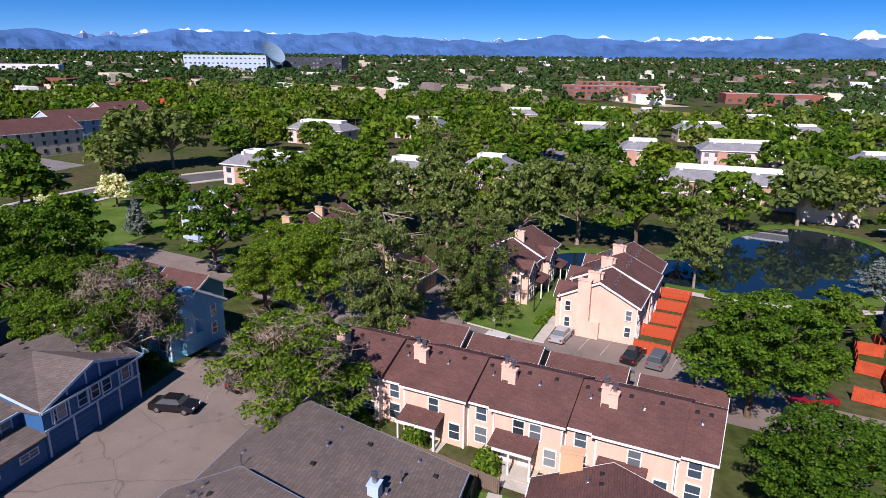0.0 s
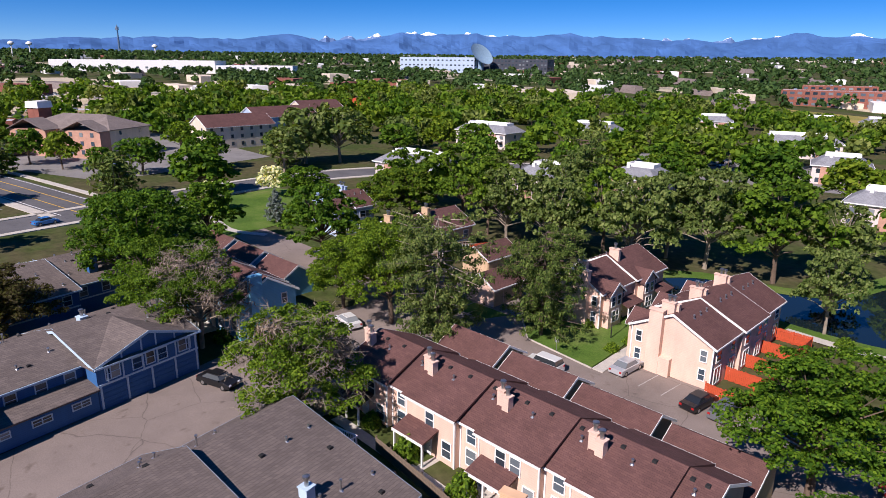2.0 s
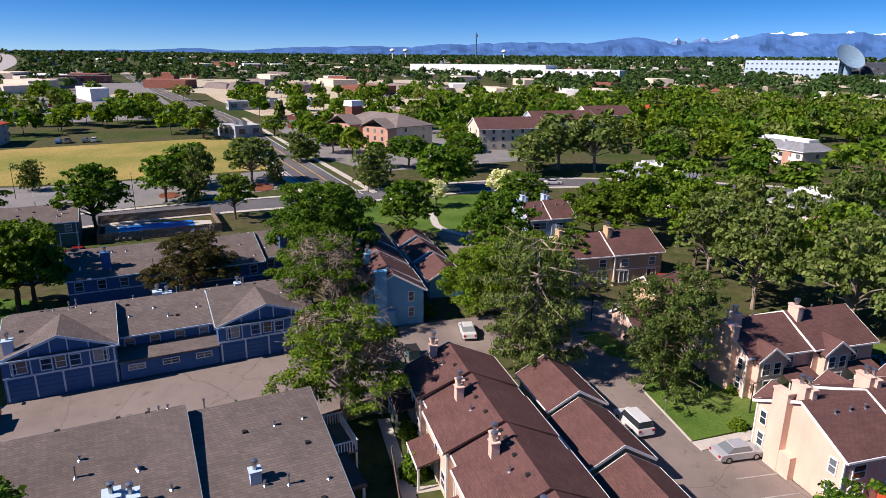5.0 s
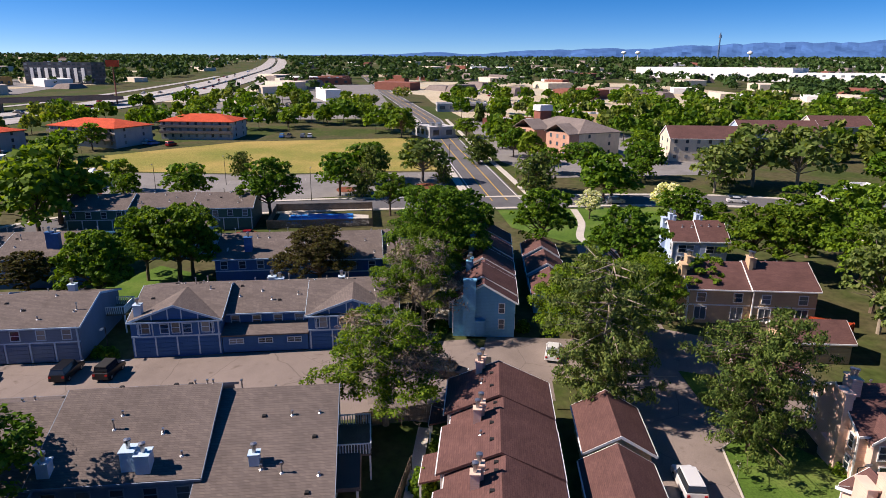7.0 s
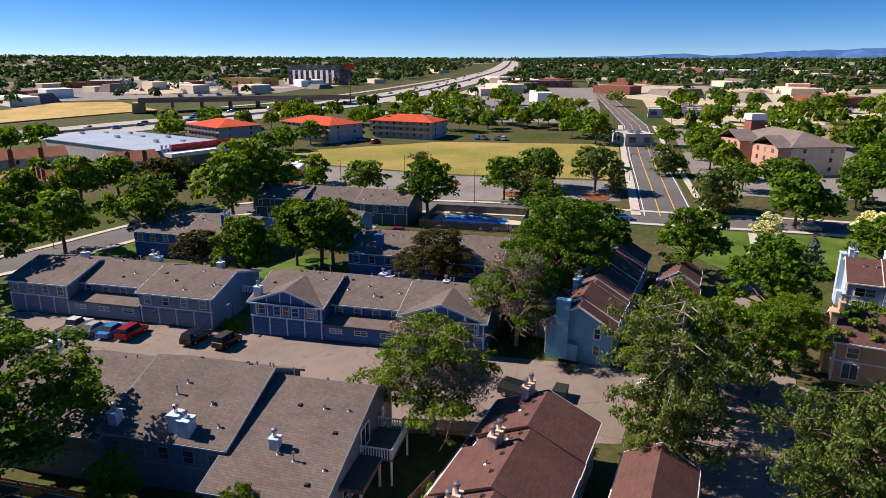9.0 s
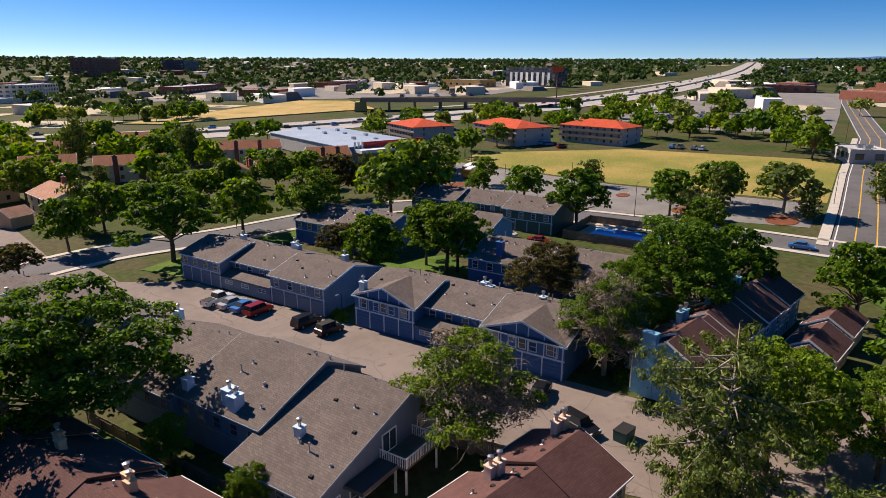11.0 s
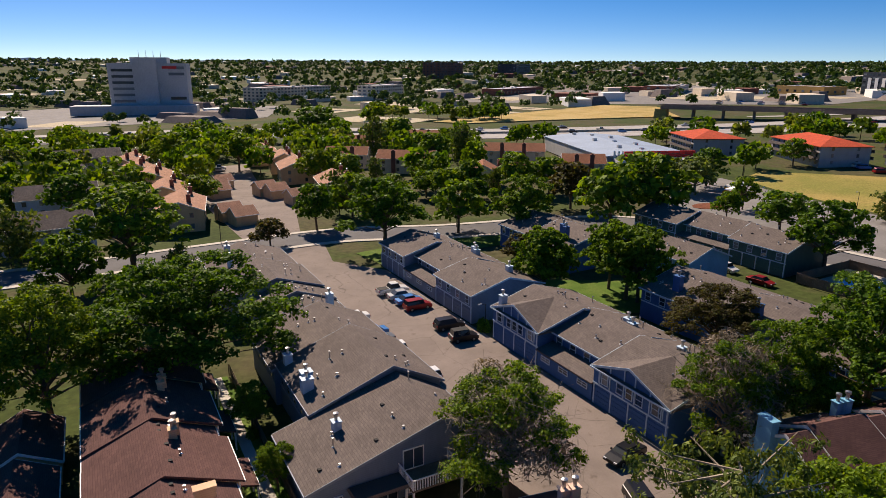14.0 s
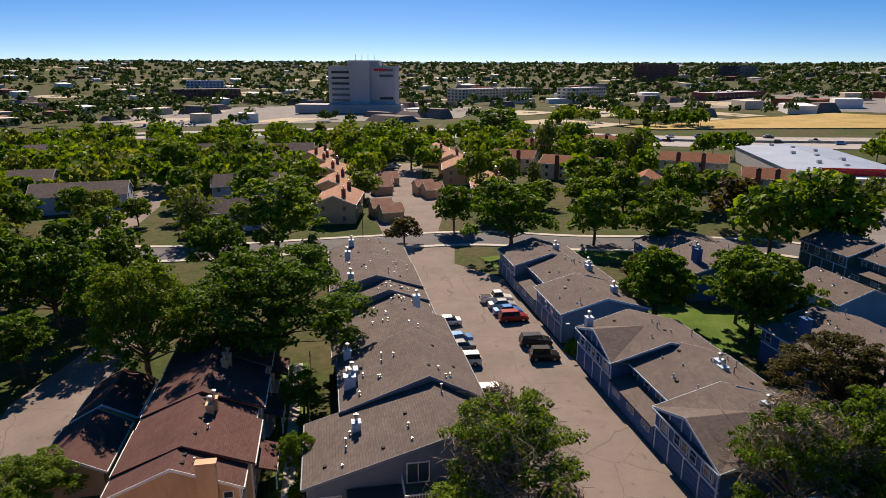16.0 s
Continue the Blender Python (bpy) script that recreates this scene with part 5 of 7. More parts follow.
TREES_POND = [
    ("ash", (-57.0, 121.8, 17.6, 16.8), (3.5, 121.0, 16.0, 16.5), (22.5, 144.4, 13.2, 12.6), (28.2, 86.5, 7.8, 7.4), (-47.5, 116.0, 13.0, 14.5), (-24.5, 118.5, 13.5, 15.5)),
    ("willow", (-40.8, 111.7, 12.2, 14.4), (-29.5, 108.5, 12.1, 14.2), (-17.0, 110.7, 13.5, 16.5), (-7.3, 121.5, 15.0, 17), (12.4, 103.0, 8.5, 11.8), (38.2, 156.0, 15.2, 14.5), (48.8, 159.1, 13.8, 11.8), (-14.5, 123.5, 13.0, 15.5), (11.5, 123.5, 12.0, 14.0), (-36.0, 121.5, 13.0, 15.0)),
    ("spruce", (39.9, 110.9, 7.1, 6.1)),
    ("pine", (-41.0, 145.0, 13.3, 17)),
    ("maple", (-31.8, 184.4, 9.8, 9.3), (-8.4, 190.1, 14.6, 13.9), (60.1, 185.7, 12.9, 12.3)),
]
TREES_SOUTH = [
    ("maple", (-49.3, -35.0, 17.8, 15.2), (-60.4, 5.5, 11.0, 11.5), (-42.1, -59.2, 10.8, 11.3), (-104.1, -252.2, 27.4, 17), (12.7, -168.4, 12.1, 11.5)),
    ("ash", (-69.6, -39.0, 12.9, 12.3), (-79.2, -28.2, 14.9, 14.1), (-98.9, -20.3, 16.1, 15.3), (-115.1, -23.4, 14.5, 13.8), (-71.2, 13.6, 13.4, 12.7), (-45.2, -162.7, 15.1, 14.4), (-5.9, -118.3, 11.8, 11.2), (-109.1, -128.7, 13.8, 13.1), (-120.8, -184.2, 15.5, 14.7), (40.3, -153.7, 16.2, 15.4), (-71.5, -126.0, 11.8, 11.2)),
    ("plum", (-107.5, -44.8, 13.2, 12.5), (-28.9, -50.9, 8.3, 6.3)),
    ("lime", (-22.4, -172.1, 16.2, 15.4), (24.6, -117.9, 9.5, 9.0), (-23.0, -106.3, 11.6, 8.8)),
    ("pine", (18.6, -65.1, 10.8, 11.3), (-102.0, -168.1, 12.0, 17), (-124.0, -131.7, 10.9, 14.6), (28.3, -184.2, 10.4, 11.9)),
]
TREES_FIELD = [
    ("maple", (-110.2, 22.6, 14.1, 13.4), (-130.1, 0.1, 12.4, 9.4), (-133.0, 36.8, 11.5, 10.9), (-119.6, 101.8, 12.5, 11.8), (-146.2, 123.2, 11.4, 10.8), (-187.8, 94.3, 10.6, 10.1), (-118.9, 103.7, 13.2, 8.8), (-151.9, 107.0, 13.1, 10.0)),
    ("ash", (-111.2, -21.7, 20.3, 17), (-110.8, 48.9, 9.5, 9.9), (-218.5, -56.3, 10.3, 9.8), (-255.0, -31.7, 11.9, 11.3), (-276.6, 7.8, 9.1, 8.7), (-241.1, 58.1, 12.9, 12.3), (-289.5, 44.1, 11.0, 10.4), (-206.7, 94.2, 9.5, 9.0), (-177.0, 82.6, 8.3, 6.3), (-238.7, 85.1, 10.6, 8.1), (-172.9, 133.5, 11.0, 10.5)),
    ("pine", (-144.4, 45.5, 7.7, 11.0), (-158.6, 7.6, 6.8, 7.8), (-144.1, 64.8, 5.5, 6.2), (-129.4, 42.5, 7.1, 8.1), (-127.8, 86.9, 10.1, 9.6), (-175.3, 79.8, 10.2, 9.7), (-132.8, 87.7, 10.7, 10.2)),
]
count = 0
for rows in (TREES_COURT, TREES_EAST, TREES_GREEN, TREES_POND, TREES_SOUTH, TREES_FIELD):
    for kind, *spots in rows:
        for x, y, w, h in spots:
            far_ = math.hypot(x + 22, y - 50)
            near = 2 if far_ < 50 else 1 if far_ < 100 else 0
            tree(kind, x, y, w, h, count % 3 if kind in ("maple", "ash", "willow") else count % 2, near, count * 73.0)
            count += 1

# ---- farther buildings ----


def block(name, x, y, rot, l, w, h, wall, roof, label, floors=2, bays=6, category="building", parapet=0.5, win=(1.4, 1.3), trim=None):
    """A flat-roofed building: walls with a parapet, rows of windows, roof units."""
    root = thing(name, pose(x, y, 0, 0, 0, rot), label, category)
    g = Mesh().box(-l / 2, l / 2, -w / 2, w / 2, -1.5, h)
    for a in ((-l / 2, l / 2, -w / 2, -w / 2 + 0.3), (-l / 2, l / 2, w / 2 - 0.3, w / 2), (-l / 2, -l / 2 + 0.3, -w / 2 + 0.3, w / 2 - 0.3), (l / 2 - 0.3, l / 2, -w / 2 + 0.3, w / 2 - 0.3)):
        g.box(*a, h + 0.002, h + parapet)
    part("wall", g, wall, root)
    part("roof", Mesh().box(-l / 2 + 0.3, l / 2 - 0.3, -w / 2 + 0.3, w / 2 - 0.3, h + 0.004, h + 0.12), roof, root)
    rnd = random.Random(int(x * 3 + y))
    for i in range(3):
        ux, uy = rnd.uniform(-l * 0.4, l * 0.4), rnd.uniform(-w * 0.3, w * 0.3)
        part("roof_unit", Mesh().box(ux - 1.2, ux + 1.2, uy - 0.9, uy + 0.9, h + 0.12, h + 1.3, 0.05), M_METAL, root)
    fh = h / floors
    for f in range(floors):
        z = f * fh + fh * 0.3
        for i in range(bays):
            bx = -l / 2 + (i + 0.5) * l / bays
            for yy, fc in ((-w / 2 - 0.03, "s"), (w / 2 + 0.03, "n")):
                window(root, bx, yy, z, fc, win[0], win[1], trim or wall, far=True)
        nb = max(2, int(bays * w / l))
        for i in range(nb):
            by = -w / 2 + (i + 0.5) * w / nb
            for xx, fc in ((l / 2 + 0.03, "e"), (-l / 2 - 0.03, "w")):
                window(root, xx, by, z, fc, win[0], win[1], trim or wall, far=True)
    return root


def hip_roof(l, w, ze, zr, over=0.7, th=0.25):
    """Four slopes to a short ridge, with a thick eave."""
    a, b, r_ = l / 2 + over, w / 2 + over, max(0.5, l / 2 - w / 2)
    vs = [(-a, -b, ze - th), (a, -b, ze - th), (a, b, ze - th), (-a, b, ze - th), (-a, -b, ze), (a, -b, ze), (a, b, ze), (-a, b, ze), (-r_, 0, zr), (r_, 0, zr)]
    return Mesh().add(vs, [(3, 2, 1, 0), (0, 1, 5, 4), (1, 2, 6, 5), (2, 3, 7, 6), (3, 0, 4, 7), (4, 5, 9, 8), (5, 6, 9), (6, 7, 8, 9), (7, 4, 8)])


def pitched(name, x, y, rot, l, w, ze, zr, wall, roof, label, floors=2, bays=4, category="house", trim=None, chim=None, hip=False):
    root = thing(name, pose(x, y, 0, 0, 0, rot), label, category)
    if hip:
        part("wall", Mesh().box(-l / 2, l / 2, -w / 2, w / 2, -1.2, ze - 0.1), wall, root)
        part("roof", hip_roof(l, w, ze, zr), roof, root)
    else:
        section(root, -l / 2, l / 2, -w / 2, w / 2, ze, zr, wall, roof, trim=trim)
    fh = ze / floors
    for f in range(floors):
        for i in range(bays):
            bx = -l / 2 + (i + 0.5) * l / bays
            for yy, fc in ((-w / 2 - 0.03, "s"), (w / 2 + 0.03, "n")):
                window(root, bx, yy, f * fh + 0.9, fc, 1.0, 1.25, trim, far=True)
        for by in (-w / 4, w / 4):
            for xx, fc in ((l / 2 + 0.03, "e"), (-l / 2 - 0.03, "w")):
                window(root, xx, by, f * fh + 0.9, fc, 0.9, 1.25, trim, far=True)
    if chim:
        chimney(root, -l * 0.3, w * 0.2, ze, zr + 1.2, chim, 1.0, 1.0, 1)
        chimney(root, l * 0.3, w * 0.2, ze, zr + 1.2, chim, 1.0, 1.0, 1)
    return root


# apartments beyond the pond: grey mansard roofs with white parapets
def apartment(x, y, rot, l, w):
    root = thing("apartment_house", pose(x, y, 0, 0, 0, rot), "pale apartment house with grey roof and white roof parapet", "apartment house", "apartments")
    part("wall", Mesh().box(-l / 2, l / 2, -w / 2, w / 2, -0.8, 5.6), M_ROSE, root)
    part("roof", Mesh().box(-l / 2 - 0.6, l / 2 + 0.6, -w / 2 - 0.6, w / 2 + 0.6, 5.6, 7.9, 3.4), M_APTROOF, root)
    part("fascia", Mesh().box(-l / 2 - 0.66, l / 2 + 0.66, -w / 2 - 0.66, w / 2 + 0.66, 5.42, 5.66), M_WHITE, root)
    g = Mesh()
    px0, px1, py0, py1 = -l / 2 + 2.9, l / 2 - 2.9, -1.2, 2.9
    for a in ((px0, px1, py0, py0 + 0.3), (px0, px1, py1 - 0.3, py1), (px0, px0 + 0.3, py0 + 0.3, py1 - 0.3), (px1 - 0.3, px1, py0 + 0.3, py1 - 0.3)):
        g.box(*a, 7.5, 8.8)
    part("roof_parapet", g, M_WHITE, root)
    part("flat_roof", Mesh().box(px0 + 0.3, px1 - 0.3, py0 + 0.3, py1 - 0.3, 7.6, 8.1), M_FLATROOF, root)
    for i in range(max(1, int(l / 9))):
        part("chimney", Mesh().box(-l / 2 + 4 + i * 9, -l / 2 + 4.8 + i * 9, -3.4, -2.6, 6.4, 8.6), M_WHITE, root)
    for f in (0.7, 3.4):
        n = max(3, int(l / 3.2))
        for i in range(n):
            bx = -l / 2 + (i + 0.5) * l / n
            for yy, fc in ((-w / 2 - 0.03, "s"), (w / 2 + 0.03, "n")):
                window(root, bx, yy, f, fc, 1.5, 1.3, far=True)
        for xx, fc in ((l / 2 + 0.03, "e"), (-l / 2 - 0.03, "w")):
            window(root, xx, 0, f, fc, 1.2, 1.3, far=True)
    for bx in (-l / 4, l / 4):
        part("brick_bay", Mesh().box(bx - 1.6, bx + 1.6, -w / 2 - 0.35, -w / 2 - 0.003, -0.8, 5.4), M_SALMON, root)
        part("balcony", Mesh().box(bx + 2, bx + 5, -w / 2 - 1.5, -w / 2 - 0.003, 2.7, 2.85).box(bx + 2, bx + 5, -w / 2 - 1.5, -w / 2 - 1.42, 2.85, 3.8), M_WHITE, root)


for x, y, rot, l, w in ((-88, 148, -8, 22, 12), (-52, 156, -8, 17, 12), (-35, 171, -8, 13, 12), (-12, 284, 10, 27, 12), (31, 316, 10, 22, 12), (-14, 380, 10, 17, 12), (10, 396, 10, 15, 12), (38, 246, 4, 27, 12), (27, 178, -6, 34, 12), (47, 171, 82, 22, 12), (5, 232, 5, 15, 12), (82, 236, 4, 24, 12), (-56, 342, 12, 17, 12), (-112, 226, -8, 24, 12), (72, 330, 8, 24, 12), (-84, 262, 0, 20, 12), (64, 380, 8, 20, 12), (110, 290, 0, 24, 12)):
    apartment(x, y, rot, l, w)

# hotel, red-brown houses, motel
hotel = pitched("hotel", -200, 118, 18, 34, 17, 8.2, 12, M_CREAM, M_BROWNROOF, "brick and cream hotel with broad brown-grey hipped roof", 3, 9, "hotel", hip=True)
part("wing_wall", Mesh().box(-16, -2, -14, -8.503, -1.2, 8.0), M_SALMON, hotel)
part("wing_roof", gable(-14.5, -8.0, -16, -2, 8.0, 11.0, "y"), M_BROWNROOF, hotel)
part("wing_wall", Mesh().box(3, 17, -12.5, -8.503, -1.2, 8.0), M_SALMON, hotel)
part("wing_roof", gable(-13, -8.0, 3, 17, 8.0, 10.8, "y"), M_BROWNROOF, hotel)
for f in (0.9, 3.6, 6.2):
    for bx in (-13, -9, -5):
        window(hotel, bx, -14.03, f, "s", 1.2, 1.3, far=True)
    for bx in (6, 10, 14):
        window(hotel, bx, -12.53, f, "s", 1.2, 1.3, far=True)
part("tower", Mesh().box(-19, -14.5, -4, 1, 0, 13.5), M_BRICK, hotel)
part("tower_top", Mesh().box(-19.4, -14.1, -4.4, 1.4, 13.5, 15.6, 0.2), M_WHITE, hotel)
part("canopy", Mesh().box(-30, -21, -11, -4, 3.4, 4.9, 2.0), M_BROWNROOF, hotel)
for cx in (-29, -22):
    for cy in (-10.2, -4.8):
        part("post", Mesh().box(cx - 0.4, cx + 0.4, cy - 0.4, cy + 0.4, 0, 3.4), M_BRICK, hotel)
for x, y, rot, l, w, wl in ((-178, 158, 80, 26, 13, M_CREAM), (-192, 192, 80, 28, 14, M_LIGHTBLUE), (-205, 226, 80, 22, 13, M_CREAM)):
    pitched("lodge", x, y, rot, l, w, 7.5, 11, wl, M_REDROOF, "three-storey lodge with dull red gable roof", 3, 7, "lodge")
for x, y, rot, l, w in ((-238, 290, 70, 28, 12), (-217, 268, -20, 22, 10)):
    pitched("restaurant", x, y, rot, l, w, 4, 7, M_CREAM, M_TILE, "low restaurant with bright orange tiled roof", 1, 5, "restaurant")
for x, y, rot, l, w in ((-222, -98, 62, 26, 20), (-238, -60, 62, 34, 18), (-252, -24, 80, 30, 16)):
    root = pitched("motel", x, y, rot, l, w, 7.2, 9.8, M_GREYWALL, M_TILE, "motel block with red tiled roof and open galleries", 3, 9, "motel", hip=True)
    for f in (2.6, 5.0):
        for sg in (-1, 1):
            part("gallery", Mesh().box(-l / 2, l / 2, *sorted((sg * (w / 2 + 0.08), sg * (w / 2 + 1.3))), f - 0.15, f).box(-l / 2, l / 2, *sorted((sg * (w / 2 + 1.22), sg * (w / 2 + 1.3))), f, f + 0.9), M_BROWNROOF, root)

# store with a blue-grey metal roof
store = thing("store", pose(-178, -106, 0, 0, 0, 70), "big store with pale blue-grey metal roof and red front", "store")
part("wall", Mesh().box(-34, 34, -17, 17, 0, 5.8), M_GREYWALL, store)
M_METALROOF = plain("blue_grey_metal_roof", (0.3, 0.38, 0.48), 0.6, 0.0, scale=0.5)
part("roof", gable(-34, 34, -17, 17, 5.8, 7.2), M_METALROOF, store)
for i in range(8):
    part("roof_unit", Mesh().box(-30 + i * 8, -28.4 + i * 8, -6 + (i % 3) * 5, -4.6 + (i % 3) * 5, 6.2, 7.9, 0.05), M_METAL, store)
M_RED = plain("bright_red_paint", (0.7, 0.03, 0.03), 0.5)
part("canopy", Mesh().box(34.3, 40, -14, 14, 4.2, 5.4), M_WHITE, store)
part("front_panel", Mesh().box(34.003, 34.3, -10, 16, 5.4, 7.6), M_RED, store)
for i in range(3):
    part("stripe", Mesh().box(34.303, 34.5, -14 + i * 1.5, -13.2 + i * 1.5, 5.4, 7.8), M_WHITE, store)

# tan and rust townhouses to the south
for x, y, rot, l, w in ((-15, -84, 80, 18, 11), (-14, -109, 80, 17, 11), (-13, -138, 80, 17, 11), (-8, -182, 70, 18, 11), (-60, -95, 80, 17, 11), (-58, -132, 80, 17, 11), (-58, -180, 80, 18, 11), (-10, -160, 80, 12, 10), (-60, -155, 80, 14, 10)):
    pitched("townhouse", x, y, rot, l, w, 5.2, 7.4, M_TAN, M_TANROOF, "tan townhouse with pinkish tan shingle roof and brick chimneys", 2, 3, "townhouse", chim=M_BRICK)
for x, y in ((-28, -77), (-26, -84), (-29, -116), (-30, -123), (-44, -106), (-42, -112), (-47, -94), (-33, -132)):
    garage(pose(x - 2.6, y - 3, 0, 0, 0, 10), 5.6, 6, M_TAN, M_TANROOF, "small tan garage with pinkish shingle roof", "s", n=2)
for x, y, rot, l, w in ((-98, -126, -35, 21, 10), (-141, -120, -35, 23, 10), (-105, -85, 58, 13, 9), (-101, -188, -30, 19, 10), (-128, -90, -33, 15, 7), (-136, -188, -33, 18, 10), (-142, -81, -33, 14, 10), (-84, -150, -30, 16, 10)):
    low = w < 8
    root = pitched("townhouse", x, y, rot, l, w, 3.0 if low else 5.4, 4.8 if low else 7.8, M_CREAM, M_ORANGEROOF, "cream townhouse with rust-brown shingle roof and chimneys", 1 if low else 2, 4, "townhouse")
    for k in () if low else (-0.16, 0.2):
        part("chimney", Mesh().box(l * k - 0.7, l * k + 0.7, w / 2 + 0.003, w / 2 + 0.8, -0.8, 8.2).box(l * k - 0.8, l * k + 0.8, w / 2 - 0.1, w / 2 + 0.9, 8.2, 8.4).box(l * k - 0.3, l * k + 0.3, w / 2 + 0.1, w / 2 + 0.7, 8.4, 8.7), M_BRICK, root)
for x, y, rot, l, w, wl in ((13, -118, 5, 20, 10, M_LIGHTBLUE), (14, -78, 5, 18, 10, M_LIGHTBLUE), (66, -182, 8, 28, 12, M_LIGHTBLUE), (60, -115, 8, 26, 12, M_LIGHTBLUE), (16, -172, 30, 18, 10, M_LIGHTBLUE), (8, -205, 5, 30, 10, M_GREYWALL), (35, -215, 5, 26, 10, M_GREYWALL), (92, -150, 5, 24, 12, M_GREYWALL), (118, -240, 10, 30, 12, M_SLATE), (128, -180, 20, 26, 12, M_SLATE), (96, -95, 5, 22, 11, M_GREYWALL), (70, -250, 0, 30, 11, M_GREYWALL)):
    pitched("townhouse", x, y, rot, l, w, 5.2, 8.0, wl, M_GREYROOF, "pale blue-grey townhouse with dark grey roof", 2, 5, "townhouse")

# tower and offices
M_TOWER = plain("pale_precast", (0.5, 0.49, 0.48), 0.8, scale=0.2)
M_NAVY = plain("dark_cladding", (0.05, 0.055, 0.07), 0.5)
tower = thing("office_tower", pose(-52, -560, 0, 0, 0, -14), "pale precast office tower with dark window strips", "office tower")
part("wall", Mesh().box(-32, 32, -14, 14, 0, 43), M_TOWER, tower)
part("core", Mesh().box(-8, 7, 14.003, 18, 0, 46).box(-16, 14, -10, 10, 43, 48), M_TOWER, tower)
part("podium", Mesh().box(-40, 60, 14.003, 34, 0, 8), M_GREYWALL, tower)
for f in range(6):
    part("window_strip", Mesh().box(12, 29, 14.003, 14.2, 10 + f * 5.2, 12.2 + f * 5.2), M_PANE, tower)
    if f in (5, 4, 0):
        part("window_strip", Mesh().box(-30, -17, 14.003, 14.2, 12 + f * 5.2, 14.4 + f * 5.2), M_PANE, tower)
part("sign", Mesh().box(-24, -12, 14.003, 14.5, 38.4, 40.6), M_RED, tower)
for i in range(4):
    part("mast", Mesh().tube((-10 + i * 6, 0, 48), (-10 + i * 6, 0, 54), 0.3, 0.1, 5), M_METAL, tower)
for nm, x, y, rot, l, w, h, wl, lab, fl, by in (
        ("office", 150, -900, 5, 90, 30, 14, M_BRICK, "low brick and glass office block", 3, 14),
        ("office", 185, -1100, 5, 60, 30, 18, M_LIGHTBLUE, "pale blue glass office block", 4, 10),
        ("institution", -215, -700, 30, 120, 26, 14, M_CREAM, "long cream institutional building", 4, 22),
        ("institution", -300, -620, 40, 70, 24, 15, M_CREAM, "cream building with a small cupola", 4, 12),
        ("office", -670, -1150, 35, 110, 40, 30, M_BRICK, "tall dark brick office block", 6, 16),
        ("office", -830, -1120, 40, 120, 40, 24, M_NAVY, "dark glass-fronted office block", 5, 16),
        ("shop_row", -465, -590, 30, 120, 26, 7, M_BRICK, "long low brown shop row", 1, 12),
        ("shop_row", -575, -455, 35, 70, 30, 9, M_BRICK, "low brown brick shop row", 2, 8),
        ("shop_row", -610, -470, 35, 90, 22, 8, M_CREAM, "long low tan shop row", 1, 10),
        ("store", -664, -338, 80, 60, 30, 8, plain("ochre_stucco", (0.5, 0.3, 0.1), 0.8), "ochre store with flat roof", 1, 6),
        ("apartment_block", -690, -262, 76, 74, 22, 21, M_NAVY, "dark apartment block with white panels", 6, 14),
        ("store", -655, 0, 88, 56, 22, 6, M_BRICK, "low store with a blue end wall", 1, 6),
        ("filling_station", -358, 100, 88, 30, 14, 4.2, M_GREYWALL, "filling station with a flat canopy", 1, 5),
        ("shop", -262, 110, 60, 24, 14, 5, M_BRICK, "low brick shop with flat roof", 1, 5),
        ("shop", -285, 150, 60, 30, 18, 5, M_TAN, "low tan shop with flat roof", 1, 5),
        ("restaurant", -246, 72, 20, 18, 12, 4.2, M_GREYWALL, "grey flat-roofed roadside restaurant", 1, 4),
        ("warehouse", -760, 480, 40, 190, 60, 13, M_WHITE, "very long white warehouse with dark doors", 1, 18),
        ("warehouse", -640, 560, 40, 90, 50, 10, M_WHITE, "white warehouse with blue glass front", 2, 10),
        ("office", -600, 900, 10, 130, 40, 22, M_LIGHTBLUE, "pale blue office campus building", 3, 18),
        ("office", -495, 965, 5, 110, 30, 22, M_NAVY, "blue glass office campus building", 4, 18),
        ("office", -20, 606, 5, 84, 22, 12, M_BRICK, "brick office block with dark window bands", 3, 16),
        ("office", 118, 655, 5, 80, 30, 9, M_BRICK, "low brick and white building", 1, 10),
        ("office", -30, 720, 5, 60, 20, 12, M_BRICK, "red-brown brick office block", 3, 10)):
    block(nm, x, y, rot, l, w, h, wl, M_FLATROOF, lab, fl, by, nm.replace("_", " "), win=(min(3.2, l / by * 0.6), min(2.2, h / fl * 0.5)))

for o in [o for o in scene.objects if o.name.startswith("apartment_block")]:
    for i in range(8):
        for ya in (-11.4, 11.08):
            part("white_panel", Mesh().box(-30 + i * 8, -26.5 + i * 8, ya, ya + 0.32, 2, 16), M_WHITE, o)

# dish-topped campus building
dish = thing("satellite_dish", pose(-530, 905, 0), "huge pale blue satellite-dish sculpture beside the campus", "dish")
g = Mesh()
R_ = 20
for i in range(8):
    for j in range(28):
        a0, a1 = 2 * math.pi * j / 28, 2 * math.pi * (j + 1) / 28
        r0, r1 = R_ * i / 8, R_ * (i + 1) / 8
        q = [(r * math.cos(a), r * math.sin(a), 0.011 * r * r) for r, a in ((r0, a0), (r1, a0), (r1, a1), (r0, a1))]
        g.add(q, [(0, 1, 2, 3)])
M_DISH = plain("pale_blue_metal", (0.3, 0.45, 0.55), 0.4, 0.3, scale=0.1)
part("bowl", g, M_DISH, dish, at=Matrix.Translation((0, 0, 27)) @ Vector((0.68, -0.18, 0.6)).to_track_quat("Z", "Y").to_matrix().to_4x4())
part("base", Mesh().tube((0, 0, 0), (0, 0, 25), 5, 3, 12), M_DISH, dish)

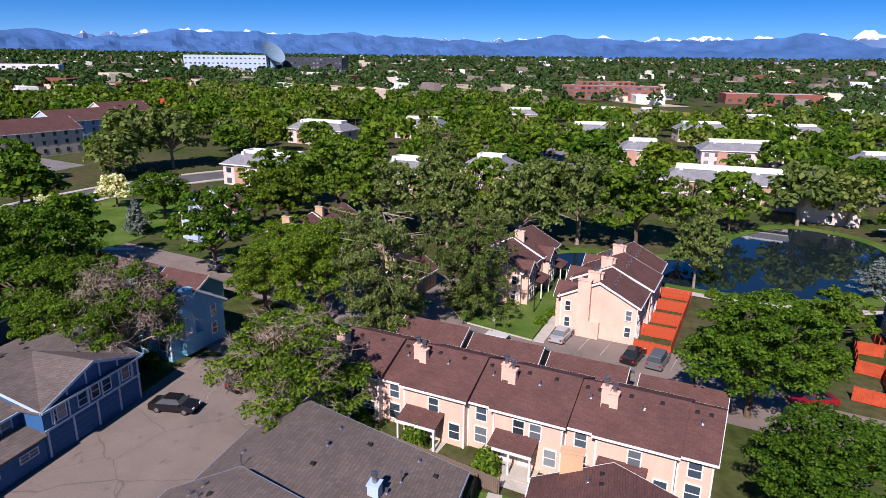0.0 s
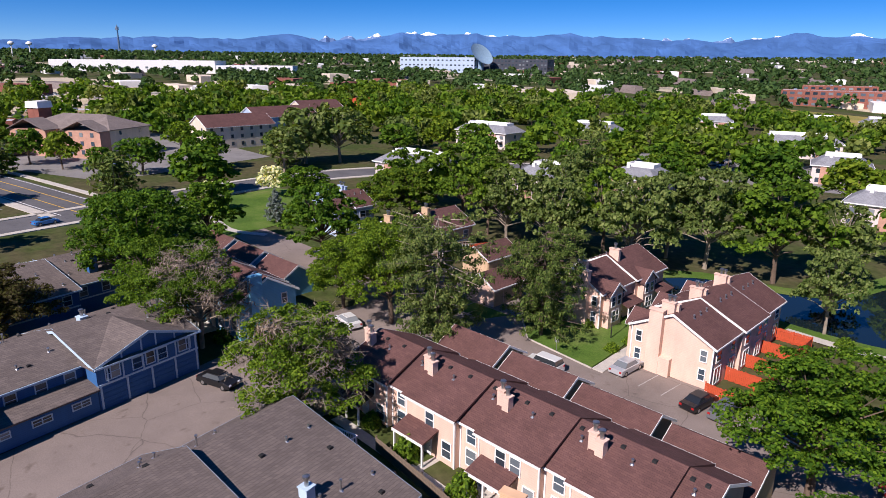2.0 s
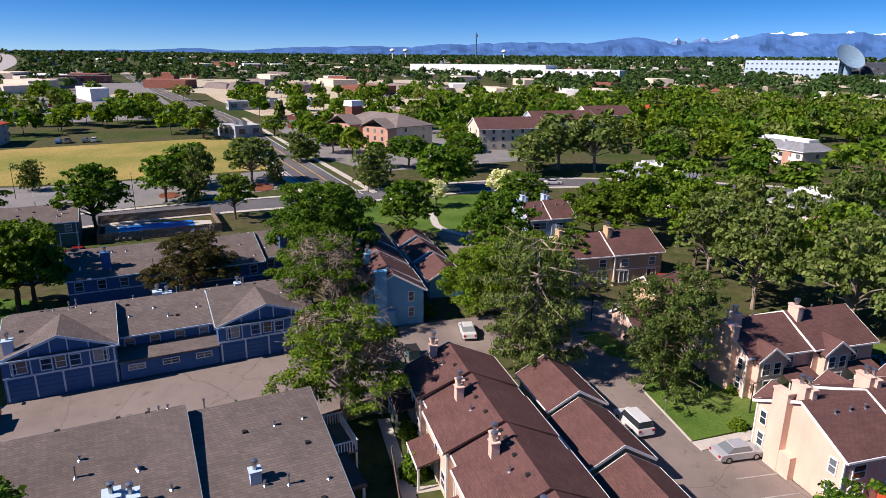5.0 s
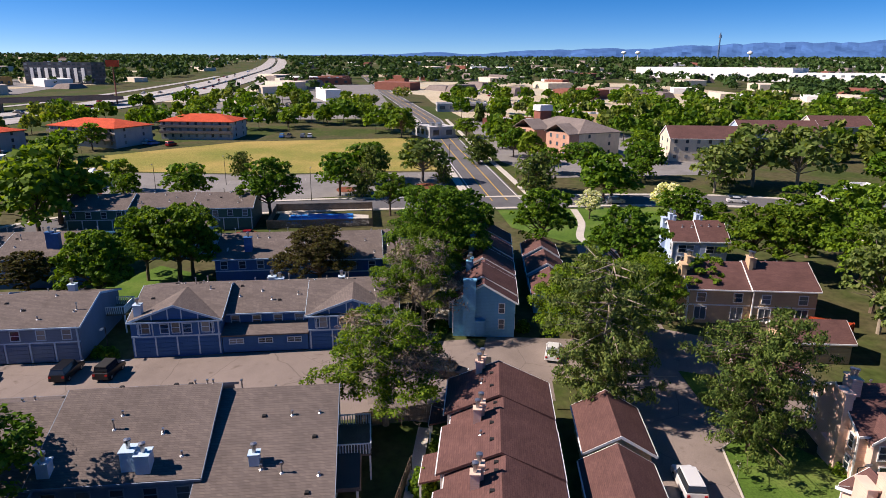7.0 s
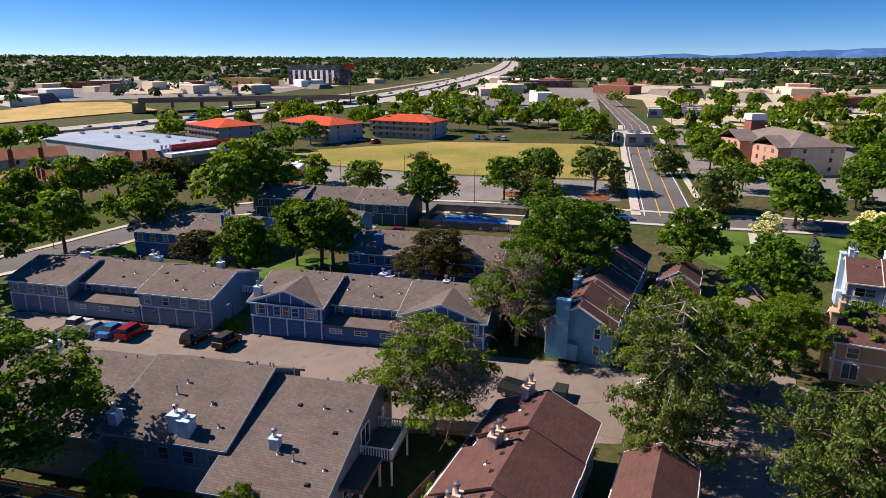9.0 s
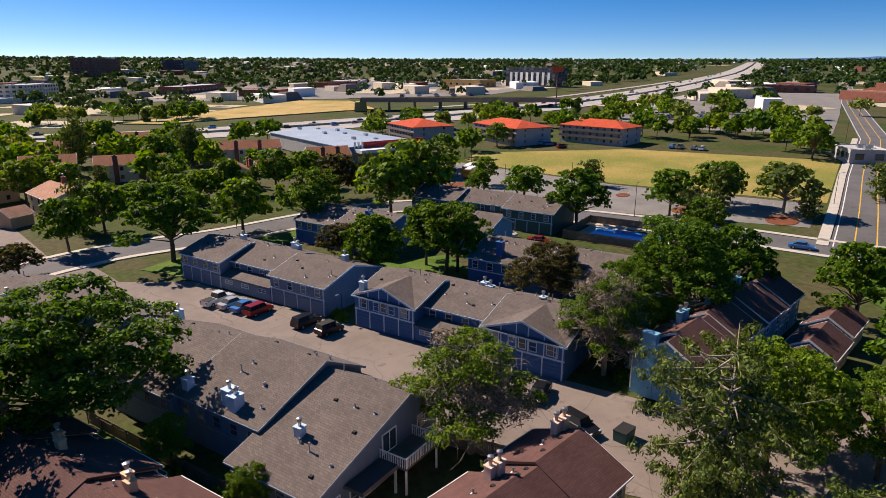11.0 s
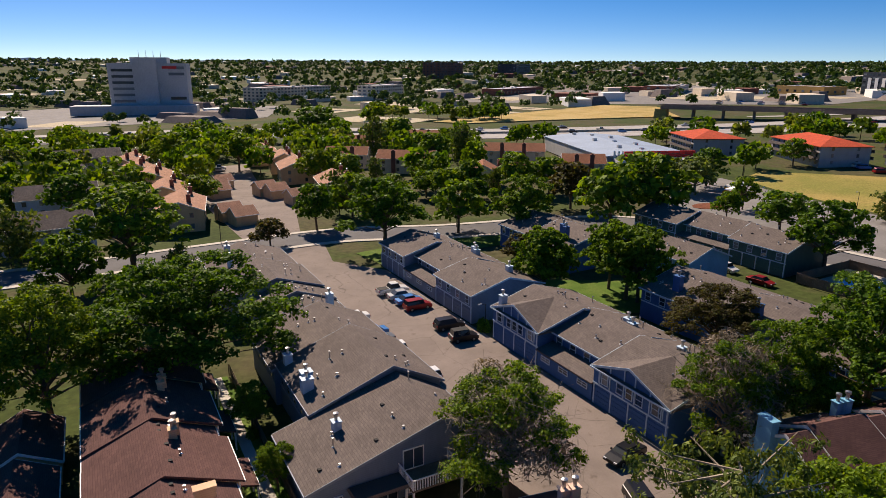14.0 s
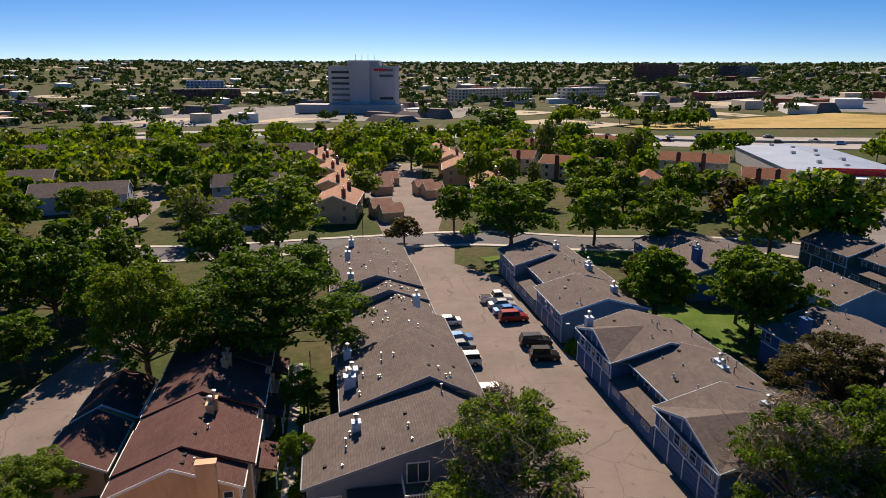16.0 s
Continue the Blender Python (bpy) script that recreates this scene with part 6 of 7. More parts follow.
# overpass
deck = thing("overpass", pose(-352, -204, 0, 0, 0, 127), "brown concrete overpass on pillars above the highway", "bridge")
M_OVER = plain("brown_concrete", (0.26, 0.19, 0.15), 0.85)
part("deck", Mesh().box(-30, 110, -9, 9, 5.2, 6.6).box(-30, 110, 9.003, 9.4, 5.2, 7.6).box(-30, 110, -9.4, -9.003, 5.2, 7.6), M_OVER, deck)
for i in range(6):
    for yy in (-6, 0, 6):
        part("pillar", Mesh().tube((-10 + i * 18, yy, -1), (-10 + i * 18, yy, 5.2), 0.8, 0.8, 10), M_OVER, deck)
part("abutment", Mesh().box(-34, -26, -9, 9, -1, 5.2, 0.5), M_SLOPE, deck)

# ---- far woods, far town ----
rs = np.random.default_rng(5)
CLEAR = [(-33, -80, 17), (-40, -130, 15), (-36, -66, 12), (-38, -104, 16), (-300, -290, 55), (-375, -300, 50), (-330, -250, 40), (-205, 10, 62), (-150, 10, 30), (-200, 76, 16), (-260, 76, 16), (-310, 76, 16), (-178, -106, 42), (0, -560, 90), (10, 470, 70), (-500, 200, 40), (-45, 60, 60), (-20, 40, 60), (-60, 0, 55), (-110, 30, 30), (-238, -60, 34), (-15, 95, 30), (10, 125, 38), (35, 135, 24), (-40, -110, 14), (-42, -160, 14), (45, -120, 10), (45, -170, 10), (-195, 118, 24)]
HL = [(p.x, p.y) for p in HWY]


def free(x, y):
    if any((x - a) ** 2 + (y - b) ** 2 < r * r for a, b, r in CLEAR):
        return False
    if abs(y - 76) < 16 and -320 < x < -120:
        return False
    if min((x - a) ** 2 + (y - b) ** 2 for a, b in HL) < 58 ** 2:
        return False
    return min((x - p.x) ** 2 + (y - p.y) ** 2 for p in STREET) > 10 ** 2


FOOTPRINTS = []


def note_footprints():
    """Circles round the buildings, so that no far tree stands in one."""
    bpy.context.view_layer.update()
    for o in scene.objects:
        if o.type == "EMPTY" and o.get("category") not in (None, "tree", "fence"):
            kids = [c for c in o.children if c.type == "MESH"]
            pts = [o.matrix_world @ c.matrix_basis @ Vector(q) for c in kids for q in c.bound_box]
            xs, ys = [p.x for p in pts], [p.y for p in pts]
            FOOTPRINTS.append((min(xs) - 3, max(xs) + 3, min(ys) - 3, max(ys) + 3))


note_footprints()


def open_ground(x, y):
    return not any(a < x < b and c < y < d for a, b, c, d in FOOTPRINTS)


def density(x, y):
    """How wooded the plain is: thin over the lots, thick elsewhere."""
    if math.hypot(x + 30, y - 50) > 760:
        return 1.0
    if -700 < x < -318 and 60 < y < 360:
        return 0.25
    if -800 < x < -330 and -640 < y < 60:
        return 0.16
    if -180 < x < 200 and -700 < y < -400:
        return 0.35
    if -140 < x < 140 and -250 < y < -55:
        return 1.6
    if -140 < x < 110 and 100 < y < 400:
        return 0.8
    n_ = noise.noise(Vector((x * 0.006, y * 0.006, 1.7)))
    return 0.75 + 0.5 * n_


kinds = ["maple", "ash", "maple", "ash", "willow", "pine", "maple", "ash", "lime"]
spots = []
tries = 0
while len(spots) < 1750 and tries < 40000:
    tries += 1
    a, q = rs.uniform(0, 2 * math.pi), 80 + 350 * math.sqrt(rs.random())
    x, y = -30 + q * math.cos(a), 50 + q * math.sin(a)
    if not free(x, y) or 1.6 * rs.random() > density(x, y) or not open_ground(x, y):
        continue
    if any((x - t.matrix_basis.translation.x) ** 2 + (y - t.matrix_basis.translation.y) ** 2 < 30 for t in PLACED):
        continue
    if any((x - s_[1]) ** 2 + (y - s_[2]) ** 2 < 26 for s_ in spots):
        continue
    k = kinds[int(rs.integers(len(kinds)))]
    h = rs.uniform(7, 12.5)
    spots.append((q, x, y, k, h, h * rs.uniform(0.9, 1.25) * (0.6 if k == "pine" else 1), rs.uniform(0, 360)))
spots.sort()
for i, (q, x, y, k, h, w, a) in enumerate(spots[:120]):
    tree(k, x, y, w, h, i % 3 if k in ("maple", "ash", "willow") else i % 2, 0, a)
stems = Mesh()
for kind in ("maple", "ash", "willow", "pine", "lime"):
    pts, nor = [], []
    for q, x, y, k, h, w, a in spots[120:]:
        if k != kind:
            continue
        P, Q = CLOUD[kind]
        c, s_ = math.cos(a), math.sin(a)
        rot = np.array([[c, s_, 0], [-s_, c, 0], [0, 0, 1]])
        pts.append((P @ rot) * np.array([w, w, h]) + np.array([x, y, 0]))
        nor.append(Q @ rot)
        stems.tube((x, y, 0), (x, y, h * 0.5), 0.2, 0.1, 4)
    tagged(part("woods", quads("woods", np.vstack(pts), np.vstack(nor), 1.5, M_LEAF[kind], 9, 1.4 if kind == "pine" else 1.0), M_LEAF[kind]), "mixed leafy trees among the farther houses and lots", "woods", kind="stuff")
tagged(part("woods_trunks", stems, M_BARK), "brown trunks of the farther trees", "woods", kind="stuff")

for label, lo, hi, count_, leaves, kind, size in (("far trees merging into a dark green wood", 390, 900, 4200, 46, "far", 2.5), ("distant woods fading to the horizon", 800, 2600, 11500, 16, "far", 5.0), ("scattered paler trees over the far plain", 400, 1800, 1400, 50, "far", 2.2)):
    pts, nor = [], []
    got = 0
    while got < count_:
        a, q = rs.uniform(0, 2 * math.pi), lo + (hi - lo) * rs.random() ** (0.8 if lo > 800 else 0.65)
        x, y = -30 + q * math.cos(a), 50 + q * math.sin(a)
        got += 1
        if not free(x, y) or rs.random() > density(x, y) or not open_ground(x, y):
            continue
        h = rs.uniform(7, 13) * (1 if lo < 800 else 1.15)
        d = rs.normal(0, 1, (leaves, 3))
        d /= np.linalg.norm(d, axis=1, keepdims=True)
        d[:, 2] = np.abs(d[:, 2]) * 1.0 - 0.25
        pts.append(np.array([x, y, h * 0.5]) + d * np.array([h * 0.48, h * 0.48, h * 0.5]) * rs.uniform(0.75, 1.1, (leaves, 1)))
        nor.append(d + np.array([0, 0, 0.3]))
    me = quads("far_woods", np.vstack(pts), np.vstack(nor), size, M_LEAF[kind], 3)
    tagged(part("far_woods", me, M_LEAF[kind]), label, "woods", kind="stuff")

for wl, seed, label in ((M_BRICK, 5, "scattered brick-red buildings of the far town"), (M_WHITE, 1, "scattered pale flat-roofed buildings of the far town"), (M_CREAM, 2, "scattered tan buildings of the far town"), (M_BROWNROOF, 3, "scattered dark roofs of the far town"), (M_SAND, 4, "pale bare lots of the far town")):
    g = Mesh()
    for _ in range({1: 520, 2: 460, 3: 620, 4: 520, 5: 170}[seed]):
        a, q = rs.uniform(0, 2 * math.pi), 420 + 2700 * rs.random() ** 1.1
        x, y = -30 + q * math.cos(a), 50 + q * math.sin(a)
        if not free(x, y):
            continue
        l_, w_, h_ = rs.uniform(12, 45), rs.uniform(10, 26), rs.uniform(4, 8)
        if seed == 4:
            l_, w_, h_ = l_ * 2.2, w_ * 2.2, 0.12
        c, s = math.cos(a + 0.2 * seed), math.sin(a + 0.2 * seed)
        b_ = Mesh().box(-l_ / 2, l_ / 2, -w_ / 2, w_ / 2, 0, h_, 0.0 if seed != 3 else min(w_, l_) * 0.2)
        g.add([(x + c * p[0] - s * p[1], y + s * p[0] + c * p[1], p[2]) for p in b_.v], b_.f)
    tagged(part("far_town", g, wl), label, "buildings", kind="stuff")

# ---- mountains ----


def mountains(name, r0, foot, height, vary, yaw0, yaw1, fall, peaks, material, label, seed, freq):
    """A long range seen from one side: crest height by heading, with single peaks, spurs and gullies."""
    g = Mesh()
    cols, rows = 420, 13
    for i in range(cols + 1):
        yaw = yaw0 + (yaw1 - yaw0) * i / cols
        fade = max(0.0, min(1, (yaw1 - yaw) / fall, (yaw - yaw0) / 6 + 0.5))
        top = height + vary * noise.fractal(Vector((yaw * freq, seed, 0)), 0.8, 2.1, 7) + sum(h * math.exp(-((yaw - c) / w) ** 2) for c, w, h in peaks)
        for j in range(rows):
            k = j / (rows - 1)
            rr = r0 - 420 * (1 - k)
            wob = 90 * noise.noise(Vector((yaw * 0.7, k * 2.5, seed + 4))) * (1 - k) * k * 4
            z = foot + max(3, top * fade) * k ** 1.25 + 16 * fade * noise.fractal(Vector((yaw * 0.9, k * 4, seed)), 0.9, 2.1, 4) * math.sin(k * math.pi)
            a = radians(yaw)
            g.v.append((-(rr + wob) * math.sin(a), (rr + wob) * math.cos(a), z if j else 40))
    for i in range(cols):
        for j in range(rows - 1):
            k = i * rows + j
            g.f.append((k, k + rows, k + rows + 1, k + 1))
    return tagged(part(name, g, material), label, "mountains", kind="structure")


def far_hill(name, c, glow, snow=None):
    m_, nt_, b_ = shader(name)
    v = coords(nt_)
    # blue of the air between is painted into the colour, mottled by noise
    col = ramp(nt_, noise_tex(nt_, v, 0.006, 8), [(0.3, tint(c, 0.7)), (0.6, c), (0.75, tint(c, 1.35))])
    if snow:
        sx_ = nt_.nodes.new("ShaderNodeSeparateXYZ")
        nt_.links.new(v, sx_.inputs[0])
        ad = nt_.nodes.new("ShaderNodeMath")
        ad.operation = "MULTIPLY_ADD"
        ad.inputs[1].default_value, ad.inputs[2].default_value = 120.0, 0.0
        nt_.links.new(noise_tex(nt_, v, 0.02, 6), ad.inputs[0])
        sm = nt_.nodes.new("ShaderNodeMath")
        nt_.links.new(sx_.outputs[2], sm.inputs[0])
        nt_.links.new(ad.outputs[0], sm.inputs[1])
        mr = nt_.nodes.new("ShaderNodeMapRange")
        mr.inputs[1].default_value, mr.inputs[2].default_value = snow, snow + 14
        nt_.links.new(sm.outputs[0], mr.inputs[0])
        col = mix(nt_, col, (0.75, 0.8, 0.88), mr.outputs[0])
    nt_.links.new(col, b_.inputs["Base Color"])
    b_.inputs["Roughness"].default_value = 1.0
    b_.inputs["Specular IOR Level"].default_value = 0.0
    # faint emission in the same colour adds the brightness of the haze
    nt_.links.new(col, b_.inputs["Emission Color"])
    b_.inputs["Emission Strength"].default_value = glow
    return m_


mountains("backdrop_foothills", 4500, 62, 122, 55, -50, 104, 62, ((5, 7, 26), (-12, 6, -22), (22, 4, 20), (33, 4, 14)), far_hill("haze_tinted_hills", (0.05, 0.12, 0.28), 0.2), "long foothills along the horizon with blue haze in their colour", 3.1, 0.13)
mountains("backdrop_snow_range", 4800, 62, 118, 46, -50, 80, 40, ((34, 6, 48), (-17, 8, 36), (-4, 8, 20), (22, 3, 12)), far_hill("haze_tinted_snow_peaks", (0.1, 0.17, 0.33), 0.22, 252), "farther range tinted with blue haze, snow on its peaks", 8.6, 0.9)
# low ridge added as the thin bluish haze band above the plain
mountains("backdrop_low_rise", 4300, 60, 10, 9, 60, 320, 12, (), far_hill("haze_band_tint", (0.1, 0.16, 0.25), 0.16), "low glowing bluish strip standing in for haze along the horizon", 5.2, 0.3)

# ---- cars ----
PAINTS = {}


def paint(name, c, metal=0.25):
    if name not in PAINTS:
        PAINTS[name] = plain("car_paint_" + name, c, 0.28, metal, 0.05, spec=0.5)
    return PAINTS[name]


COLOURS = {"white": (0.72, 0.72, 0.7), "silver": (0.42, 0.43, 0.44), "black": (0.015, 0.015, 0.017), "red": (0.3, 0.015, 0.015), "blue": (0.04, 0.2, 0.5), "grey": (0.14, 0.15, 0.16), "tan": (0.3, 0.26, 0.2)}
SHAPE = {  # length, width, height, hood end, cabin start at roof, cabin end at roof, cabin end at belt
    "sedan": (4.7, 1.82, 1.45, 1.35, 0.65, -0.85, -1.6),
    "suv": (4.6, 1.88, 1.72, 1.3, 0.7, -1.95, -2.2),
    "pickup": (5.6, 1.95, 1.85, 1.5, 0.85, -0.45, -0.75),
    "jeep": (4.1, 1.85, 1.8, 0.95, 0.6, -1.7, -1.85),
}
CAR_TEMPLATES = {}
M_LAMP = plain("headlight_lens", (0.7, 0.72, 0.75), 0.15)
M_TAIL = plain("tail_light_lens", (0.4, 0.02, 0.02), 0.2)


def car(shape, colour, x, y, rot, small=False):
    m_ = pose(x, y, 0.08, 0, 0, rot)
    key = (shape, colour, small)
    if key in CAR_TEMPLATES:
        return copy_thing(CAR_TEMPLATES[key], m_)
    L, W, H, hood, r0, r1, b1 = SHAPE[shape]
    pt = paint(colour, COLOURS[colour])
    root = thing("car", m_, f"{colour} {shape if shape != 'suv' else 'sport utility'} car parked on the asphalt" if not small else f"small distant {colour} {shape} car on the road", "car", "cars")
    belt, h = (0.95, L / 2) if shape in ("sedan",) else (1.08, L / 2)
    side = [(-h, 0.35), (-h + 0.12, 0.25), (h - 0.15, 0.25), (h, 0.42), (h - 0.06, belt - 0.28), (hood + 0.1, belt - 0.06), (hood - 0.35, belt), (b1, belt), (-h + 0.08, belt - 0.06)]
    g = Mesh()
    n = len(side)
    rows = [(-W / 2, 0.06), (-W / 2 + 0.1, 0.0), (W / 2 - 0.1, 0.0), (W / 2, 0.06)]
    vs = [(px * (1 - k * 0.3), yy, pz if pz < 0.5 else pz - k) for yy, k in rows for px, pz in side]
    fs = [(i + j * n, (i + 1) % n + j * n, (i + 1) % n + (j + 1) * n, i + (j + 1) * n) for j in range(3) for i in range(n)]
    fs += [tuple(range(n))[::-1], tuple(range(3 * n, 4 * n))]
    body = part("body", g.add(vs, fs), pt, root)
    wt, wb = W / 2 - 0.26, W / 2 - 0.08
    cab = [(hood - 0.3, belt - 0.02), (r0, H - 0.06), (r1, H - 0.06), (b1 + 0.02, belt - 0.02)]
    vs = [(px, sg * (wb if pz < H - 0.1 else wt), pz) for sg in (-1, 1) for px, pz in cab]
    part("cabin_glass", Mesh().add(vs, [(0, 1, 2, 3), (7, 6, 5, 4), (0, 4, 5, 1), (1, 5, 6, 2), (2, 6, 7, 3), (3, 7, 4, 0)]), M_CARGLASS, root)
    part("roof_panel", Mesh().box(r1 - 0.04, r0 + 0.05, -wt - 0.03, wt + 0.03, H - 0.06, H, 0.05), M_BLACK if shape == "jeep" else pt, root)
    if shape == "pickup":
        part("bed", Mesh().box(-h + 0.12, b1 - 0.1, -W / 2 + 0.15, W / 2 - 0.15, belt - 0.04, belt + 0.015), M_BLACK, root)
    wheel = cached("wheel", lambda: Mesh().tube((0, -0.11, 0), (0, 0.11, 0), 0.34, 0.34, 14).data("wheel", M_BLACK))
    rim = cached("rim", lambda: Mesh().tube((0, -0.12, 0), (0, 0.12, 0), 0.21, 0.21, 10).data("rim", M_METAL))
    if small:
        part("underbody", Mesh().box(-L * 0.38, L * 0.38, -W / 2 + 0.1, W / 2 - 0.1, -0.07, 0.3), M_BLACK, root)
    for wx in () if small else (L * 0.3, -L * 0.3):
        for wy in (-W / 2 + 0.1, W / 2 - 0.1):
            w_ = part("wheel", wheel, M_BLACK, root, at=pose(wx, wy, 0.3))
            if not small:
                part("rim", rim, M_METAL, w_)
    if not small:
        for sg in (-1, 1):
            part("headlight", Mesh().box(h - 0.16, h - 0.01, *sorted((sg * (W / 2 - 0.45), sg * (W / 2 - 0.1))), belt - 0.4, belt - 0.26, 0.01), M_LAMP, root)
            part("tail_light", Mesh().box(-h - 0.01, -h + 0.1, *sorted((sg * (W / 2 - 0.35), sg * (W / 2 - 0.08))), belt - 0.35, belt - 0.15, 0.01), M_TAIL, root)
            part("mirror", Mesh().box(hood - 0.5, hood - 0.3, *sorted((sg * (W / 2 - 0.04), sg * (W / 2 + 0.14))), belt - 0.02, belt + 0.12, 0.03), pt, root)
    CAR_TEMPLATES[key] = root
    return root


for row in (("pickup", "white", -39.6, -9.6, 180), ("sedan", "silver", -39.8, -6.5, 178), ("sedan", "blue", -39.9, -3.6, 181), ("suv", "red", -40.0, -0.6, 180), ("suv", "black", -40.5, 9.0, 176), ("jeep", "black", -40.2, 13.8, 172),
            ("sedan", "white", -29.4, -1.2, 0), ("sedan", "blue", -29.6, 5.6, 4), ("sedan", "grey", -29.4, 8.4, 2), ("suv", "white", -29.2, 13.0, -3), ("suv", "white", -29.4, 22.5, 0), ("sedan", "black", -39.6, 46.6, 8), ("suv", "black", -35.5, 53.0, 70),
            ("sedan", "silver", -5.4, 76.6, 76), ("sedan", "black", 3.4, 73.6, 72), ("suv", "grey", 6.2, 73.2, 74), ("suv", "white", -13.3, 71.3, 170), ("sedan", "white", -39.3, 66.6, 160), ("suv", "silver", -60.4, 85.2, 75), ("suv", "grey", -57.8, 85.1, 75), ("sedan", "red", -54.6, 84.0, 78),
            ("sedan", "red", 21.7, 69.0, 200), ("sedan", "white", -117.5, 122.0, 80), ("sedan", "white", -114.5, 134.0, 72), ("sedan", "blue", -118.5, 66.0, 92), ("suv", "silver", -117.0, 104.0, 90), ("suv", "white", -97.5, 12.0, 90), ("sedan", "red", -96.5, 20.0, 95), ("suv", "black", -88, -38, 20), ("sedan", "black", -120, -14, 100)):
    car(*row)

rc = random.Random(21)
cols = list(COLOURS)
for i in range(85):  # along the highway
    k = rc.randrange(8, len(HWY) - 14)
    p, q = HWY[k], HWY[k + 1]
    d = (q - p).normalized()
    nrm = Vector((-d.y, d.x))
    off = rc.choice((-2.2, 1.4, 5.0, 8.2, -22.2, -18.6, -15.0, -12))
    s = p.lerp(q, rc.random()) + nrm * off
    car(rc.choice(("sedan", "suv", "pickup")), rc.choice(cols), s.x, s.y, math.degrees(math.atan2(d.y, d.x)) + (0 if off < -10 else 180), True).location.z = 0.36
for x0, y0, rot, n, m_ in ((-345, 130, 88, 14, 5), (-400, 200, 88, 16, 4), (-470, 140, 88, 12, 4), (-370, -20, 88, 12, 3), (-480, -300, 35, 14, 5), (-560, -400, 35, 14, 4), (110, -480, 5, 14, 4), (-232, -40, 62, 9, 1), (-205, 100, 8, 5, 2), (-30, 222, -8, 9, 2), (48, -90, 90, 5, 1), (-38, -165, 80, 6, 2), (-246, 20, 85, 8, 1)):
    for i in range(n):
        for j in range(m_):
            if rc.random() < 0.6:
                continue
            p = pose(x0, y0, 0, 0, 0, rot) @ Vector((i * 2.9 - n * 1.45, j * 16, 0))
            car(rc.choice(("sedan", "suv", "pickup", "suv")), rc.choice(cols), p.x, p.y, rot + 90 + rc.uniform(-3, 3), True)


def school_bus(x, y, rot):
    root = thing("school_bus", pose(x, y, 0.08, 0, 0, rot), "yellow school bus with white roof on the parking lot", "bus", "school buses")
    M_BUS = PAINTS.setdefault("bus", plain("school_bus_yellow", (0.62, 0.27, 0.02), 0.4))
    part("body", Mesh().box(-5.2, 4.2, -1.2, 1.2, 0.55, 2.75).box(4.2, 5.6, -1.05, 1.05, 0.55, 1.7, 0.05), M_BUS, root)
    part("roof_panel", Mesh().box(-5.25, 4.25, -1.22, 1.22, 2.75, 3.1, 0.25), M_WHITE, root)
    for sg in (-1, 1):
        for i in range(9):
            part("side_window", Mesh().box(-4.9 + i, -4.15 + i, *sorted((sg * 1.2, sg * 1.22)), 1.75, 2.45), M_CARGLASS, root)
        part("black_rail", Mesh().box(-5.2, 4.2, *sorted((sg * 1.203, sg * 1.23)), 1.3, 1.42), M_BLACK, root)
    for wx in (-3.2, 3.6):
        for wy in (-1.05, 1.05):
            part("wheel", Mesh().tube((wx, wy - 0.15, 0.48), (wx, wy + 0.15, 0.48), 0.48, 0.48, 14), M_BLACK, root)


school_bus(-154, -30.5, 15)
school_bus(-158.5, -34, 15)

# ---- yards, fences, decks ----
fence([(-18.5, 47.5), (-12, 45.6), (-7, 44.0)], 1.5, M_FENCE, "weathered grey-brown board fence beside the walk", single=True)
fence([turned(-8.5, 4.6), turned(-1, 4.6)], 1.6, M_FENCE, "brown fence behind the peach row")
E5 = lambda a, b: tuple((pose(-1.2, 78.4, 0, 0, 0, 90 + TURN_E) @ Vector((a, -b, 0)))[:2])
fence([E5(-1.5, 4.9), E5(-1.8, 9.2), E5(20, 9.2), E5(20, 4.9)], 1.7, M_REDFENCE, "bright orange-red board fence round the yards", single=True)
for a in (4, 9, 14.5):
    fence([E5(a, 4.9), E5(a, 9.1)], 1.7, M_REDFENCE, "orange-red board fence between two yards", single=True)
fence([(26, 71.5), (29.5, 70.5), (31, 78), (28.5, 79), (30, 85), (33, 84.5), (34, 92)], 1.7, M_REDFENCE, "bright orange-red stepped yard fence")
fence([(-44, 103.5), (-41, 108), (-38.5, 104)], 1.6, M_REDFENCE, "orange-red yard fence beside the tan row")
fence([(-27, 50.5), (-25.8, 42.5)], 1.7, M_FENCE, "brown board fence beside the deck")
fence([(-63, 58), (-72, 52), (-84, 50)], 1.7, M_FENCE, "dark board fence under the trees")
fence([(-8.9, 44), (-8.9, 8)], 1.6, M_FENCE, "weathered fence between two rows")
pond_house(pose(40, 74, 0, 0, 0, 90), "dark blue townhouse with grey roof behind orange fences", 20, 9, M_BLUE, M_GREYROOF, gables=False)


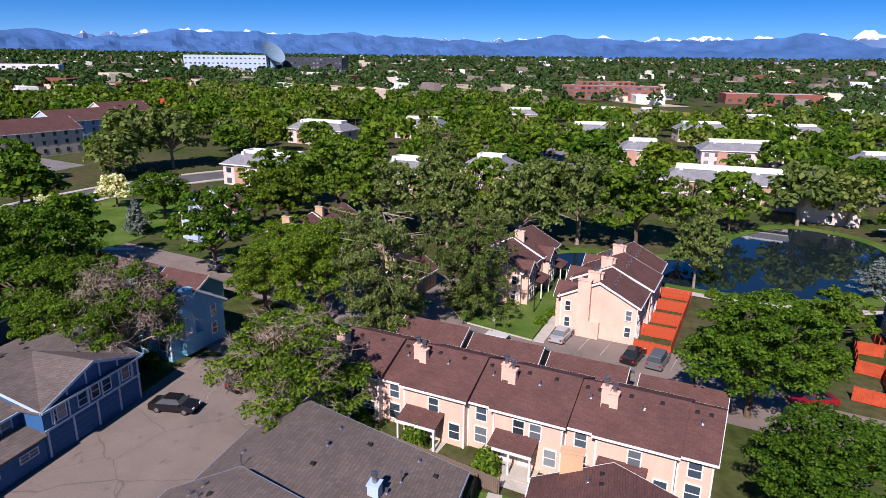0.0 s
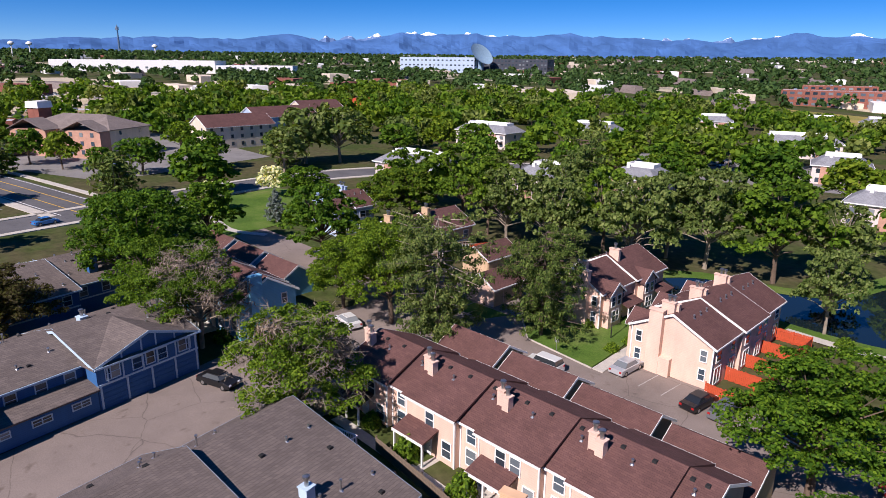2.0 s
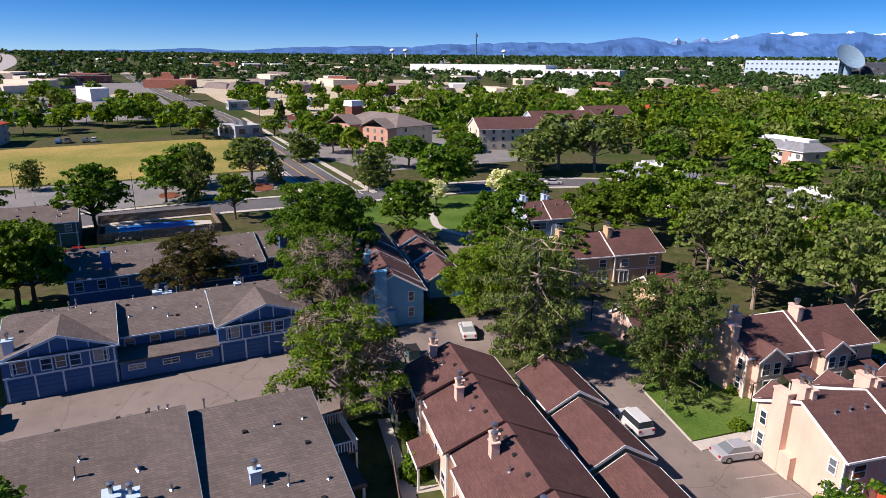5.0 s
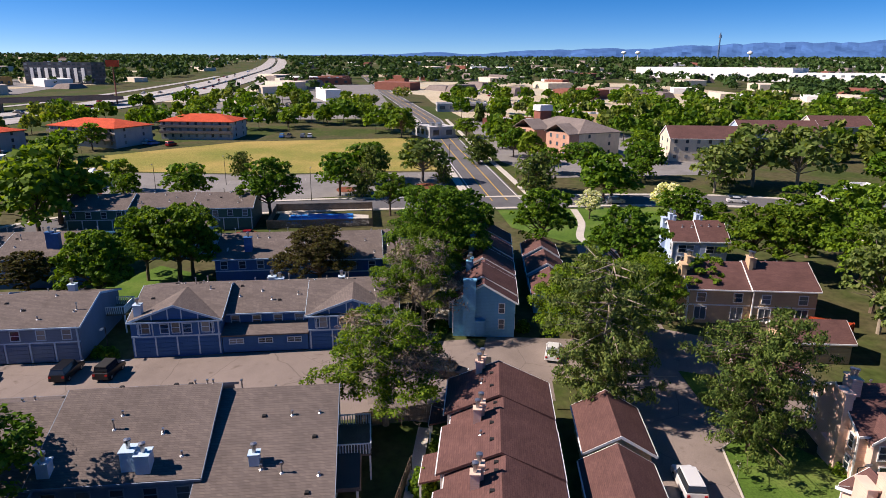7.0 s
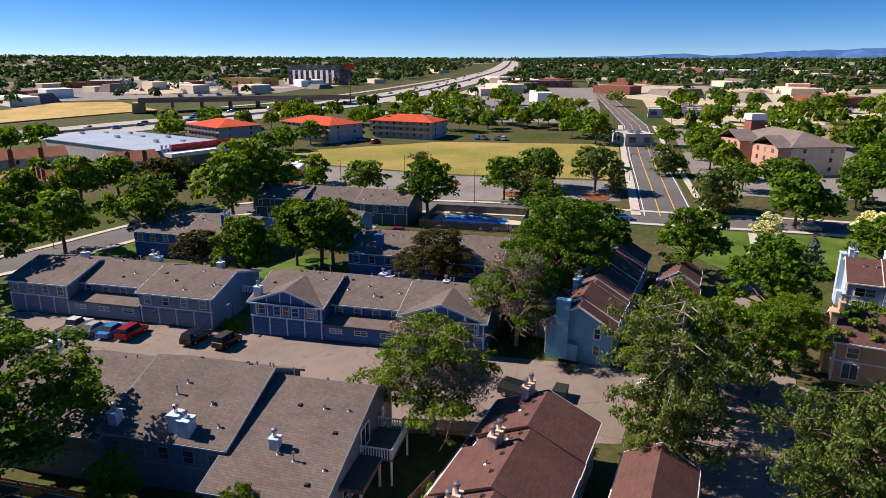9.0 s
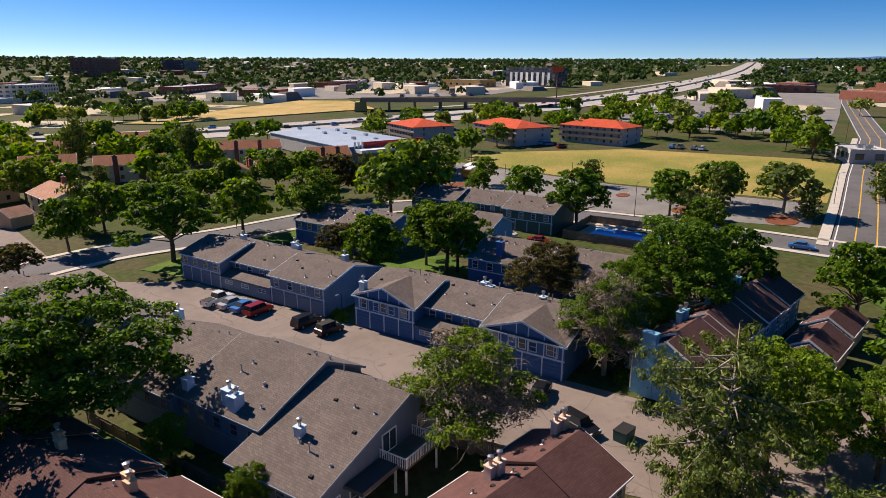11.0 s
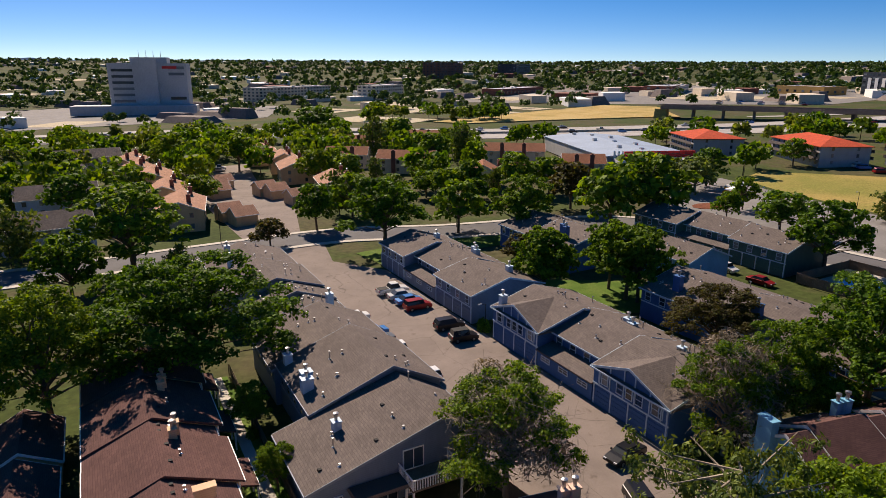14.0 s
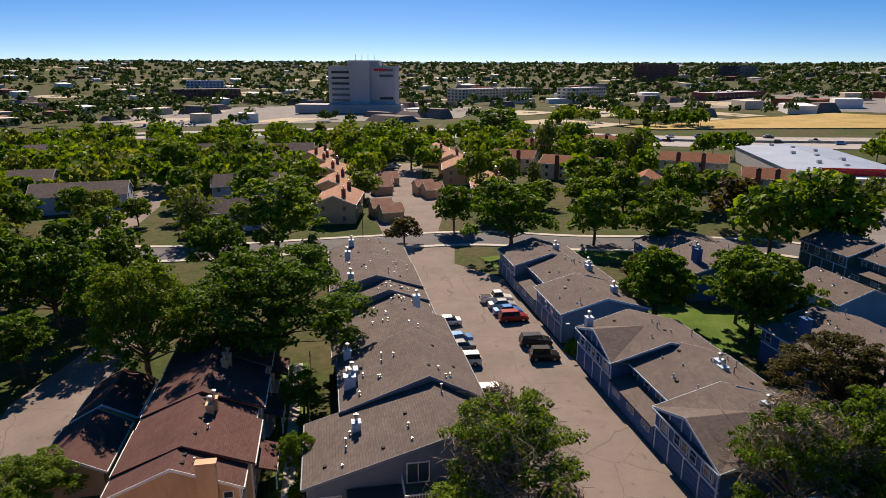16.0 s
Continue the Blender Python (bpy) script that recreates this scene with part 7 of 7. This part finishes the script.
def deck_thing(at, l, w, z, label):
    root = thing("balcony_deck", at, label, "deck", "decks")
    part("deck_floor", Mesh().box(0, l, 0, w, z - 0.2, z), M_FENCE, root)
    for x in (0.1, l - 0.1):
        part("post", Mesh().box(x - 0.08, x + 0.08, w - 0.18, w - 0.02, 0, z - 0.2), M_WHITE, root)
    bar = cached(("baluster", z), lambda: Mesh().box(-0.045, 0.045, -0.02, 0.02, z, z + 0.95).data("baluster", M_WHITE))
    for i in range(int(l / 0.25) + 1):
        part("baluster", bar, M_WHITE, root, at=pose(min(i * 0.25 + 0.05, l - 0.05), w - 0.04, 0))
    for i in range(int(w / 0.25)):
        for x in (0.03, l - 0.03):
            part("baluster", bar, M_WHITE, root, at=pose(x, i * 0.25 + 0.06, 0, 0, 0, 90))
    part("handrail", Mesh().box(-0.03, l + 0.03, w - 0.1, w + 0.02, z + 0.95, z + 1.05).box(-0.03, 0.07, 0, w - 0.1, z + 0.95, z + 1.05).box(l - 0.07, l + 0.03, 0, w - 0.1, z + 0.95, z + 1.05), M_WHITE, root)
    return root


deck_thing(pose(-22.5, 41.05, 0), 5.0, 3.0, 2.7, "raised wooden deck with white railing on the end wall")
deck_thing(pose(-56, 9.4, 0), 4.0, 2.4, 2.7, "raised deck with white railing between two rows")
deck_thing(pose(-19, 5.3, 0), 4.5, 1.4, 2.7, "raised deck with white railing beside stepped roofs")

# paths, bays, kerbs
ribbon("pavement_court", smooth_line([turned(-11.8, 19.6), turned(-12.0, 25.3), turned(-12.2, 30), turned(-13.5, 38.5)]), -0.7, 0.7, 0.18, M_CONC, "curved concrete path beside the lawn", 0.15)
ribbon("pavement_walk", [(-7.2, 8), (-7.2, 44)], -0.6, 0.6, 0.16, M_CONC, "narrow concrete walk between two rows")
ribbon("pavement_front", [turned(-24, -8.2), turned(10, -8.6)], -0.6, 0.6, 0.12, M_CONC, "concrete walk before the porches")
ribbon("kerb_court", [turned(-27, 25), turned(-22.6, 20.5), turned(-12.6, 19.6)], -0.08, 0.08, 0.2, M_CONC, "pale concrete kerb beside the lane", 0.2)
ribbon("pavement_green", smooth_line([(-112, 92), (-100, 90), (-88, 86), (-80, 88)]), -0.8, 0.8, 0.15, M_CONC, "curved concrete path over the lawn")
bays = thing("parking_bays", pose(0, 0, 0), "faded white parking bay lines on asphalt", "markings", kind="structure")
for i in range(7):
    a, b_ = turned(-9.5 + i * 2.7, 19.9), turned(-9.2 + i * 2.7, 24)
    ribbon("bay_line", [a, b_], -0.06, 0.06, 0.082, M_PAINT_FADED, "", parent=bays)
for i in range(22):
    ribbon("bay_line", [(-161 + i * 0.3, 62 - i * 3), (-156.5 + i * 0.3, 62.3 - i * 3)], -0.06, 0.06, 0.062, M_PAINT_FADED, "", parent=bays)
for x, y, r_ in ((-139.7, -27.5, 4.5), (-141, 60, 5), (-140, 38, 3.5), (-150, 20, 2.5)):
    sheet("bed_mulch", [(x + r_ * math.cos(i * math.pi / 8), y + r_ * 0.7 * math.sin(i * math.pi / 8)) for i in range(16)], 0.16, M_MULCH, "red mulch planting bed with pale kerb", thick=0.1)

# shrubs
def shrub(x, y, w, h, kind="ash"):
    root = thing("shrub", pose(x, y, 0) @ Matrix.Diagonal((w, w, h, 1)), "rounded green clipped shrub beside a wall", "shrub", "shrubs")
    def make():
        r = np.random.default_rng(4)
        d = r.normal(0, 1, (900, 3))
        d /= np.linalg.norm(d, axis=1, keepdims=True)
        d[:, 2] = np.abs(d[:, 2])
        p = d * np.array([0.48, 0.48, 0.95]) * (1 + 0.12 * np.sin(d[:, :1] * 9) * np.cos(d[:, 1:2] * 8)) * r.uniform(0.75, 1, (900, 1))
        return quads("foliage", p, d, 0.09, M_LEAF[kind], 6)
    part("foliage", cached(("shrub", kind), make), M_LEAF[kind], root)
    part("stem", cached("stem", lambda: Mesh().tube((0, 0, 0), (0, 0, 0.6), 0.05, 0.03, 6).data("stem", M_BARK)), M_BARK, root)


for x, y, w, h in ((-15.6, 48.4, 2.6, 2.4), (-8.6, 46.6, 2.8, 2.5), (-21.5, 50.5, 2.0, 1.5), (-0.5, 44.5, 2.0, 1.6), (-12.2, 91.0, 2.4, 2.0), (-8.6, 80.6, 2.0, 1.2), (-10.6, 95, 2.0, 1.6), (-7.6, 84, 1.8, 1.1), (-13.8, 86.2, 2.4, 1.2), (-27.8, 12, 1.6, 1.2), (-44.6, 12.3, 2.2, 1.6), (-45.5, 10.6, 2.0, 1.3), (-8, 30, 1.8, 1.4), (-8.2, 24, 1.6, 1.2), (-8, 37, 1.8, 1.5), (-33, 88, 2.2, 1.4), (-48, 53.5, 2.2, 1.8), (-47, 64.5, 2.2, 1.6), (-86, 98, 3, 1.6), (-92, 106, 3, 1.6), (-100, 120, 4, 2), (-108, 126, 4, 2), (5, 45.6, 2, 1.6), (24, 76, 2.6, 2), (27, 98, 3, 2), (33, 101, 3, 1.8), (15, 100, 2.6, 1.4)):
    shrub(x, y, w, h)


# lamp posts and signs
def lamp_post(x, y, h=4.2, rot=0):
    root = thing("street_lamp", pose(x, y, 0, 0, 0, rot), "slim dark street lamp on a pole", "lamp", "street lamps")
    part("pole", Mesh().tube((0, 0, 0), (0, 0, h), 0.08, 0.05, 8), M_BLACK, root)
    part("arm", Mesh().tube((0, 0, h - 0.05), (0.9, 0, h + 0.1), 0.04, 0.03, 6), M_BLACK, root)
    part("lamp_head", Mesh().box(0.7, 1.3, -0.14, 0.14, h + 0.06, h + 0.2, 0.03), M_METAL, root)


for x, y, h, r_ in ((-35.8, 84.1, 4, 0), (-10, 84, 3.5, 90), (-124.5, 84, 9, 0), (-131, 92, 9, 180), (-165, 69, 8, 90), (-150, 5, 8, 0), (-27.6, 30, 4, 0), (-45, 12, 4, 0), (-128, 30, 8, 180), (-72, -44, 8, 90), (-20, -60, 8, 90), (-250, 88, 9, 90), (-300, 66, 9, 0), (-138, -10, 8, 0), (-170, -40, 8, 0), (20, -62, 8, 90), (10, 70, 5, 0)):
    lamp_post(x, y, h, r_)
sign = thing("lane_sign", pose(-14.0, 76.2, 0.1), "small white sign on a thin post in the lawn", "sign")
part("post", Mesh().tube((0, 0, 0), (0, 0, 1.6), 0.03, 0.03, 6), M_METAL, sign)
part("panel", Mesh().box(-0.25, 0.25, -0.06, -0.03, 1.2, 1.75), M_WHITE, sign)
pylon = thing("pylon_sign", pose(-420, -118, 0), "tall roadside pylon sign with orange panel", "sign")
part("pole", Mesh().tube((0, 0, 0), (0, 0, 24), 0.5, 0.4, 8), M_BRICK, pylon)
part("panel", Mesh().box(-0.5, 0.5, -4, 4, 24, 28), M_TILE, pylon)
mast = thing("radio_mast", pose(-1640, 960, 0), "distant lattice radio mast", "mast")
part("lattice", Mesh().tube((0, 0, 0), (0, 0, 75), 3.5, 1.2, 4), M_METAL, mast)
part("antenna_head", Mesh().tube((0, 0, 62), (0, 0, 70), 4, 4, 8), M_METAL, mast)
for x, y in ((-1455, 630), (-1442, 658), (-1335, 865)):
    wt_ = thing("water_tower", pose(x, y, 0), "distant white water tower on a stalk", "tower", "water towers")
    part("stalk", Mesh().tube((0, 0, 0), (0, 0, 22), 1.2, 1.2, 8), M_WHITE, wt_)
    part("tank", Mesh().tube((0, 0, 22), (0, 0, 24.5), 2.2, 6, 16).tube((0, 0, 24.5), (0, 0, 27), 6, 5.4, 16).tube((0, 0, 27), (0, 0, 29.5), 5.4, 1.5, 16), M_WHITE, wt_)
dump = thing("dumpster", pose(-36.4, 57.5, 0.05, 0, 0, -10), "dark green steel dumpster in a corner of the drive", "dumpster")
part("bin", Mesh().box(-1.0, 1.0, -0.65, 0.65, 0.0, 1.15, -0.06), M_GREEN, dump)
part("lid", Mesh().box(-1.08, 1.08, -0.73, 0.73, 1.15, 1.22), M_BLACK, dump)


# ---- the lie of the land ----
def rise(x, y):
    """Height of the ground: it climbs gently to the west, and the far plain lifts all round like a shallow bowl."""
    x, y = np.asarray(x, float), np.asarray(y, float)
    r = np.hypot(x + 25, y - 45)
    k, q = np.clip((r - 450) / 2150, 0, 1), np.clip((r - 700) / 2300, 0, 1)
    return (-0.02315 * (x + 25) + 0.00591 * (y - 45)) * (1 - k * k * (3 - 2 * k)) + 56 * q * q * (3 - 2 * q) + 8 * np.clip((r - 3000) / 1900, 0, 1)


def drape(ob):
    """Lays a mesh of the setting on the slope, split finely where the land bends."""
    me = ob.data
    co = np.empty(len(me.vertices) * 3)
    me.vertices.foreach_get("co", co)
    if len(me.polygons) < 400 and np.hypot(co[0::3] + 25, co[1::3] - 45).max() > 400:
        bm = bmesh.new()
        bm.from_mesh(me)
        bmesh.ops.triangulate(bm, faces=bm.faces)
        for _ in range(5):
            long_ = [e for e in bm.edges if e.calc_length() > 60]
            if long_:
                bmesh.ops.subdivide_edges(bm, edges=long_, cuts=1)
                bmesh.ops.triangulate(bm, faces=bm.faces)
        bm.to_mesh(me)
        bm.free()
        co = np.empty(len(me.vertices) * 3)
        me.vertices.foreach_get("co", co)
    x, y = co[0::3], co[1::3]
    lift = 0 if ob.name == "ground" else 0.12
    co[2::3] += rise(x, y) + np.where(np.hypot(x + 25, y - 45) > 350, lift, 0)
    me.vertices.foreach_set("co", co)
    me.update()


def settle():
    for ob in [o for o in scene.objects if o.parent is None]:
        if ob.type == "MESH" and not ob.name.startswith("backdrop"):
            for m_ in (ob, *ob.children):
                drape(m_)
        elif ob.type == "EMPTY" and ob.name.startswith("parking_bays"):
            for m_ in ob.children:
                drape(m_)
        elif ob.type == "EMPTY":
            x, y = ob.location.x, ob.location.y
            if ob.get("category") == "fence":
                here = ob.matrix_basis.copy()
                slant = Matrix.Identity(4)
                slant[2][0], slant[2][1] = -0.02315, 0.00591
                ob.matrix_basis = Matrix.Translation((0, 0, rise(x, y))) @ here @ slant
                continue
            if ob.get("category") not in ("tree", "car", "shrub"):
                pts = [ob.matrix_basis @ c.matrix_basis @ Vector(q) for c in ob.children for q in c.bound_box]
                x, y = (min(p.x for p in pts) + max(p.x for p in pts)) / 2, (min(p.y for p in pts) + max(p.y for p in pts)) / 2
            ob.location.z += rise(x, y)


settle()
